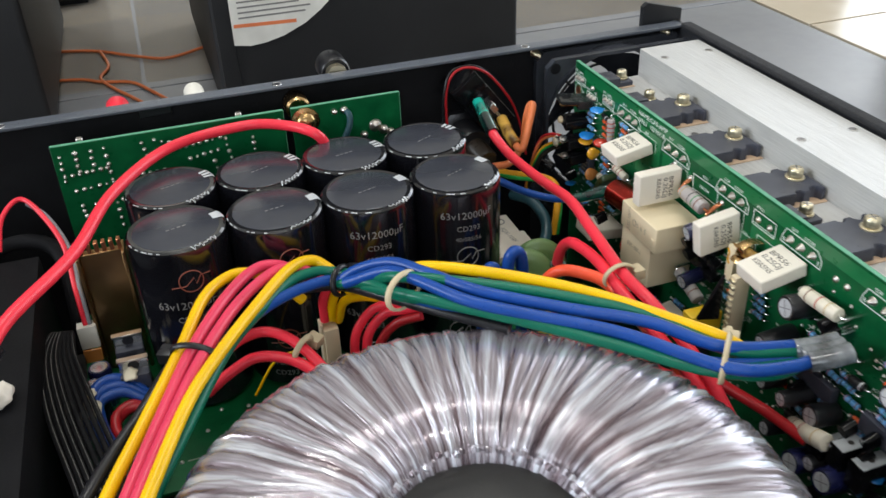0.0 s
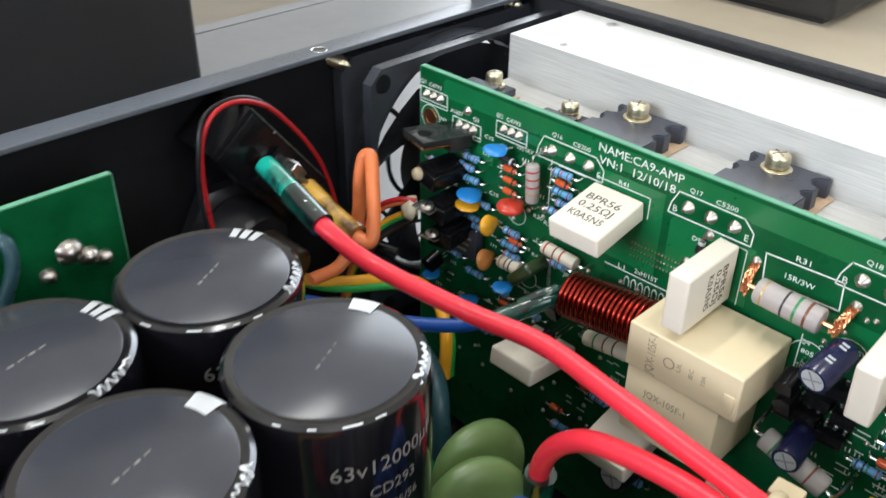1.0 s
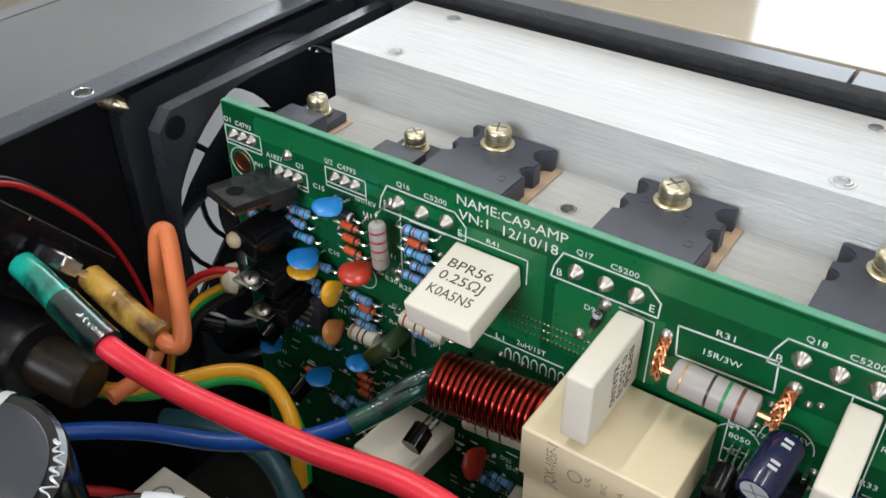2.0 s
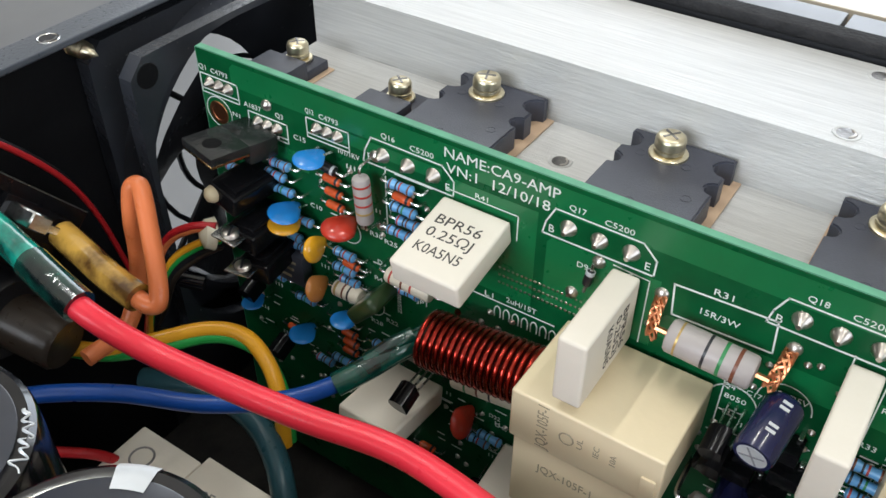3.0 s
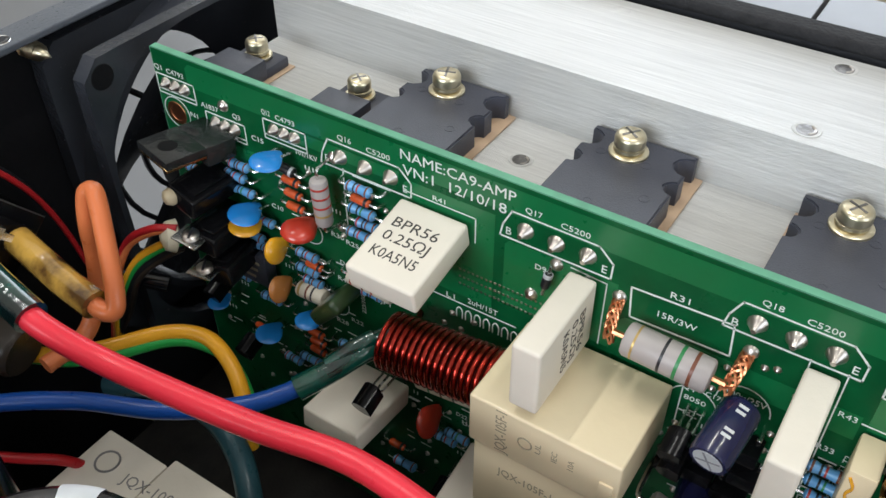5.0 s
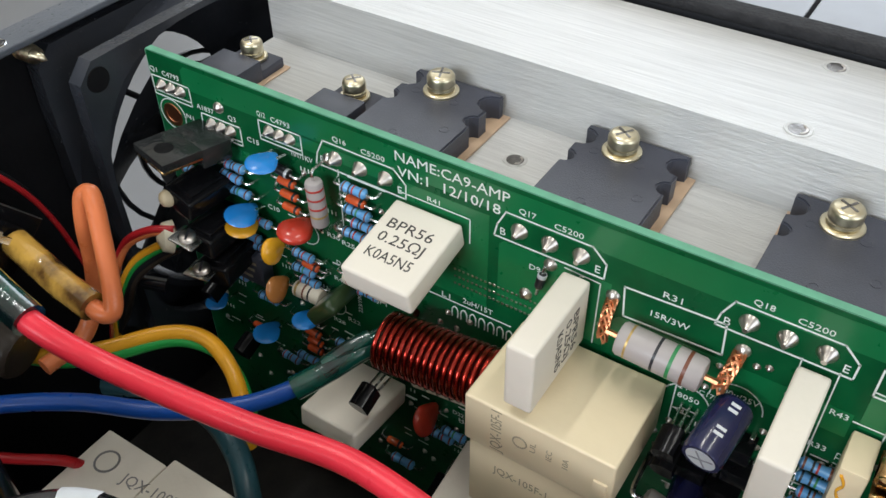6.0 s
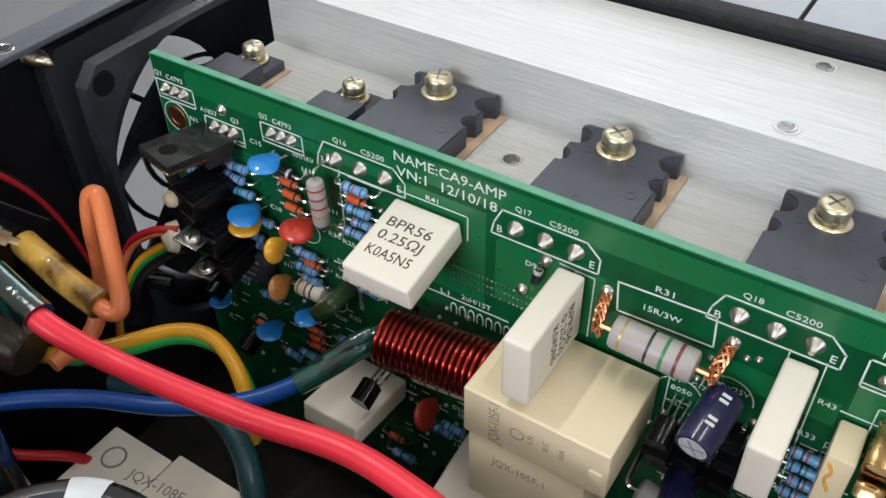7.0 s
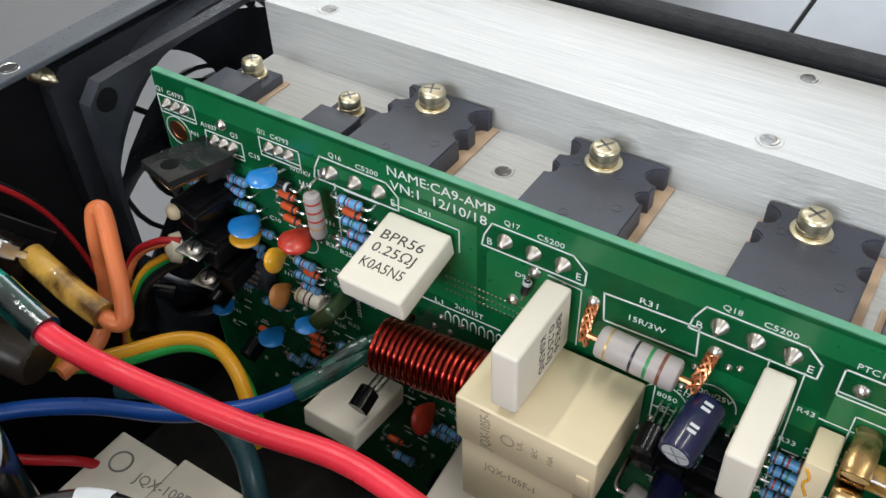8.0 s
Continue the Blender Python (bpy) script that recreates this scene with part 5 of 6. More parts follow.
part("fuse_tube", rod((-0.62, -5.4, 9.95), (-0.62, -7.1, 9.95), 0.21, 18, None, 0.03), M["shrink_brown"], fuse, "amber glass tube")
for y in (-5.4, -6.75):
    part("fuse_cap", rod((-0.62, y, 9.95), (-0.62, y - 0.42, 9.95), 0.235, 18, None, 0.05), M["bronze"], fuse)
sq = thing("square_trimmer", "pale square trimmer stained with orange varnish", "trimmer", (-0.4, -5.2, 8.9))
part("body", box(-0.82, -0.05, -5.36, -4.96, 8.5, 9.9, 0.05, 2), M["cream"], sq)
part("varnish_stain", tube([(-0.83, -5.02, 9.78), (-0.832, -5.1, 9.6), (-0.83, -5.05, 9.42), (-0.832, -5.14, 9.2)], 0.045, 7, 5, None, 0.5), M["disc_yellow"], sq, "run of orange varnish")
st = thing("upright_connector", "cream plastic connector strip standing out from the board", "connector", (-1.2, -6.1, 8.2))
part("body", box(-1.3, -0.7, -6.25, -5.95, 7.0, 9.35, 0.04, 2), M["cream"], st)
for k in range(9):
    part("tooth", box(-1.38, -1.29, -6.25, -5.97, 7.1 + 0.25 * k, 7.22 + 0.25 * k, 0.02, 1), M["gold"], st)
solid("black_fin", prism([(-2.3, 7.6), (-1.42, 7.4), (-1.42, 9.25)], 0, 0.14, Matrix(((1, 0, 0, 0), (0, 0, -1, -5.7), (0, 1, 0, 0), (0, 0, 0, 1))), 0.02), M["gloss_black"], "small black fin standing beside the cream strip", "heat sink", (-1.6, -5.8, 8))
solid("yellow_film_capacitor", box(-2.2, -0.9, -5.35, -4.75, 6.5, 7.3, 0.08, 2), M["yellow_box"], "yellow box film capacitor low on the board", "capacitor", (-1.5, -5, 6.9))

# ---- wiring ----
def wire(name, pts, r, material, label, category="wire", group="", seg=10):
    pts = [Vector(p) for p in pts]
    return solid(name, tube(pts, r, seg, 8), material, label, category, pts[len(pts) // 2], group, sharp=1.5)


loom = "wires of the loom over the transformer"
LOOM = {
    "yellow": [(-21.81, -8.61, 9.2), (-20.8, -6.7, 9.53), (-19.43, -4.01, 9.92), (-18.49, -1.75, 10.07), (-17.63, -0.73, 10.05), (-16.85, -0.56, 9.95), (-15.96, -0.7, 9.5), (-15.2, -0.9, 8.6)],
    "pink": [(-21.29, -9.0, 9.39), (-20.23, -6.67, 9.73), (-19.1, -4.29, 10.03), (-17.8, -2.08, 10.15), (-16.67, -0.75, 10.15), (-15.87, -0.6, 10.05), (-15.2, -0.8, 9.7), (-14.4, -1.1, 9.1)],
    "pink.": [(-21.0, -9.22, 9.51), (-19.92, -6.91, 9.84), (-18.81, -4.75, 10.07), (-17.5, -2.57, 10.13), (-16.17, -1.25, 10.18), (-15.36, -0.9, 10.0), (-14.6, -1.1, 9.6), (-13.9, -1.4, 9.1)],
    "yellow.": [(-20.75, -9.4, 9.6), (-19.5, -6.75, 9.98), (-18.52, -5.17, 10.12), (-17.04, -3.12, 10.2), (-15.61, -1.28, 10.2), (-14.72, -0.68, 10.02), (-14.23, -0.9, 9.75), (-13.85, -1.4, 9.5), (-13.3, -2.4, 9.6)],
    "green": [(-19.8, -7.3, 9.35), (-18.14, -4.44, 9.8), (-16.85, -2.84, 9.91), (-15.69, -1.58, 9.92), (-14.64, -1.09, 9.78), (-13.83, -1.3, 9.66), (-13.05, -2.5, 10.0), (-12.24, -3.75, 10.62), (-10.01, -5.2, 10.66), (-7.91, -6.6, 10.56), (-5.86, -8.2, 10.36), (-4.32, -10.2, 10.1), (-1.83, -10.85, 9.8)],
    "blue": [(-20.61, -8.21, 9.2), (-19.29, -5.83, 9.6), (-18.06, -3.87, 9.75), (-16.62, -2.61, 9.82), (-15.18, -1.83, 9.75), (-13.96, -1.6, 9.6), (-12.85, -3.1, 9.95), (-11.76, -4.7, 10.15), (-9.71, -6.39, 10.2), (-7.15, -8.75, 10.05), (-4.71, -10.4, 9.85), (-2.65, -10.79, 9.7)],
    "yellow..": [(-13.75, -1.7, 9.2), (-13.0, -2.3, 9.55), (-12.25, -3.0, 10.25), (-11.34, -3.62, 10.72), (-9.15, -5.04, 10.7), (-7.0, -6.74, 10.54), (-5.23, -8.78, 10.39), (-4.2, -9.88, 10.19), (-3.4, -10.5, 9.6)],
    "sky": [(-13.97, -1.7, 9.6), (-13.3, -1.95, 10.1), (-12.35, -2.75, 10.6), (-11.46, -3.95, 10.68), (-10.29, -5.5, 10.68), (-8.17, -7.15, 10.58), (-6.05, -8.54, 10.42), (-4.55, -10.1, 10.22), (-1.83, -10.7, 9.92)],
    "sky.": [(-13.86, -2.06, 9.7), (-12.6, -3.05, 10.5), (-11.9, -4.18, 10.66), (-10.78, -5.8, 10.64), (-9.11, -7.17, 10.55), (-7.06, -8.65, 10.39), (-4.9, -10.9, 10.15), (-3.12, -11.34, 9.99), (-2.0, -11.17, 9.9)],
    "green..": [(-13.3, -2.5, 9.7), (-12.33, -4.3, 10.3), (-11.2, -5.41, 10.35), (-9.14, -7.25, 10.3), (-7.17, -8.9, 10.1), (-5.32, -10.5, 9.9), (-3.6, -11.2, 9.75), (-2.1, -11.0, 9.7)],
    "green.": [(-14.0, -1.75, 9.55), (-13.1, -2.75, 9.95), (-12.4, -4.15, 10.15), (-10.5, -5.5, 10.3), (-8.6, -7.2, 10.2), (-6.4, -9.2, 10.0), (-4.6, -10.6, 9.8), (-2.4, -11.0, 9.65)],
    "black": [(-22.37, -8.4, 9.1), (-21.62, -7.02, 9.2), (-20.75, -5.74, 9.35), (-19.8, -4.3, 9.6), (-18.2, -2.0, 9.7), (-17.0, -0.9, 9.6), (-15.6, -1.1, 9.3), (-14.0, -1.6, 9.35), (-12.9, -3.3, 9.75), (-11.6, -4.9, 9.9), (-9.8, -6.7, 9.9)],
}
for key, pts in LOOM.items():
    if pts[0][1] < -7:
        far = Vector(pts[0]) + (Vector(pts[0]) - Vector(pts[1])) * 1.6
        pts = [(far.x, far.y, far.z - 0.3)] + pts
    c = key.strip(".")
    wire("loom_wire", pts, 0.192 if c != "black" else 0.18, M[c], {"sky": "blue"}.get(c, c) + " plastic-covered wire of the tied loom", "wire", loom)


def ring_tie(at, axis, r, material, label, flat=0.5, tail=None, squash=1.0):
    """A cable tie: flat band round a bundle, its square head and its tail."""
    t = thing("cable_tie", label, "cable tie", at, "cable ties")
    m = Matrix.Translation(Vector(at)) @ frame_of(axis)
    pts = [m @ Vector((r * math.cos(a), r * squash * math.sin(a), 0)) for a in [math.tau * k / 24 for k in range(25)]]
    part("band", tube(pts, 0.105, 8, 1, None, flat), material, t, sharp=1.5)
    b = box(-0.22, 0.22, -0.2, 0.2, -0.26, 0.26, 0.06, 2)
    bmesh.ops.transform(b, matrix=m @ pose(r + 0.1, 0, 0), verts=b.verts)
    part("head", b, material, t)
    if tail:
        p = m @ Vector((r + 0.2, 0.1, 0))
        part("tail", tube([p, p + Vector(tail) * 0.5, p + Vector(tail)], 0.11, 6, 4, None, 0.5), material, t)
    return t


ring_tie((-12.35, -4.05, 10.3), (0.55, -0.8, 0.15), 0.8, M["tie"], "natural nylon cable tie round the blue and green wires", squash=0.72)
ring_tie((-4.55, -10.3, 9.95), (0.75, -0.65, 0), 0.88, M["tie"], "natural nylon cable tie near the clear shrink tubes", tail=(0.1, 0.25, 0.05), squash=0.7)
ring_tie((-19.05, -4.45, 9.85), (0.5, 0.85, 0.1), 0.82, M["black"], "black cable tie round yellow and pink wires", squash=0.6)
ring_tie((-13.85, -1.55, 9.5), (0.6, -0.6, 0.2), 0.6, M["black"], "black cable tie at the bend of the loom", squash=0.8)
ring_tie((-4.6, -4.2, 9.0), (0.05, -1, 0), 0.6, M["tie"], "natural nylon cable tie round red wires", tail=(-0.7, 0.1, -0.4), squash=0.8)
ring_tie((-15.6, -2.5, 7.7), (0.6, -0.7, -0.2), 0.5, M["tie"], "natural nylon cable tie round two red wires", tail=(-0.2, -0.2, -0.3))

# red supply leads beside the relay
supply_group = "red supply leads beside the amplifier board"
wire("supply_lead", [(-4.9, 8.3, 10.3), (-5.0, 7.2, 10.15), (-5.02, 6.3, 9.9), (-4.78, 5.15, 9.5), (-4.42, 2.7, 9.4), (-4.1, 0.9, 9.4), (-4.22, -1.0, 9.32), (-4.42, -3.0, 9.25), (-4.5, -4.4, 9.15), (-4.3, -6.3, 8.9), (-3.9, -8.6, 8.0), (-3.9, -10.5, 7.2), (-3.9, -13.0, 6.4)], 0.213, M["red"], "bright red supply lead running over the other wires", "wire", supply_group, 14)
wire("supply_lead", [(-4.9, 0.35, 4.2), (-4.88, 0.2, 6.2), (-4.84, 0.0, 7.6), (-4.8, -0.7, 8.45), (-4.75, -1.7, 8.75), (-4.75, -3.0, 8.9), (-4.85, -4.2, 8.9), (-4.7, -6.3, 8.5), (-4.2, -8.8, 7.6), (-4.2, -11.5, 6.6), (-4.2, -13.5, 6.2)], 0.22, M["red"], "bright red supply lead looping up from the supply board", "wire", supply_group, 12)
wire("supply_lead", [(-6.8, -1.7, 4.2), (-6.75, -2.0, 6.6), (-6.6, -2.3, 8.0), (-6.2, -2.7, 8.7), (-5.6, -3.3, 8.85), (-4.95, -4.25, 8.72), (-4.6, -6.3, 8.2), (-4.1, -9.0, 7.2), (-3.6, -12.0, 6.2)], 0.22, M["orange_red"], "orange-red supply lead looping up from the supply board", "wire", supply_group, 12)
wire("supply_lead", [(-3.9, -7.6, 7.6), (-2.8, -8.4, 6.8), (-1.9, -9.4, 6.3), (-1.3, -10.8, 6.0)], 0.2, M["dark_red"], "dark red lead beside the transformer", "wire", supply_group)
for x, y, z in ((-4.86, 0.1, 6.6), (-6.72, -2.1, 7.4)):
    solid("shrink_sleeve", tube([(x, y + 0.25, z - 1.6), (x, y + 0.1, z - 0.8), (x + 0.02, y, z + 0.4)], 0.33, 14, 6), M["shrink_dark"], "dark green shrink tube at the foot of a red lead", "sleeve", (x, y, z))

# sleeved joints at the mains inlet
joint = thing("sleeved_joint", "glossy teal shrink tube over the end of the red lead", "sleeve", (-4.9, 8.2, 10.3))
part("teal_half", tube([(-4.8, 9.05, 10.48), (-4.84, 8.6, 10.42), (-4.9, 8.0, 10.3), (-4.93, 7.75, 10.25)], 0.27, 16, 6), M["shrink_teal"], joint)
part("clear_half", tube([(-4.92, 7.85, 10.27), (-4.98, 7.3, 10.16), (-5.03, 6.6, 10.0)], 0.3, 16, 6), M["shrink_dark"], joint)
part("bare_end", tube([(-4.78, 9.0, 10.48), (-4.76, 9.25, 10.5)], 0.1, 8, 3), M["copper"], joint)
brown = thing("sleeved_joint", "amber-brown clear shrink tube over an orange wire", "sleeve", (-3.7, 8, 9.2))
part("tube", tube([(-3.55, 9.2, 9.35), (-3.62, 8.6, 9.25), (-3.7, 7.8, 9.1), (-3.74, 7.0, 9.0)], 0.28, 16, 6), M["shrink_brown"], brown)
wire("orange_lead", [(-3.72, 7.25, 9.03), (-3.74, 6.8, 8.95), (-3.62, 6.62, 9.0), (-3.4, 6.78, 9.35), (-2.98, 7.28, 9.95), (-2.7, 7.64, 10.38), (-2.62, 7.82, 10.48), (-2.7, 7.95, 10.36), (-2.86, 7.92, 9.8), (-2.98, 7.85, 9.1), (-3.2, 7.82, 8.4), (-3.72, 7.8, 7.75), (-4.6, 7.85, 7.68)], 0.175, M["orange"], "stiff orange mains lead bent into a hairpin", "wire", "", 12)
wire("earth_lead", [(-4.4, 8.9, 7.2), (-4.0, 8.35, 7.1), (-3.35, 7.85, 7.05), (-2.45, 7.1, 7.1), (-2.1, 6.4, 7.05), (-2.2, 5.7, 6.8), (-2.5, 5.15, 6.3), (-2.7, 5.0, 5.2)], 0.165, M["amber"], "yellow earth lead with a green stripe", "wire", "", 12)
wire("earth_stripe", [(-4.4, 8.85, 7.12), (-4.0, 8.24, 7.0), (-3.4, 7.7, 6.94), (-2.52, 6.98, 6.98), (-2.2, 6.35, 6.93), (-2.12, 5.7, 6.66), (-2.38, 5.1, 6.2), (-2.55, 4.95, 5.2)], 0.115, M["lime"], "green stripe along the yellow earth lead", "wire", "", 10)
wire("speaker_lead", [(-7.0, 9.4, 6.6), (-6.2, 8.8, 7.2), (-5.59, 8.1, 7.45), (-4.75, 6.85, 7.5), (-4.05, 5.37, 7.5), (-3.17, 4.2, 7.55), (-2.35, 3.5, 7.75), (-1.8, 3.1, 8.0)], 0.17, M["blue"], "dark blue lead running to the copper coil", "wire", "", 14)
solid("shrink_sleeve", tube([(-2.5, 3.6, 7.7), (-2.0, 3.25, 7.9), (-1.5, 2.95, 8.1), (-0.95, 2.65, 8.2)], 0.23, 16, 6), M["shrink_dark"], "dark green glossy shrink tube at the coil", "sleeve", (-1.8, 3.1, 8))
solid("shrink_sleeve", tube([(-1.95, 3.3, 8.0), (-1.55, 3.02, 8.24), (-1.2, 2.8, 8.34)], 0.16, 12, 6), M["shrink_dark"], "dark fold of shrink tube at the coil", "sleeve", (-1.6, 3.0, 8.2))
wire("teal_lead", [(-3.4, 8.2, 5.8), (-3.0, 7.0, 6.0), (-2.8, 5.9, 5.7), (-3.1, 4.9, 5.4), (-3.7, 4.1, 4.8), (-4.0, 3.7, 3.0)], 0.26, M["teal"], "dark teal lead bending down to the floor", "wire", "", 12)
wire("signal_lead", [(-6.3, 9.2, 6.0), (-5.6, 8.4, 5.6), (-5.0, 7.9, 5.2), (-4.5, 7.7, 4.4)], 0.11, M["dark_red"], "thin dark red lead beside the pale relay", "wire")
for k, (c, dz) in enumerate((("amber", 0.0), ("lime", -0.12), ("black", -0.3), ("orange", 0.5), ("dark_red", 0.6), ("brown", -0.42))):
    wire("signal_lead", [(-1.9, 10.0 + 0.05 * k, 4.5), (-1.95 + 0.03 * k, 9.4, 6.2 + dz), (-1.75, 8.7, 7.6 + dz), (-1.5, 8.1, 8.2 + dz * 0.8), (-1.25, 7.6, 8.45 + dz * 0.5)], 0.085, M[c], "thin " + {"amber": "yellow", "lime": "green", "dark_red": "red"}.get(c, c) + " lead plugged into the amplifier board", "wire", "thin leads plugged into the amplifier board", 8)
solid("lead_glue", lathe([(0.1, 0), (0.35, 0.1), (0.3, 0.3), (0.1, 0.4), (0, 0.42)], (-1.15, 7.7, 8.45), (-0.6, 0.4, 0.2), 12), M["glue"], "pale glue over the plugged leads", "glue", (-1.15, 7.7, 8.45))
# added glossy tube that stands in for a pale highlight here
solid("added_highlight_tube", tube([(-1.7, 9.7, 6.9), (-1.4, 9.1, 6.75), (-1.1, 8.6, 6.6)], 0.2, 12, 6), M["cap_sleeve"], "glossy black tube added beside the amplifier board to catch a highlight", "sleeve", (-1, 8.3, 6.3))

# thin twin lead looped over the mains switch
wire("twin_lead", [(-5.96, 9.3, 7.0), (-6.1, 9.5, 8.5), (-6.17, 9.6, 9.91), (-6.12, 9.6, 11.08), (-5.81, 9.6, 11.78), (-5.22, 9.7, 11.98), (-4.5, 9.75, 11.8), (-3.81, 9.8, 11.27), (-2.91, 9.8, 10.05), (-2.4, 9.8, 8.82), (-2.01, 9.8, 6.98)], 0.062, M["dark_red"], "thin red lead looped over the mains switch", "wire", "", 8)
wire("twin_lead", [(-6.1, 9.2, 7.0), (-6.3, 9.4, 8.5), (-6.36, 9.5, 9.91), (-6.26, 9.5, 11.08), (-5.9, 9.68, 11.85), (-5.15, 9.85, 12.0), (-4.4, 9.95, 11.8), (-3.7, 10.0, 11.2), (-2.8, 10.0, 10.0), (-2.3, 10.0, 8.8)], 0.06, M["black"], "thin black lead looped over the mains switch", "wire", "", 8)

# mains switch and cable gland on the rear panel
switch = thing("mains_switch", "black plastic mains switch block on the rear panel", "switch", (-4.0, 10, 10.0))
TURN = Matrix(((0.615, 0, 0.788, -4.2), (0, 1, 0, 9.42), (-0.788, 0, 0.615, 11.08), (0, 0, 0, 1)))
for nm, b in (("case", box(-1.0, 2.3, 0.0, 1.66, -1.5, 0.0, 0.05, 2)), ("case_step", box(-0.9, 0.0, -0.12, 0.02, -1.42, -0.08, 0.04, 2)), ("terminal_block", box(0.3, 1.9, -0.2, 0.02, -1.3, -0.25, 0.05, 2))):
    bmesh.ops.transform(b, matrix=TURN, verts=b.verts)
    part(nm, b, M["gloss_black"], switch)
for p, q, w in (((0.0, -0.015, -0.02), (0.0, -0.015, -1.4), 0.022), ((-0.95, 0.02, 0.0), (2.28, 0.02, 0.0), 0.016)):
    part("edge_line", rod(TURN @ Vector(p), TURN @ Vector(q), w, 6), M["bore"], switch, "thin pale line along the edge")
b = box(0.42, 0.88, -0.85, -0.1, -0.66, -0.34, 0.03, 1)
box(0.88, 1.3, -0.62, -0.56, -0.6, -0.45, 0.01, 1, bm=b)
bmesh.ops.transform(b, matrix=TURN, verts=b.verts)
part("terminal", b, M["steel"], switch, "bright metal spade terminal")
gland = thing("cable_gland", "black cable gland clamping the mains cable", "cable gland", (-4.9, 10, 7.9))
part("nut", lathe([(1.25, 0), (1.35, 0.1), (1.35, 0.5), (1.2, 0.6), (0.75, 0.6)], (-5.0, 11.1, 8.2), (0, -1, 0), 6), M["black_plastic"], gland)
part("collar", lathe([(0.95, 0), (0.95, 1.0), (0.85, 1.15), (0.6, 1.15)], (-5.0, 10.6, 8.2), (0.1, -1, -0.15), 24), M["black_plastic"], gland)
part("cable", lathe([(0.56, 0), (0.56, 1.75), (0.5, 1.85), (0.3, 1.8)], (-4.95, 10.2, 8.1), (0.2, -1, -0.22), 20), M["brown"], gland, "dark brown mains cable")

# pale relay, varistors and blue loops at the end of the supply board
r2 = thing("relay", "pale grey-white relay beside the smoothing capacitors", "relay", (-5, 6.2, 3), "cream relays")
part("cover", box(-6.3, -3.85, 6.25, 7.95, 1.8, 4.93, 0.06, 2), M["ceramic"], r2)
part("cover_step", box(-6.3, -3.65, 4.4, 6.24, 1.8, 4.93, 0.06, 2), M["ceramic"], r2)
silk_text("JQX-108F", 0, 0, 0.24, 1.4, (0.1, -1, 0), (1, 0.1, 0), (-4.5, 6.1, 4.93), M["grey_label"], r2, "print", 0.004)
part("approval_mark", tube([(-4.45 + 0.25 * math.cos(a), 7.35 + 0.25 * math.sin(a), 4.94) for a in [math.tau * k / 20 for k in range(21)]], 0.025, 5, 1), M["grey_label"], r2)


def varistor(at, n, r):
    v = thing("varistor", "flat green lacquered varistor standing on the supply board", "varistor", at, "green varistors")
    b = lathe([(0, -0.3), (r * 0.6, -0.29), (r * 0.9, -0.22), (r, -0.08), (r, 0.08), (r * 0.9, 0.22), (r * 0.6, 0.29), (0, 0.3)], at, n, 32)
    part("disc", b, M["varistor"], v)
    o = Vector(at)
    for k in (-1, 1):
        part("lead", tube([(o.x + 0.35 * k, o.y, o.z - r * 0.85), (o.x + 0.35 * k, o.y, o.z - r - 0.5), (o.x + 0.35 * k, o.y, PSU_Z)], 0.05, 6, 3), M["tin"], v)


varistor((-5.95, 0.75, 6.3), (-0.35, -0.9, 0.25), 1.15)
varistor((-5.0, 1.6, 6.1), (-0.2, -0.95, 0.2), 1.15)
for dx in (0.0, 0.95):
    wire("blue_loop", [(-8.75 + dx, -1.6, 4.1), (-8.7 + dx, -1.5, 6.8), (-8.55 + dx, -1.35, 8.1 + 0.5 * dx), (-8.25 + dx, -1.3, 8.5 + 0.5 * dx), (-7.98 + dx, -1.25, 8.0 + 0.5 * dx), (-7.9 + dx, -1.2, 6.6), (-7.9 + dx, -1.2, 4.1)], 0.24, M["sky"], "blue wire looped up from the supply board", "wire", "blue loops on the supply board", 12)
solid("yellow_film_capacitor", box(-6.6, -5.4, -0.9, 0.0, 4.0, 5.3, 0.08, 2), M["yellow_box"], "yellow box film capacitor on the supply board", "capacitor", (-6, -0.4, 4))
for k, x in enumerate((-10.8, -9.6, -7.4)):
    e = thing("electrolytic_capacitor", "small black electrolytic capacitor on the supply board", "capacitor", (x, -2.9, PSU_Z), "small electrolytic capacitors on the supply board")
    part("sleeve", lathe([(0.4, PSU_Z), (0.4, 5.6), (0.36, 5.68), (0.28, 5.66)], (x, -2.7 + 0.2 * k, 0), seg=24), M["black_plastic"], e)
    part("can_end", lathe([(0.3, 5.64), (0.29, 5.68), (0, 5.69)], (x, -2.7 + 0.2 * k, 0), seg=24), M["steel"], e)
for k in range(3):
    solid("ceramic_terminal", box(-10.6 + 1.9 * k, -9.5 + 1.9 * k, -3.6, -3.0, PSU_Z, 4.9, 0.06, 2), M["white_nylon"], "white plug strip on the supply board", "connector", (-10 + 1.9 * k, -3.7, PSU_Z))

# centre: red and yellow leads into a cream plug
plug = thing("wire_plug", "cream plastic plug holding red and yellow leads", "connector", (-14.4, -0.8, 6.5))
part("body", box(-14.65, -14.1, -1.1, -0.4, 5.0, 7.2, 0.06, 2), M["cream"], plug)
part("latch", box(-14.75, -14.64, -1.0, -0.5, 5.4, 7.4, 0.03, 2), M["cream"], plug)
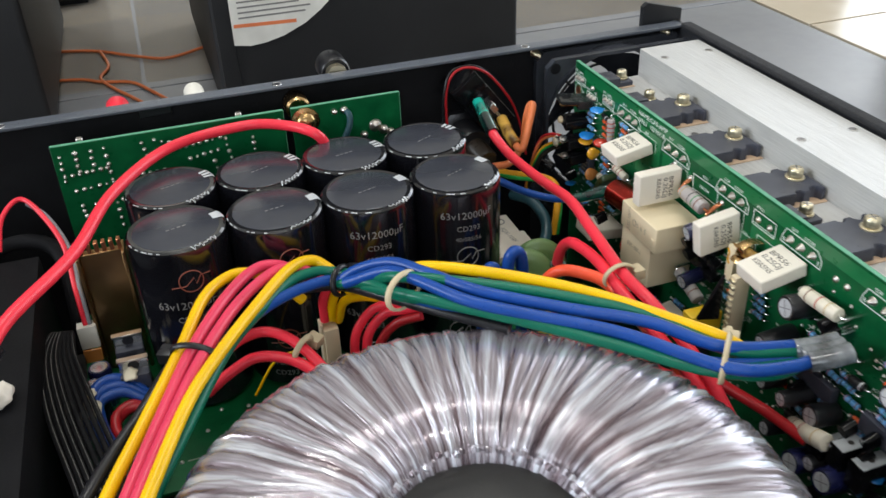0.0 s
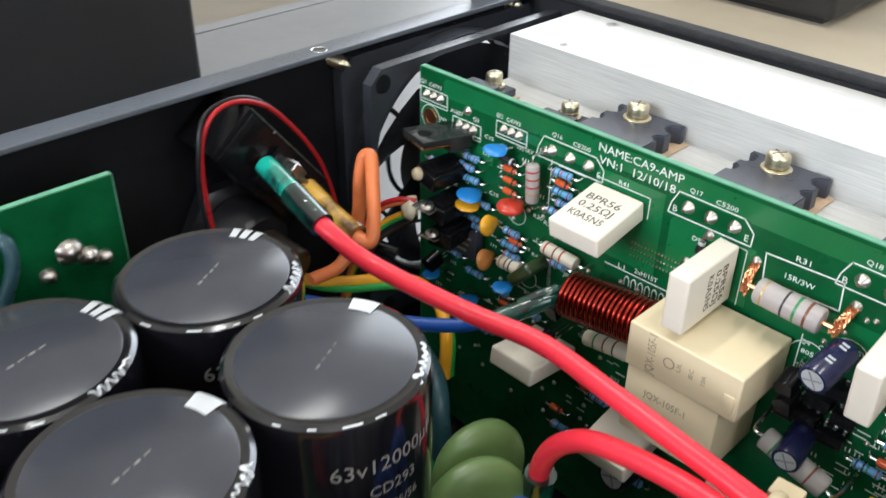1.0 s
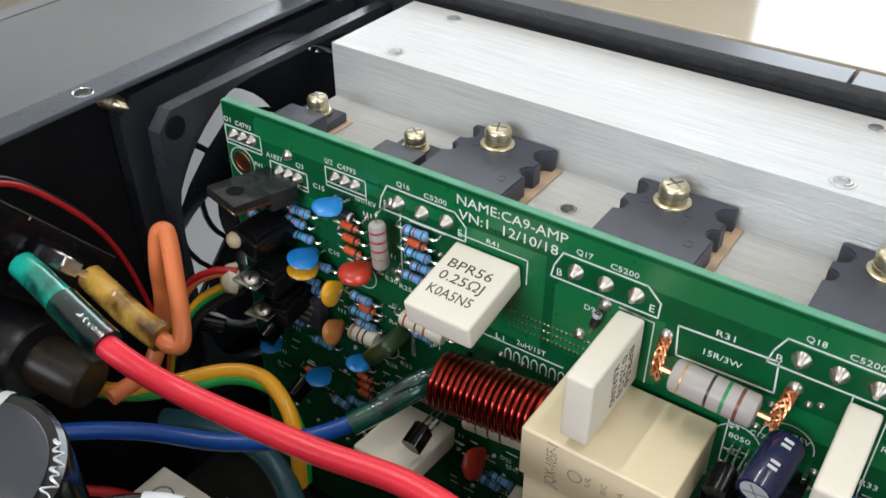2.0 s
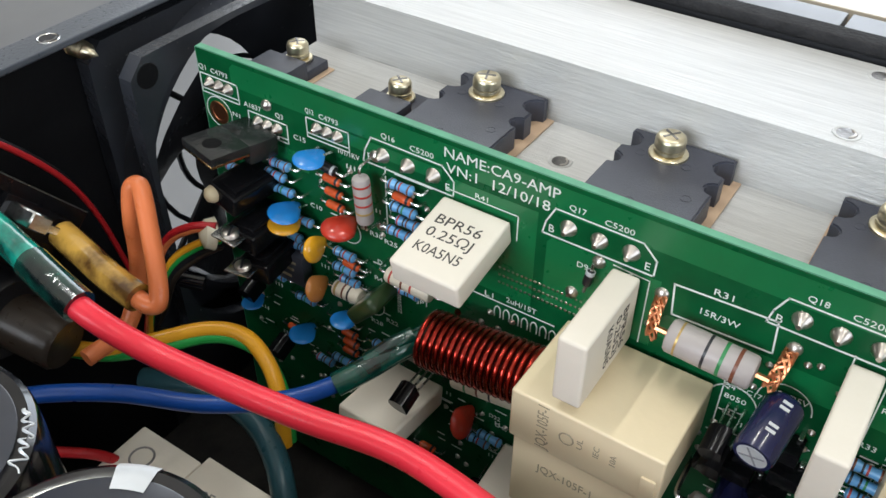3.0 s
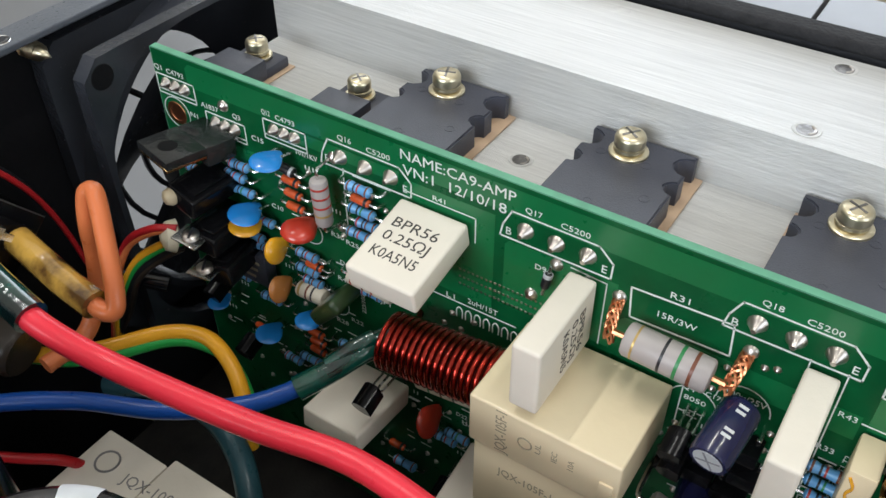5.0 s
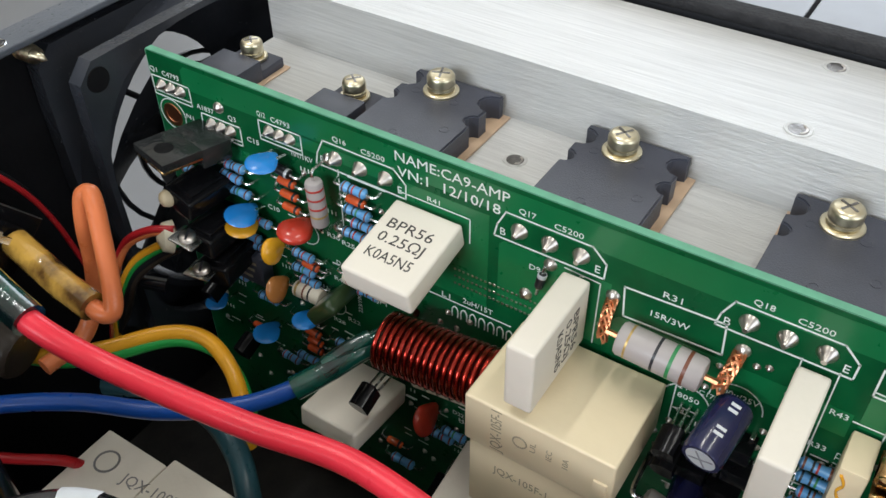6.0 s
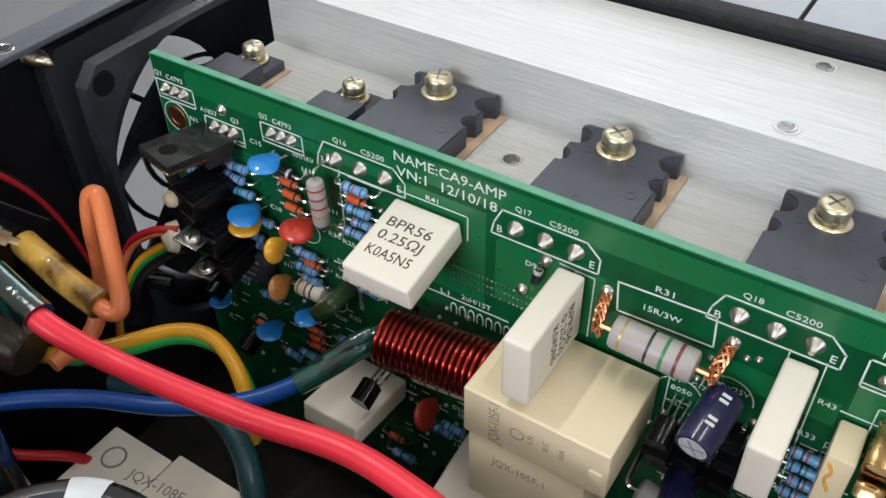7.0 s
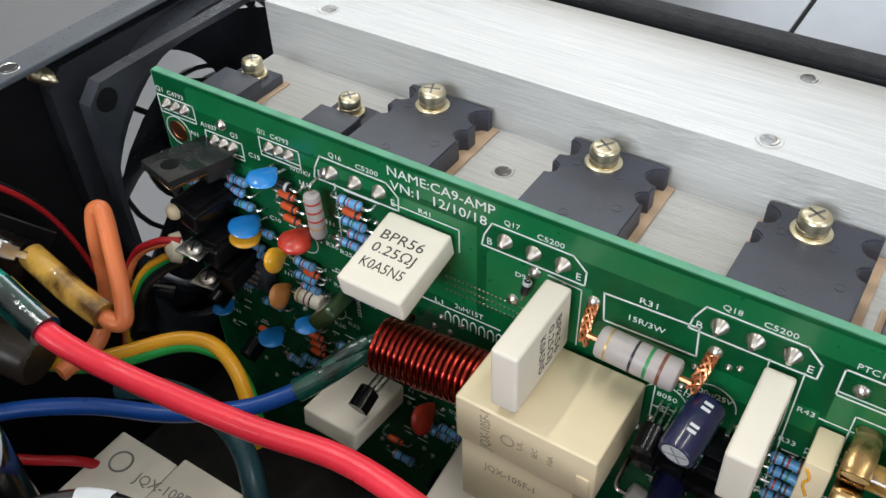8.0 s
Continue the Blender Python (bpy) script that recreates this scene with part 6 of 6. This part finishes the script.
for k, (c, p) in enumerate((("red", [(-14.5, -0.7, 7.4), (-14.5, -0.8, 8.3), (-14.3, -1.0, 9.0)]), ("yellow", [(-14.25, -0.7, 7.4), (-14.2, -0.9, 8.2), (-14.05, -1.2, 8.9)]), ("yellow", [(-14.0, -0.6, 7.2), (-13.8, -1.1, 8.3), (-13.2, -1.6, 8.7), (-12.4, -2.2, 8.8), (-11.6, -2.9, 9.2)]),
                          ("red", [(-13.9, -2.4, 6.2), (-13.7, -2.2, 7.6), (-13.0, -2.2, 8.5), (-12.2, -2.6, 8.8), (-11.4, -3.2, 9.2)]), ("red", [(-13.5, -2.7, 6.2), (-13.35, -2.5, 7.6), (-12.7, -2.5, 8.4), (-12.0, -2.9, 8.7), (-11.2, -3.4, 9.1)]), ("dark_red", [(-13.2, -2.9, 6.0), (-13.0, -2.8, 7.4), (-12.4, -2.9, 8.2), (-11.6, -3.3, 8.6)]))):
    wire("plug_lead", p, 0.17, M[c], {"dark_red": "dark red"}.get(c, c) + " lead at the cream plug under the loom", "wire", "leads at the cream plug", 10)
for p in ([(-18.9, -2.2, 7.0), (-18.4, -1.95, 7.6), (-17.7, -1.75, 8.1), (-16.7, -1.55, 8.1), (-15.85, -2.2, 7.9), (-15.1, -3.5, 7.4), (-14.6, -4.6, 6.6)], [(-19.0, -2.6, 6.9), (-18.2, -2.5, 7.4), (-17.2, -2.4, 7.75), (-16.1, -2.75, 7.6), (-15.3, -3.6, 7.2), (-14.8, -4.8, 6.4)]):
    wire("supply_lead", p, 0.19, M["red"], "red lead arching beside the transformer", "wire", supply_group, 12)
wire("thin_lead", [(-17.4, -1.0, 5.0), (-16.5, -1.2, 6.5), (-15.6, -1.8, 7.2)], 0.05, M["yellow"], "very thin yellow lead", "wire")
for x, y in ((-16.4, -1.6), (-12.2, -1.4)):
    solid("bare_disc_hole", lathe([(0.5, PSU_Z), (0.5, PSU_Z + 0.35), (0.42, PSU_Z + 0.4), (0.3, PSU_Z + 0.38), (0, PSU_Z + 0.3)], (x, y, 0), seg=24), M["black_plastic"], "round black capacitor seat on the supply board", "capacitor", (x, y, PSU_Z))
b = bmesh.new()
for k in range(40):
    x, y = rnd.uniform(-22, -4.5), rnd.uniform(-3.5, 0.0)
    lathe([(0.09, PSU_Z), (0.06, PSU_Z + 0.05), (0, PSU_Z + 0.1)], (x, y, 0), seg=7, bm=b)
    if k % 3 == 0:
        dash((x + 0.2, y, PSU_Z + 0.004), (x + 0.9, y, PSU_Z + 0.004), 0.03, (0, 0, 1), b)
tagged(part("solder_and_print", b, M["solder"], supply), kind="stuff")

# clear shrink tubes and the lead ends by the board
for k in range(3):
    solid("clear_sleeve", tube([(-2.45, -10.65 - 0.3 * k, 9.9), (-1.9, -10.85 - 0.28 * k, 9.98), (-1.25, -11.0 - 0.26 * k, 10.1)], 0.32, 16, 6), M["clear_sleeve"], "glossy clear shrink tube over the end of a loom wire", "sleeve", (-1.4, -11.2, 10), "clear sleeves at the end of the loom")

# ---- rear boards ----
for x0, x1, lab in ((-23.15, -13.75, "upright green circuit board behind the capacitors, solder side out"), (-13.42, -8.58, "small upright green board with a brass bolt")):
    bd = thing("rear_board", lab, "circuit board", ((x0 + x1) / 2, 8.95, 4), "upright boards at the rear panel")
    part("board", box(x0, x1, 8.88, 9.04, 4.0, 11.66, 0.01, 1), M["pcb"], bd)
    part("cut_edge", box(x0 + 0.01, x1 - 0.01, 8.885, 9.035, 11.655, 11.69, 0.006, 1), M["pcb_edge"], bd, "pale sawn edge of the board")
    part("cut_edge", box(x1 - 0.005, x1 + 0.02, 8.885, 9.035, 4.0, 11.66, 0.004, 1), M["pcb_edge"], bd, "pale sawn edge of the board")
    if x0 < -20:
        b = bmesh.new()
        rr = random.Random(3)
        rows = [(-22.9, 11.2, 5, 0, -0.27), (-22.3, 11.25, 4, 0, -0.27), (-21.7, 11.25, 3, 0, -0.3), (-21.15, 11.3, 11, 0, -0.36), (-22.9, 10.3, 7, 0.28, 0.02), (-22.6, 9.6, 8, 0.3, 0.03), (-22.5, 8.9, 4, 0, -0.25), (-22.0, 8.9, 3, 0.25, 0), (-20.9, 8.9, 4, 0.1, -0.3), (-19.7, 11.25, 4, 0.06, -0.3), (-19.2, 11.3, 3, 0.3, -0.12), (-18.8, 10.7, 9, 0.28, 0.03), (-17.3, 11.2, 5, 0.3, 0), (-16.4, 11.15, 5, 0.05, -0.3), (-15.6, 11.2, 4, 0.32, 0.02), (-15.2, 10.7, 4, 0.02, -0.27), (-14.5, 11.3, 3, 0.25, -0.02), (-17.9, 10.2, 5, 0.3, 0.05), (-16.9, 9.9, 5, 0, -0.3), (-20.2, 9.9, 5, 0.3, 0)]
        for x, z, n, dx, dz in rows:
            for k in range(n):
                q = 0.05 + 0.045 * rr.random()
                lathe([(q * 1.3, 0), (q, 0.05), (q * 0.4, 0.11), (0, 0.12)], (x + dx * k + 0.05 * rr.random(), 8.88, z + dz * k), (0, -1, 0), 8, b)
        tagged(part("solder_joints", b, M["solder"], bd), kind="stuff")
    else:
        part("brass_bolt", lathe([(0.62, 0), (0.62, 0.12), (0.45, 0.16), (0.45, 0.3), (0.38, 0.45), (0.2, 0.55), (0, 0.56)], (-12.85, 8.88, 11.05), (0, -1, 0), 24), M["bronze"], bd, "domed brass bolt")
        for k, (x, z, q) in enumerate(((-9.75, 10.3, 0.26), (-9.4, 10.05, 0.2), (-10.3, 9.95, 0.16), (-11.55, 11.25, 0.13), (-11.1, 11.25, 0.16), (-9.1, 9.9, 0.16))):
            part("solder_blob", lathe([(q * 1.2, 0), (q, 0.1), (q * 0.6, 0.22), (0, 0.27)], (x, 8.88, z), (0.1, -1, 0.15), 12), M["solder"], bd)
        part("grey_lead", tube([(-11.1, 8.85, 11.25), (-10.98, 8.5, 11.15), (-11.05, 8.35, 10.7), (-11.4, 8.3, 10.0), (-11.6, 8.3, 9.2)], 0.14, 10, 6), M["teal"], bd)
for x, z, lab in ((-12.9, 11.5, "brass terminal nut on the rear panel"),):
    solid("terminal_nut", lathe([(0.5, 0), (0.55, 0.06), (0.55, 1.0), (0.45, 1.1), (0.2, 1.1)], (x, 11.08, z - 0.35), (0, -1, 0), 20), M["bronze"], lab, "nut", (x, 10.6, z))
for x, z in ((-22.0, 11.85), (-15.6, 11.85)):
    solid("board_lug", box(x - 0.13, x + 0.13, 9.05, 9.3, z - 0.35, z - 0.06, 0.04, 1), M["solder"], "small metal lug behind the rear board", "lug", (x, 9.3, z))
solid("rocker_switch", box(-19.6, -18.2, 10.9, 11.14, 11.5, 12.0, 0.04, 1), M["black_plastic"], "small black switch frame set in the rear panel", "switch", (-18.9, 11, 11.7))
wire("supply_lead", [(-24.9, -4.0, 10.6), (-24.1, -2.47, 11.2), (-22.23, 0.64, 11.3), (-20.89, 4.5, 11.35), (-18.61, 7.6, 11.4), (-15.6, 8.35, 11.5), (-13.9, 7.7, 11.5), (-12.8, 6.75, 11.3), (-12.2, 7.0, 10.2)], 0.215, M["red"], "bright red supply lead arching over the capacitors", "wire", supply_group, 14)
solid("shrink_sleeve", tube([(-26.0, -5.6, 9.6), (-25.2, -4.5, 10.4), (-24.5, -3.3, 10.95)], 0.36, 14, 6), M["black"], "black shrink tube on the red lead", "sleeve", (-25, -4.4, 10.5))

# binding posts outside the rear panel
for x, c, lab, z, r in ((-10.75, "black", "dark grey binding post outside the rear panel", 11.9, 0.7), (-17.1, "white_nylon", "white cable plug outside the rear panel", 11.55, 0.45), (-20.45, "red", "red binding post outside the rear panel", 11.4, 0.5)):
    p = thing("binding_post", lab, "binding post", (x, 12.3, z), "binding posts outside the rear panel")
    part("collar", lathe([(r * 0.7, 0), (r * 0.7, 0.4)], (x, 11.3, z), (0, 1, 0), 20), M["gold"], p)
    part("knob", lathe([(r * 0.9, 0.4), (r, 0.5), (r, 1.7), (r * 0.85, 1.9), (0, 1.9)], (x, 11.3, z), (0, 1, 0), 20), M[c], p)
    part("tip", lathe([(r * 0.5, 1.9), (r * 0.5, 2.2), (0, 2.25)], (x, 11.3, z), (0, 1, 0), 16), M["white_nylon"], p)

# ---- left end of the supply board ----
hs = thing("small_heat_sink", "bronze-coloured finned plate behind two small transistors", "heat sink", (-21.8, 4.2, PSU_Z))
b = box(-22.55, -21.0, 3.9, 4.25, PSU_Z, 9.35, 0.04, 1)
part("plate", b, M["copper_plate"], hs)
for k in range(6):
    part("tooth", box(-22.5 + 0.27 * k, -22.36 + 0.27 * k, 3.92, 4.2, 9.33, 9.75, 0.02, 1), M["copper"], hs)
for s in (-22.6, -20.98):
    part("side_fin", box(s - 0.06, s + 0.06, 3.5, 4.5, PSU_Z, 9.4, 0.02, 1), M["copper_plate"], hs)
for k, (x, y, z) in enumerate(((-21.45, 1.4, 6.6), (-21.35, 0.1, 6.4))):
    t = thing("regulator", "upright black regulator with a silver tab", "transistor", (x, y, PSU_Z), "regulators on the supply board")
    part("case", box(x - 0.5, x + 0.5, y - 0.05, y + 0.4, z - 1.0, z - 0.1, 0.05, 2), M["epoxy"], t)
    part("tab", box(x - 0.52, x + 0.52, y + 0.4, y + 0.55, z - 1.0, z + 0.3, 0.03, 1), M["steel"], t)
    part("tab_hole", lathe([(0.2, 0), (0.19, 0.01), (0, 0.008)], (x, y + 0.4, z + 0.05), (0, -1, 0), 16), M["band_black"], t)
    part("heat_tab_edge", box(x - 0.55, x + 0.55, y + 0.3, y + 0.56, z + 0.28, z + 0.36, 0.02, 1), M["solder"], t)
    for j in (-1, 0, 1):
        part("lead", rod((x + 0.25 * j, y + 0.2, PSU_Z), (x + 0.25 * j, y + 0.2, z - 1.0), 0.05, 6), M["tin"], t)
cn = thing("pin_plug", "white plug with a thin red lead", "connector", (-22.9, 4.8, 6))
part("body", box(-23.3, -22.6, 3.3, 3.75, 5.6, 6.6, 0.05, 2), M["white_nylon"], cn)
part("copper_side", box(-23.28, -22.62, 3.2, 3.3, 5.0, 5.6, 0.03, 1), M["disc_orange"], cn)
wire("thin_lead", [(-22.95, 3.5, 6.6), (-23.0, 3.9, 7.8), (-23.2, 5.6, 9.0), (-23.9, 7.0, 9.9), (-24.6, 7.8, 10.2), (-25.3, 7.2, 9.8), (-25.6, 6.4, 8.8)], 0.1, M["red"], "thin red lead looping to a white plug", "wire", "", 8)
wire("thin_lead", [(-22.8, 3.5, 6.6), (-22.85, 4.0, 7.9), (-23.05, 5.7, 8.8), (-23.7, 7.1, 9.6), (-24.4, 7.9, 9.9)], 0.09, M["grey"], "thin grey lead looping to a white plug", "wire", "", 8)
wire("black_cable", [(-27.5, 6.6, 7.4), (-26.0, 7.4, 8.3), (-24.66, 7.4, 8.5), (-23.6, 6.6, 8.2), (-23.3, 5.0, 7.0), (-23.4, 4.2, 5.0)], 0.3, M["shaded_black"], "thick black cable with yellow-green tape", "cable", "", 12)
for k, (x, y, c) in enumerate(((-22.7, 1.9, "steel"), (-21.0, -1.0, "steel"), (-22.9, 0.9, "steel"))):
    e = thing("electrolytic_capacitor", "small black electrolytic capacitor with a silver top", "capacitor", (x, y, PSU_Z), "small electrolytic capacitors on the supply board")
    part("sleeve", lathe([(0.42, PSU_Z), (0.42, 5.6), (0.38, 5.68), (0.3, 5.66)], (x, y, 0), seg=24), M["elco_navy"], e)
    part("can_end", lathe([(0.32, 5.64), (0.31, 5.69), (0, 5.7)], (x, y, 0), seg=24), M["steel"], e)
for k in range(3):
    wire("coil_lead", [(-21.0, -0.2 - 0.2 * k, 5.5), (-21.8, 0.3 - 0.25 * k, 6.1 - 0.1 * k), (-22.6, 0.1 - 0.25 * k, 6.2 - 0.15 * k), (-23.0 + 0.15 * k, -0.9, 6.0 - 0.15 * k), (-22.8 + 0.2 * k, -2.2, 5.9 - 0.2 * k), (-22.0 + 0.2 * k, -3.2, 5.7 - 0.2 * k), (-20.8, -3.8, 5.4)], 0.2, M["sky" if k < 2 else "blue"], "blue wire coiled beside the transformer", "wire", "coiled wires beside the transformer", 10)
for k in range(2):
    wire("coil_lead", [(-20.9, -0.9, 5.3), (-21.6, -0.6 - 0.2 * k, 5.6), (-22.2, -1.0, 5.5 - 0.2 * k), (-22.1, -1.9, 5.3), (-21.4, -2.4, 5.2)], 0.18, M["dark_red"], "dark red wire coiled beside the transformer", "wire", "coiled wires beside the transformer", 10)
for x, y, z, q in ((-22.85, -1.3, 6.35, 0.36), (-21.5, 0.2, 6.3, 0.28), (-22.9, -0.4, 6.3, 0.22)):
    b = bmesh.new()
    bmesh.ops.create_icosphere(b, subdivisions=3, radius=1)
    for v in b.verts:
        f = 1 + 0.35 * noise.noise(v.co * 1.7 + Vector((x, y, z)))
        v.co = Vector((x, y, z)) + Vector((v.co.x * q, v.co.y * q * 1.3, v.co.z * q * 0.6)) * f
    solid("glue_dab", b, M["glue"], "pale dab of hot glue on the blue wires", "glue", (x, y, z), "glue dabs", sharp=3)
ribbon = thing("ribbon_cable", "black flat cable with pale parallel strands", "cable", (-23, -2, 7), "")
for k in range(8):
    o = 0.22 * k
    pts = [(-24.1 + o * 0.2, 3.0, 6.2), (-24.05 + o * 0.45, 2.7 - 0.02 * k, 7.0), (-24.35 + o * 0.75, 0.9, 7.05), (-24.0 + o * 0.95, -2.1, 7.0), (-23.1 + o * 0.95, -5.9, 6.9), (-22.4 + o, -9.5, 6.2)]
    part("strand", tube(pts, 0.1, 8, 8), M["shaded_black"], ribbon)
    part("strand_line", tube([(x + 0.03, y, z + 0.085) for x, y, z in pts], 0.009, 5, 8), M["grey_label"], ribbon)
for y0, y1 in ((-3.3, -2.3),):
    b = bmesh.new()
    bmesh.ops.create_icosphere(b, subdivisions=3, radius=1)
    for v in b.verts:
        f = 1 + 0.4 * noise.noise(v.co * 1.6 + Vector((y0, 0, 0)))
        v.co = Vector((-25.0, (y0 + y1) / 2, 8.9)) + Vector((v.co.x * 0.45, v.co.y * (y1 - y0) * 0.55, v.co.z * 0.3)) * f
    solid("white_padding", b, M["ceramic"], "lump of white padding inside the case", "padding", (-25, (y0 + y1) / 2, 8.9), "lumps of white padding", sharp=3)
solid("side_tray", box(-30, -24.2, -12, 6, 0.02, 8.55, 0.1, 2), M["shaded_black"], "black painted inner tray of the case", "tray", (-27, -3, 0))

# ---- beyond the case: cabinets, paper, cables on the floor, tiles ----
def cabinet(x0, x1, y0, y1, h, label):
    c = thing("loudspeaker_cabinet", label, "loudspeaker", ((x0 + x1) / 2, (y0 + y1) / 2, FLOOR), "black loudspeaker cabinets")
    part("body", box(x0, x1, y0, y1, FLOOR + 0.6, h, 0.5, 3), M["cabinet"], c)
    part("plinth", box(x0 + 1, x1 - 1, y0 + 1, y1 - 1, FLOOR, FLOOR + 0.6), M["black_plastic"], c)
    return c


c = cabinet(-14.3, 9.1, 36.8, 66.0, 34, "large black loudspeaker cabinet standing on the floor")
part("baffle_edge", box(-14.1, -12.9, 36.58, 36.8, FLOOR + 0.8, 33.5, 0.1, 2), M["cabinet"], c)
cabinet(-60.0, -26.6, 40.0, 70.0, 34, "black loudspeaker cabinet standing beside red cables")
cabinet(50.5, 76.0, 18.5, 40.0, 22, "dark loudspeaker cabinet standing on the beige tiles")
sheet = thing("paper_notice", "white printed sheet with a rounded cut on the cabinet", "notice", (-9, 36.7, 8))
out = [(-12.99, 5.66), (-11.84, 5.48), (-10.77, 5.58), (-9.36, 5.92), (-7.73, 6.63), (-6.53, 7.43), (-5.56, 8.27), (-4.76, 9.68), (-4.41, 11.9), (-4.32, 17.21), (-12.9, 17.21)]
part("sheet", prism(out, 0, 0.06, Matrix(((1, 0, 0, 0), (0, 0, -1, 36.62), (0, 1, 0, 0), (0, 0, 0, 1)))), M["paper"], sheet)
for k in range(14):
    z = 7.56 + 0.37 * k
    part("unread_line", dash((-12.37, 36.55, z), (-7.68 + 0.45 * math.sin(k * 2.1), 36.55, z), 0.115, (0, -1, 0), None, 0.008), M["grey_label"], sheet)
part("orange_line", dash((-12.72, 36.55, 7.03), (-8.48, 36.55, 6.9), 0.25, (0, -1, 0), None, 0.008), M["orange_print"], sheet)
part("orange_line", dash((-6.18, 36.55, 11.01), (-6.18, 36.55, 11.54), 0.62, (0, -1, 0), None, 0.008), M["orange_print"], sheet)
for p in ([(-32, 63, -0.8), (-25.88, 61.2, -0.8), (-23.35, 60.0, -0.8), (-20.35, 57.3, -0.8), (-17.4, 55.5, -0.8), (-13.1, 57.8, -0.8), (-6, 62, -0.8)], [(-23.4, 60.2, -0.8), (-22.7, 55.6, -0.8), (-23.4, 52.6, -0.8), (-22.5, 49.8, -0.8), (-20.6, 46.0, -0.8), (-18, 40, -0.8)], [(-30, 54, -0.8), (-25.3, 53.0, -0.8), (-23.4, 51.6, -0.8), (-20.9, 50.4, -0.8), (-19.5, 47.8, -0.8), (-18.4, 45.4, -0.8), (-16, 40, -0.8)]):
    wire("floor_cable", p, 0.15, M["orange"], "thin red cable lying on the floor tiles", "cable", "red cables on the floor", 8)
cabinet(-44, -23.4, 77.5, 100, 25, "far black loudspeaker cabinet standing on the beige tiles")


def tiles(name, x0, x1, y0, y1, step, gap, z, material, parent, limit=300):
    """Square floor tiles that share one mesh."""
    me = finish(box(0, step - gap, 0, step - gap, -0.9, 0, 0.04, 1), name, material, (0, 0, 0))
    n = 0
    x = x0
    while x < x1 - 0.1:
        y = y0
        while y < y1 - 0.1:
            ob = new("tile", me)
            ob.location = Vector((x, y, z)) * U
            ob.parent = parent
            n += 1
            y += step
        x += step
    return n


grey_floor = thing("grey_tile_strip", "strip of grey floor tiles under the amplifier", "tiles", (0, 0, 0), kind="structure")
grey_floor.location = (0, 0, 0)
tiles("grey_tile", -144, 40, -135, 50.2, 46, 0.22, FLOOR, M["grey_tile"], grey_floor)
beige_floor = thing("beige_tile_floor", "polished beige floor tiles of the shop", "tiles", (0, 0, 0), kind="structure")
tiles("beige_tile", 40.25, 380, -320, 400, 60, 0.25, FLOOR, M["beige_tile"], beige_floor)
tiles("beige_tile", -319.75, 40, 50.25, 400, 60, 0.25, FLOOR, M["beige_tile"], beige_floor)
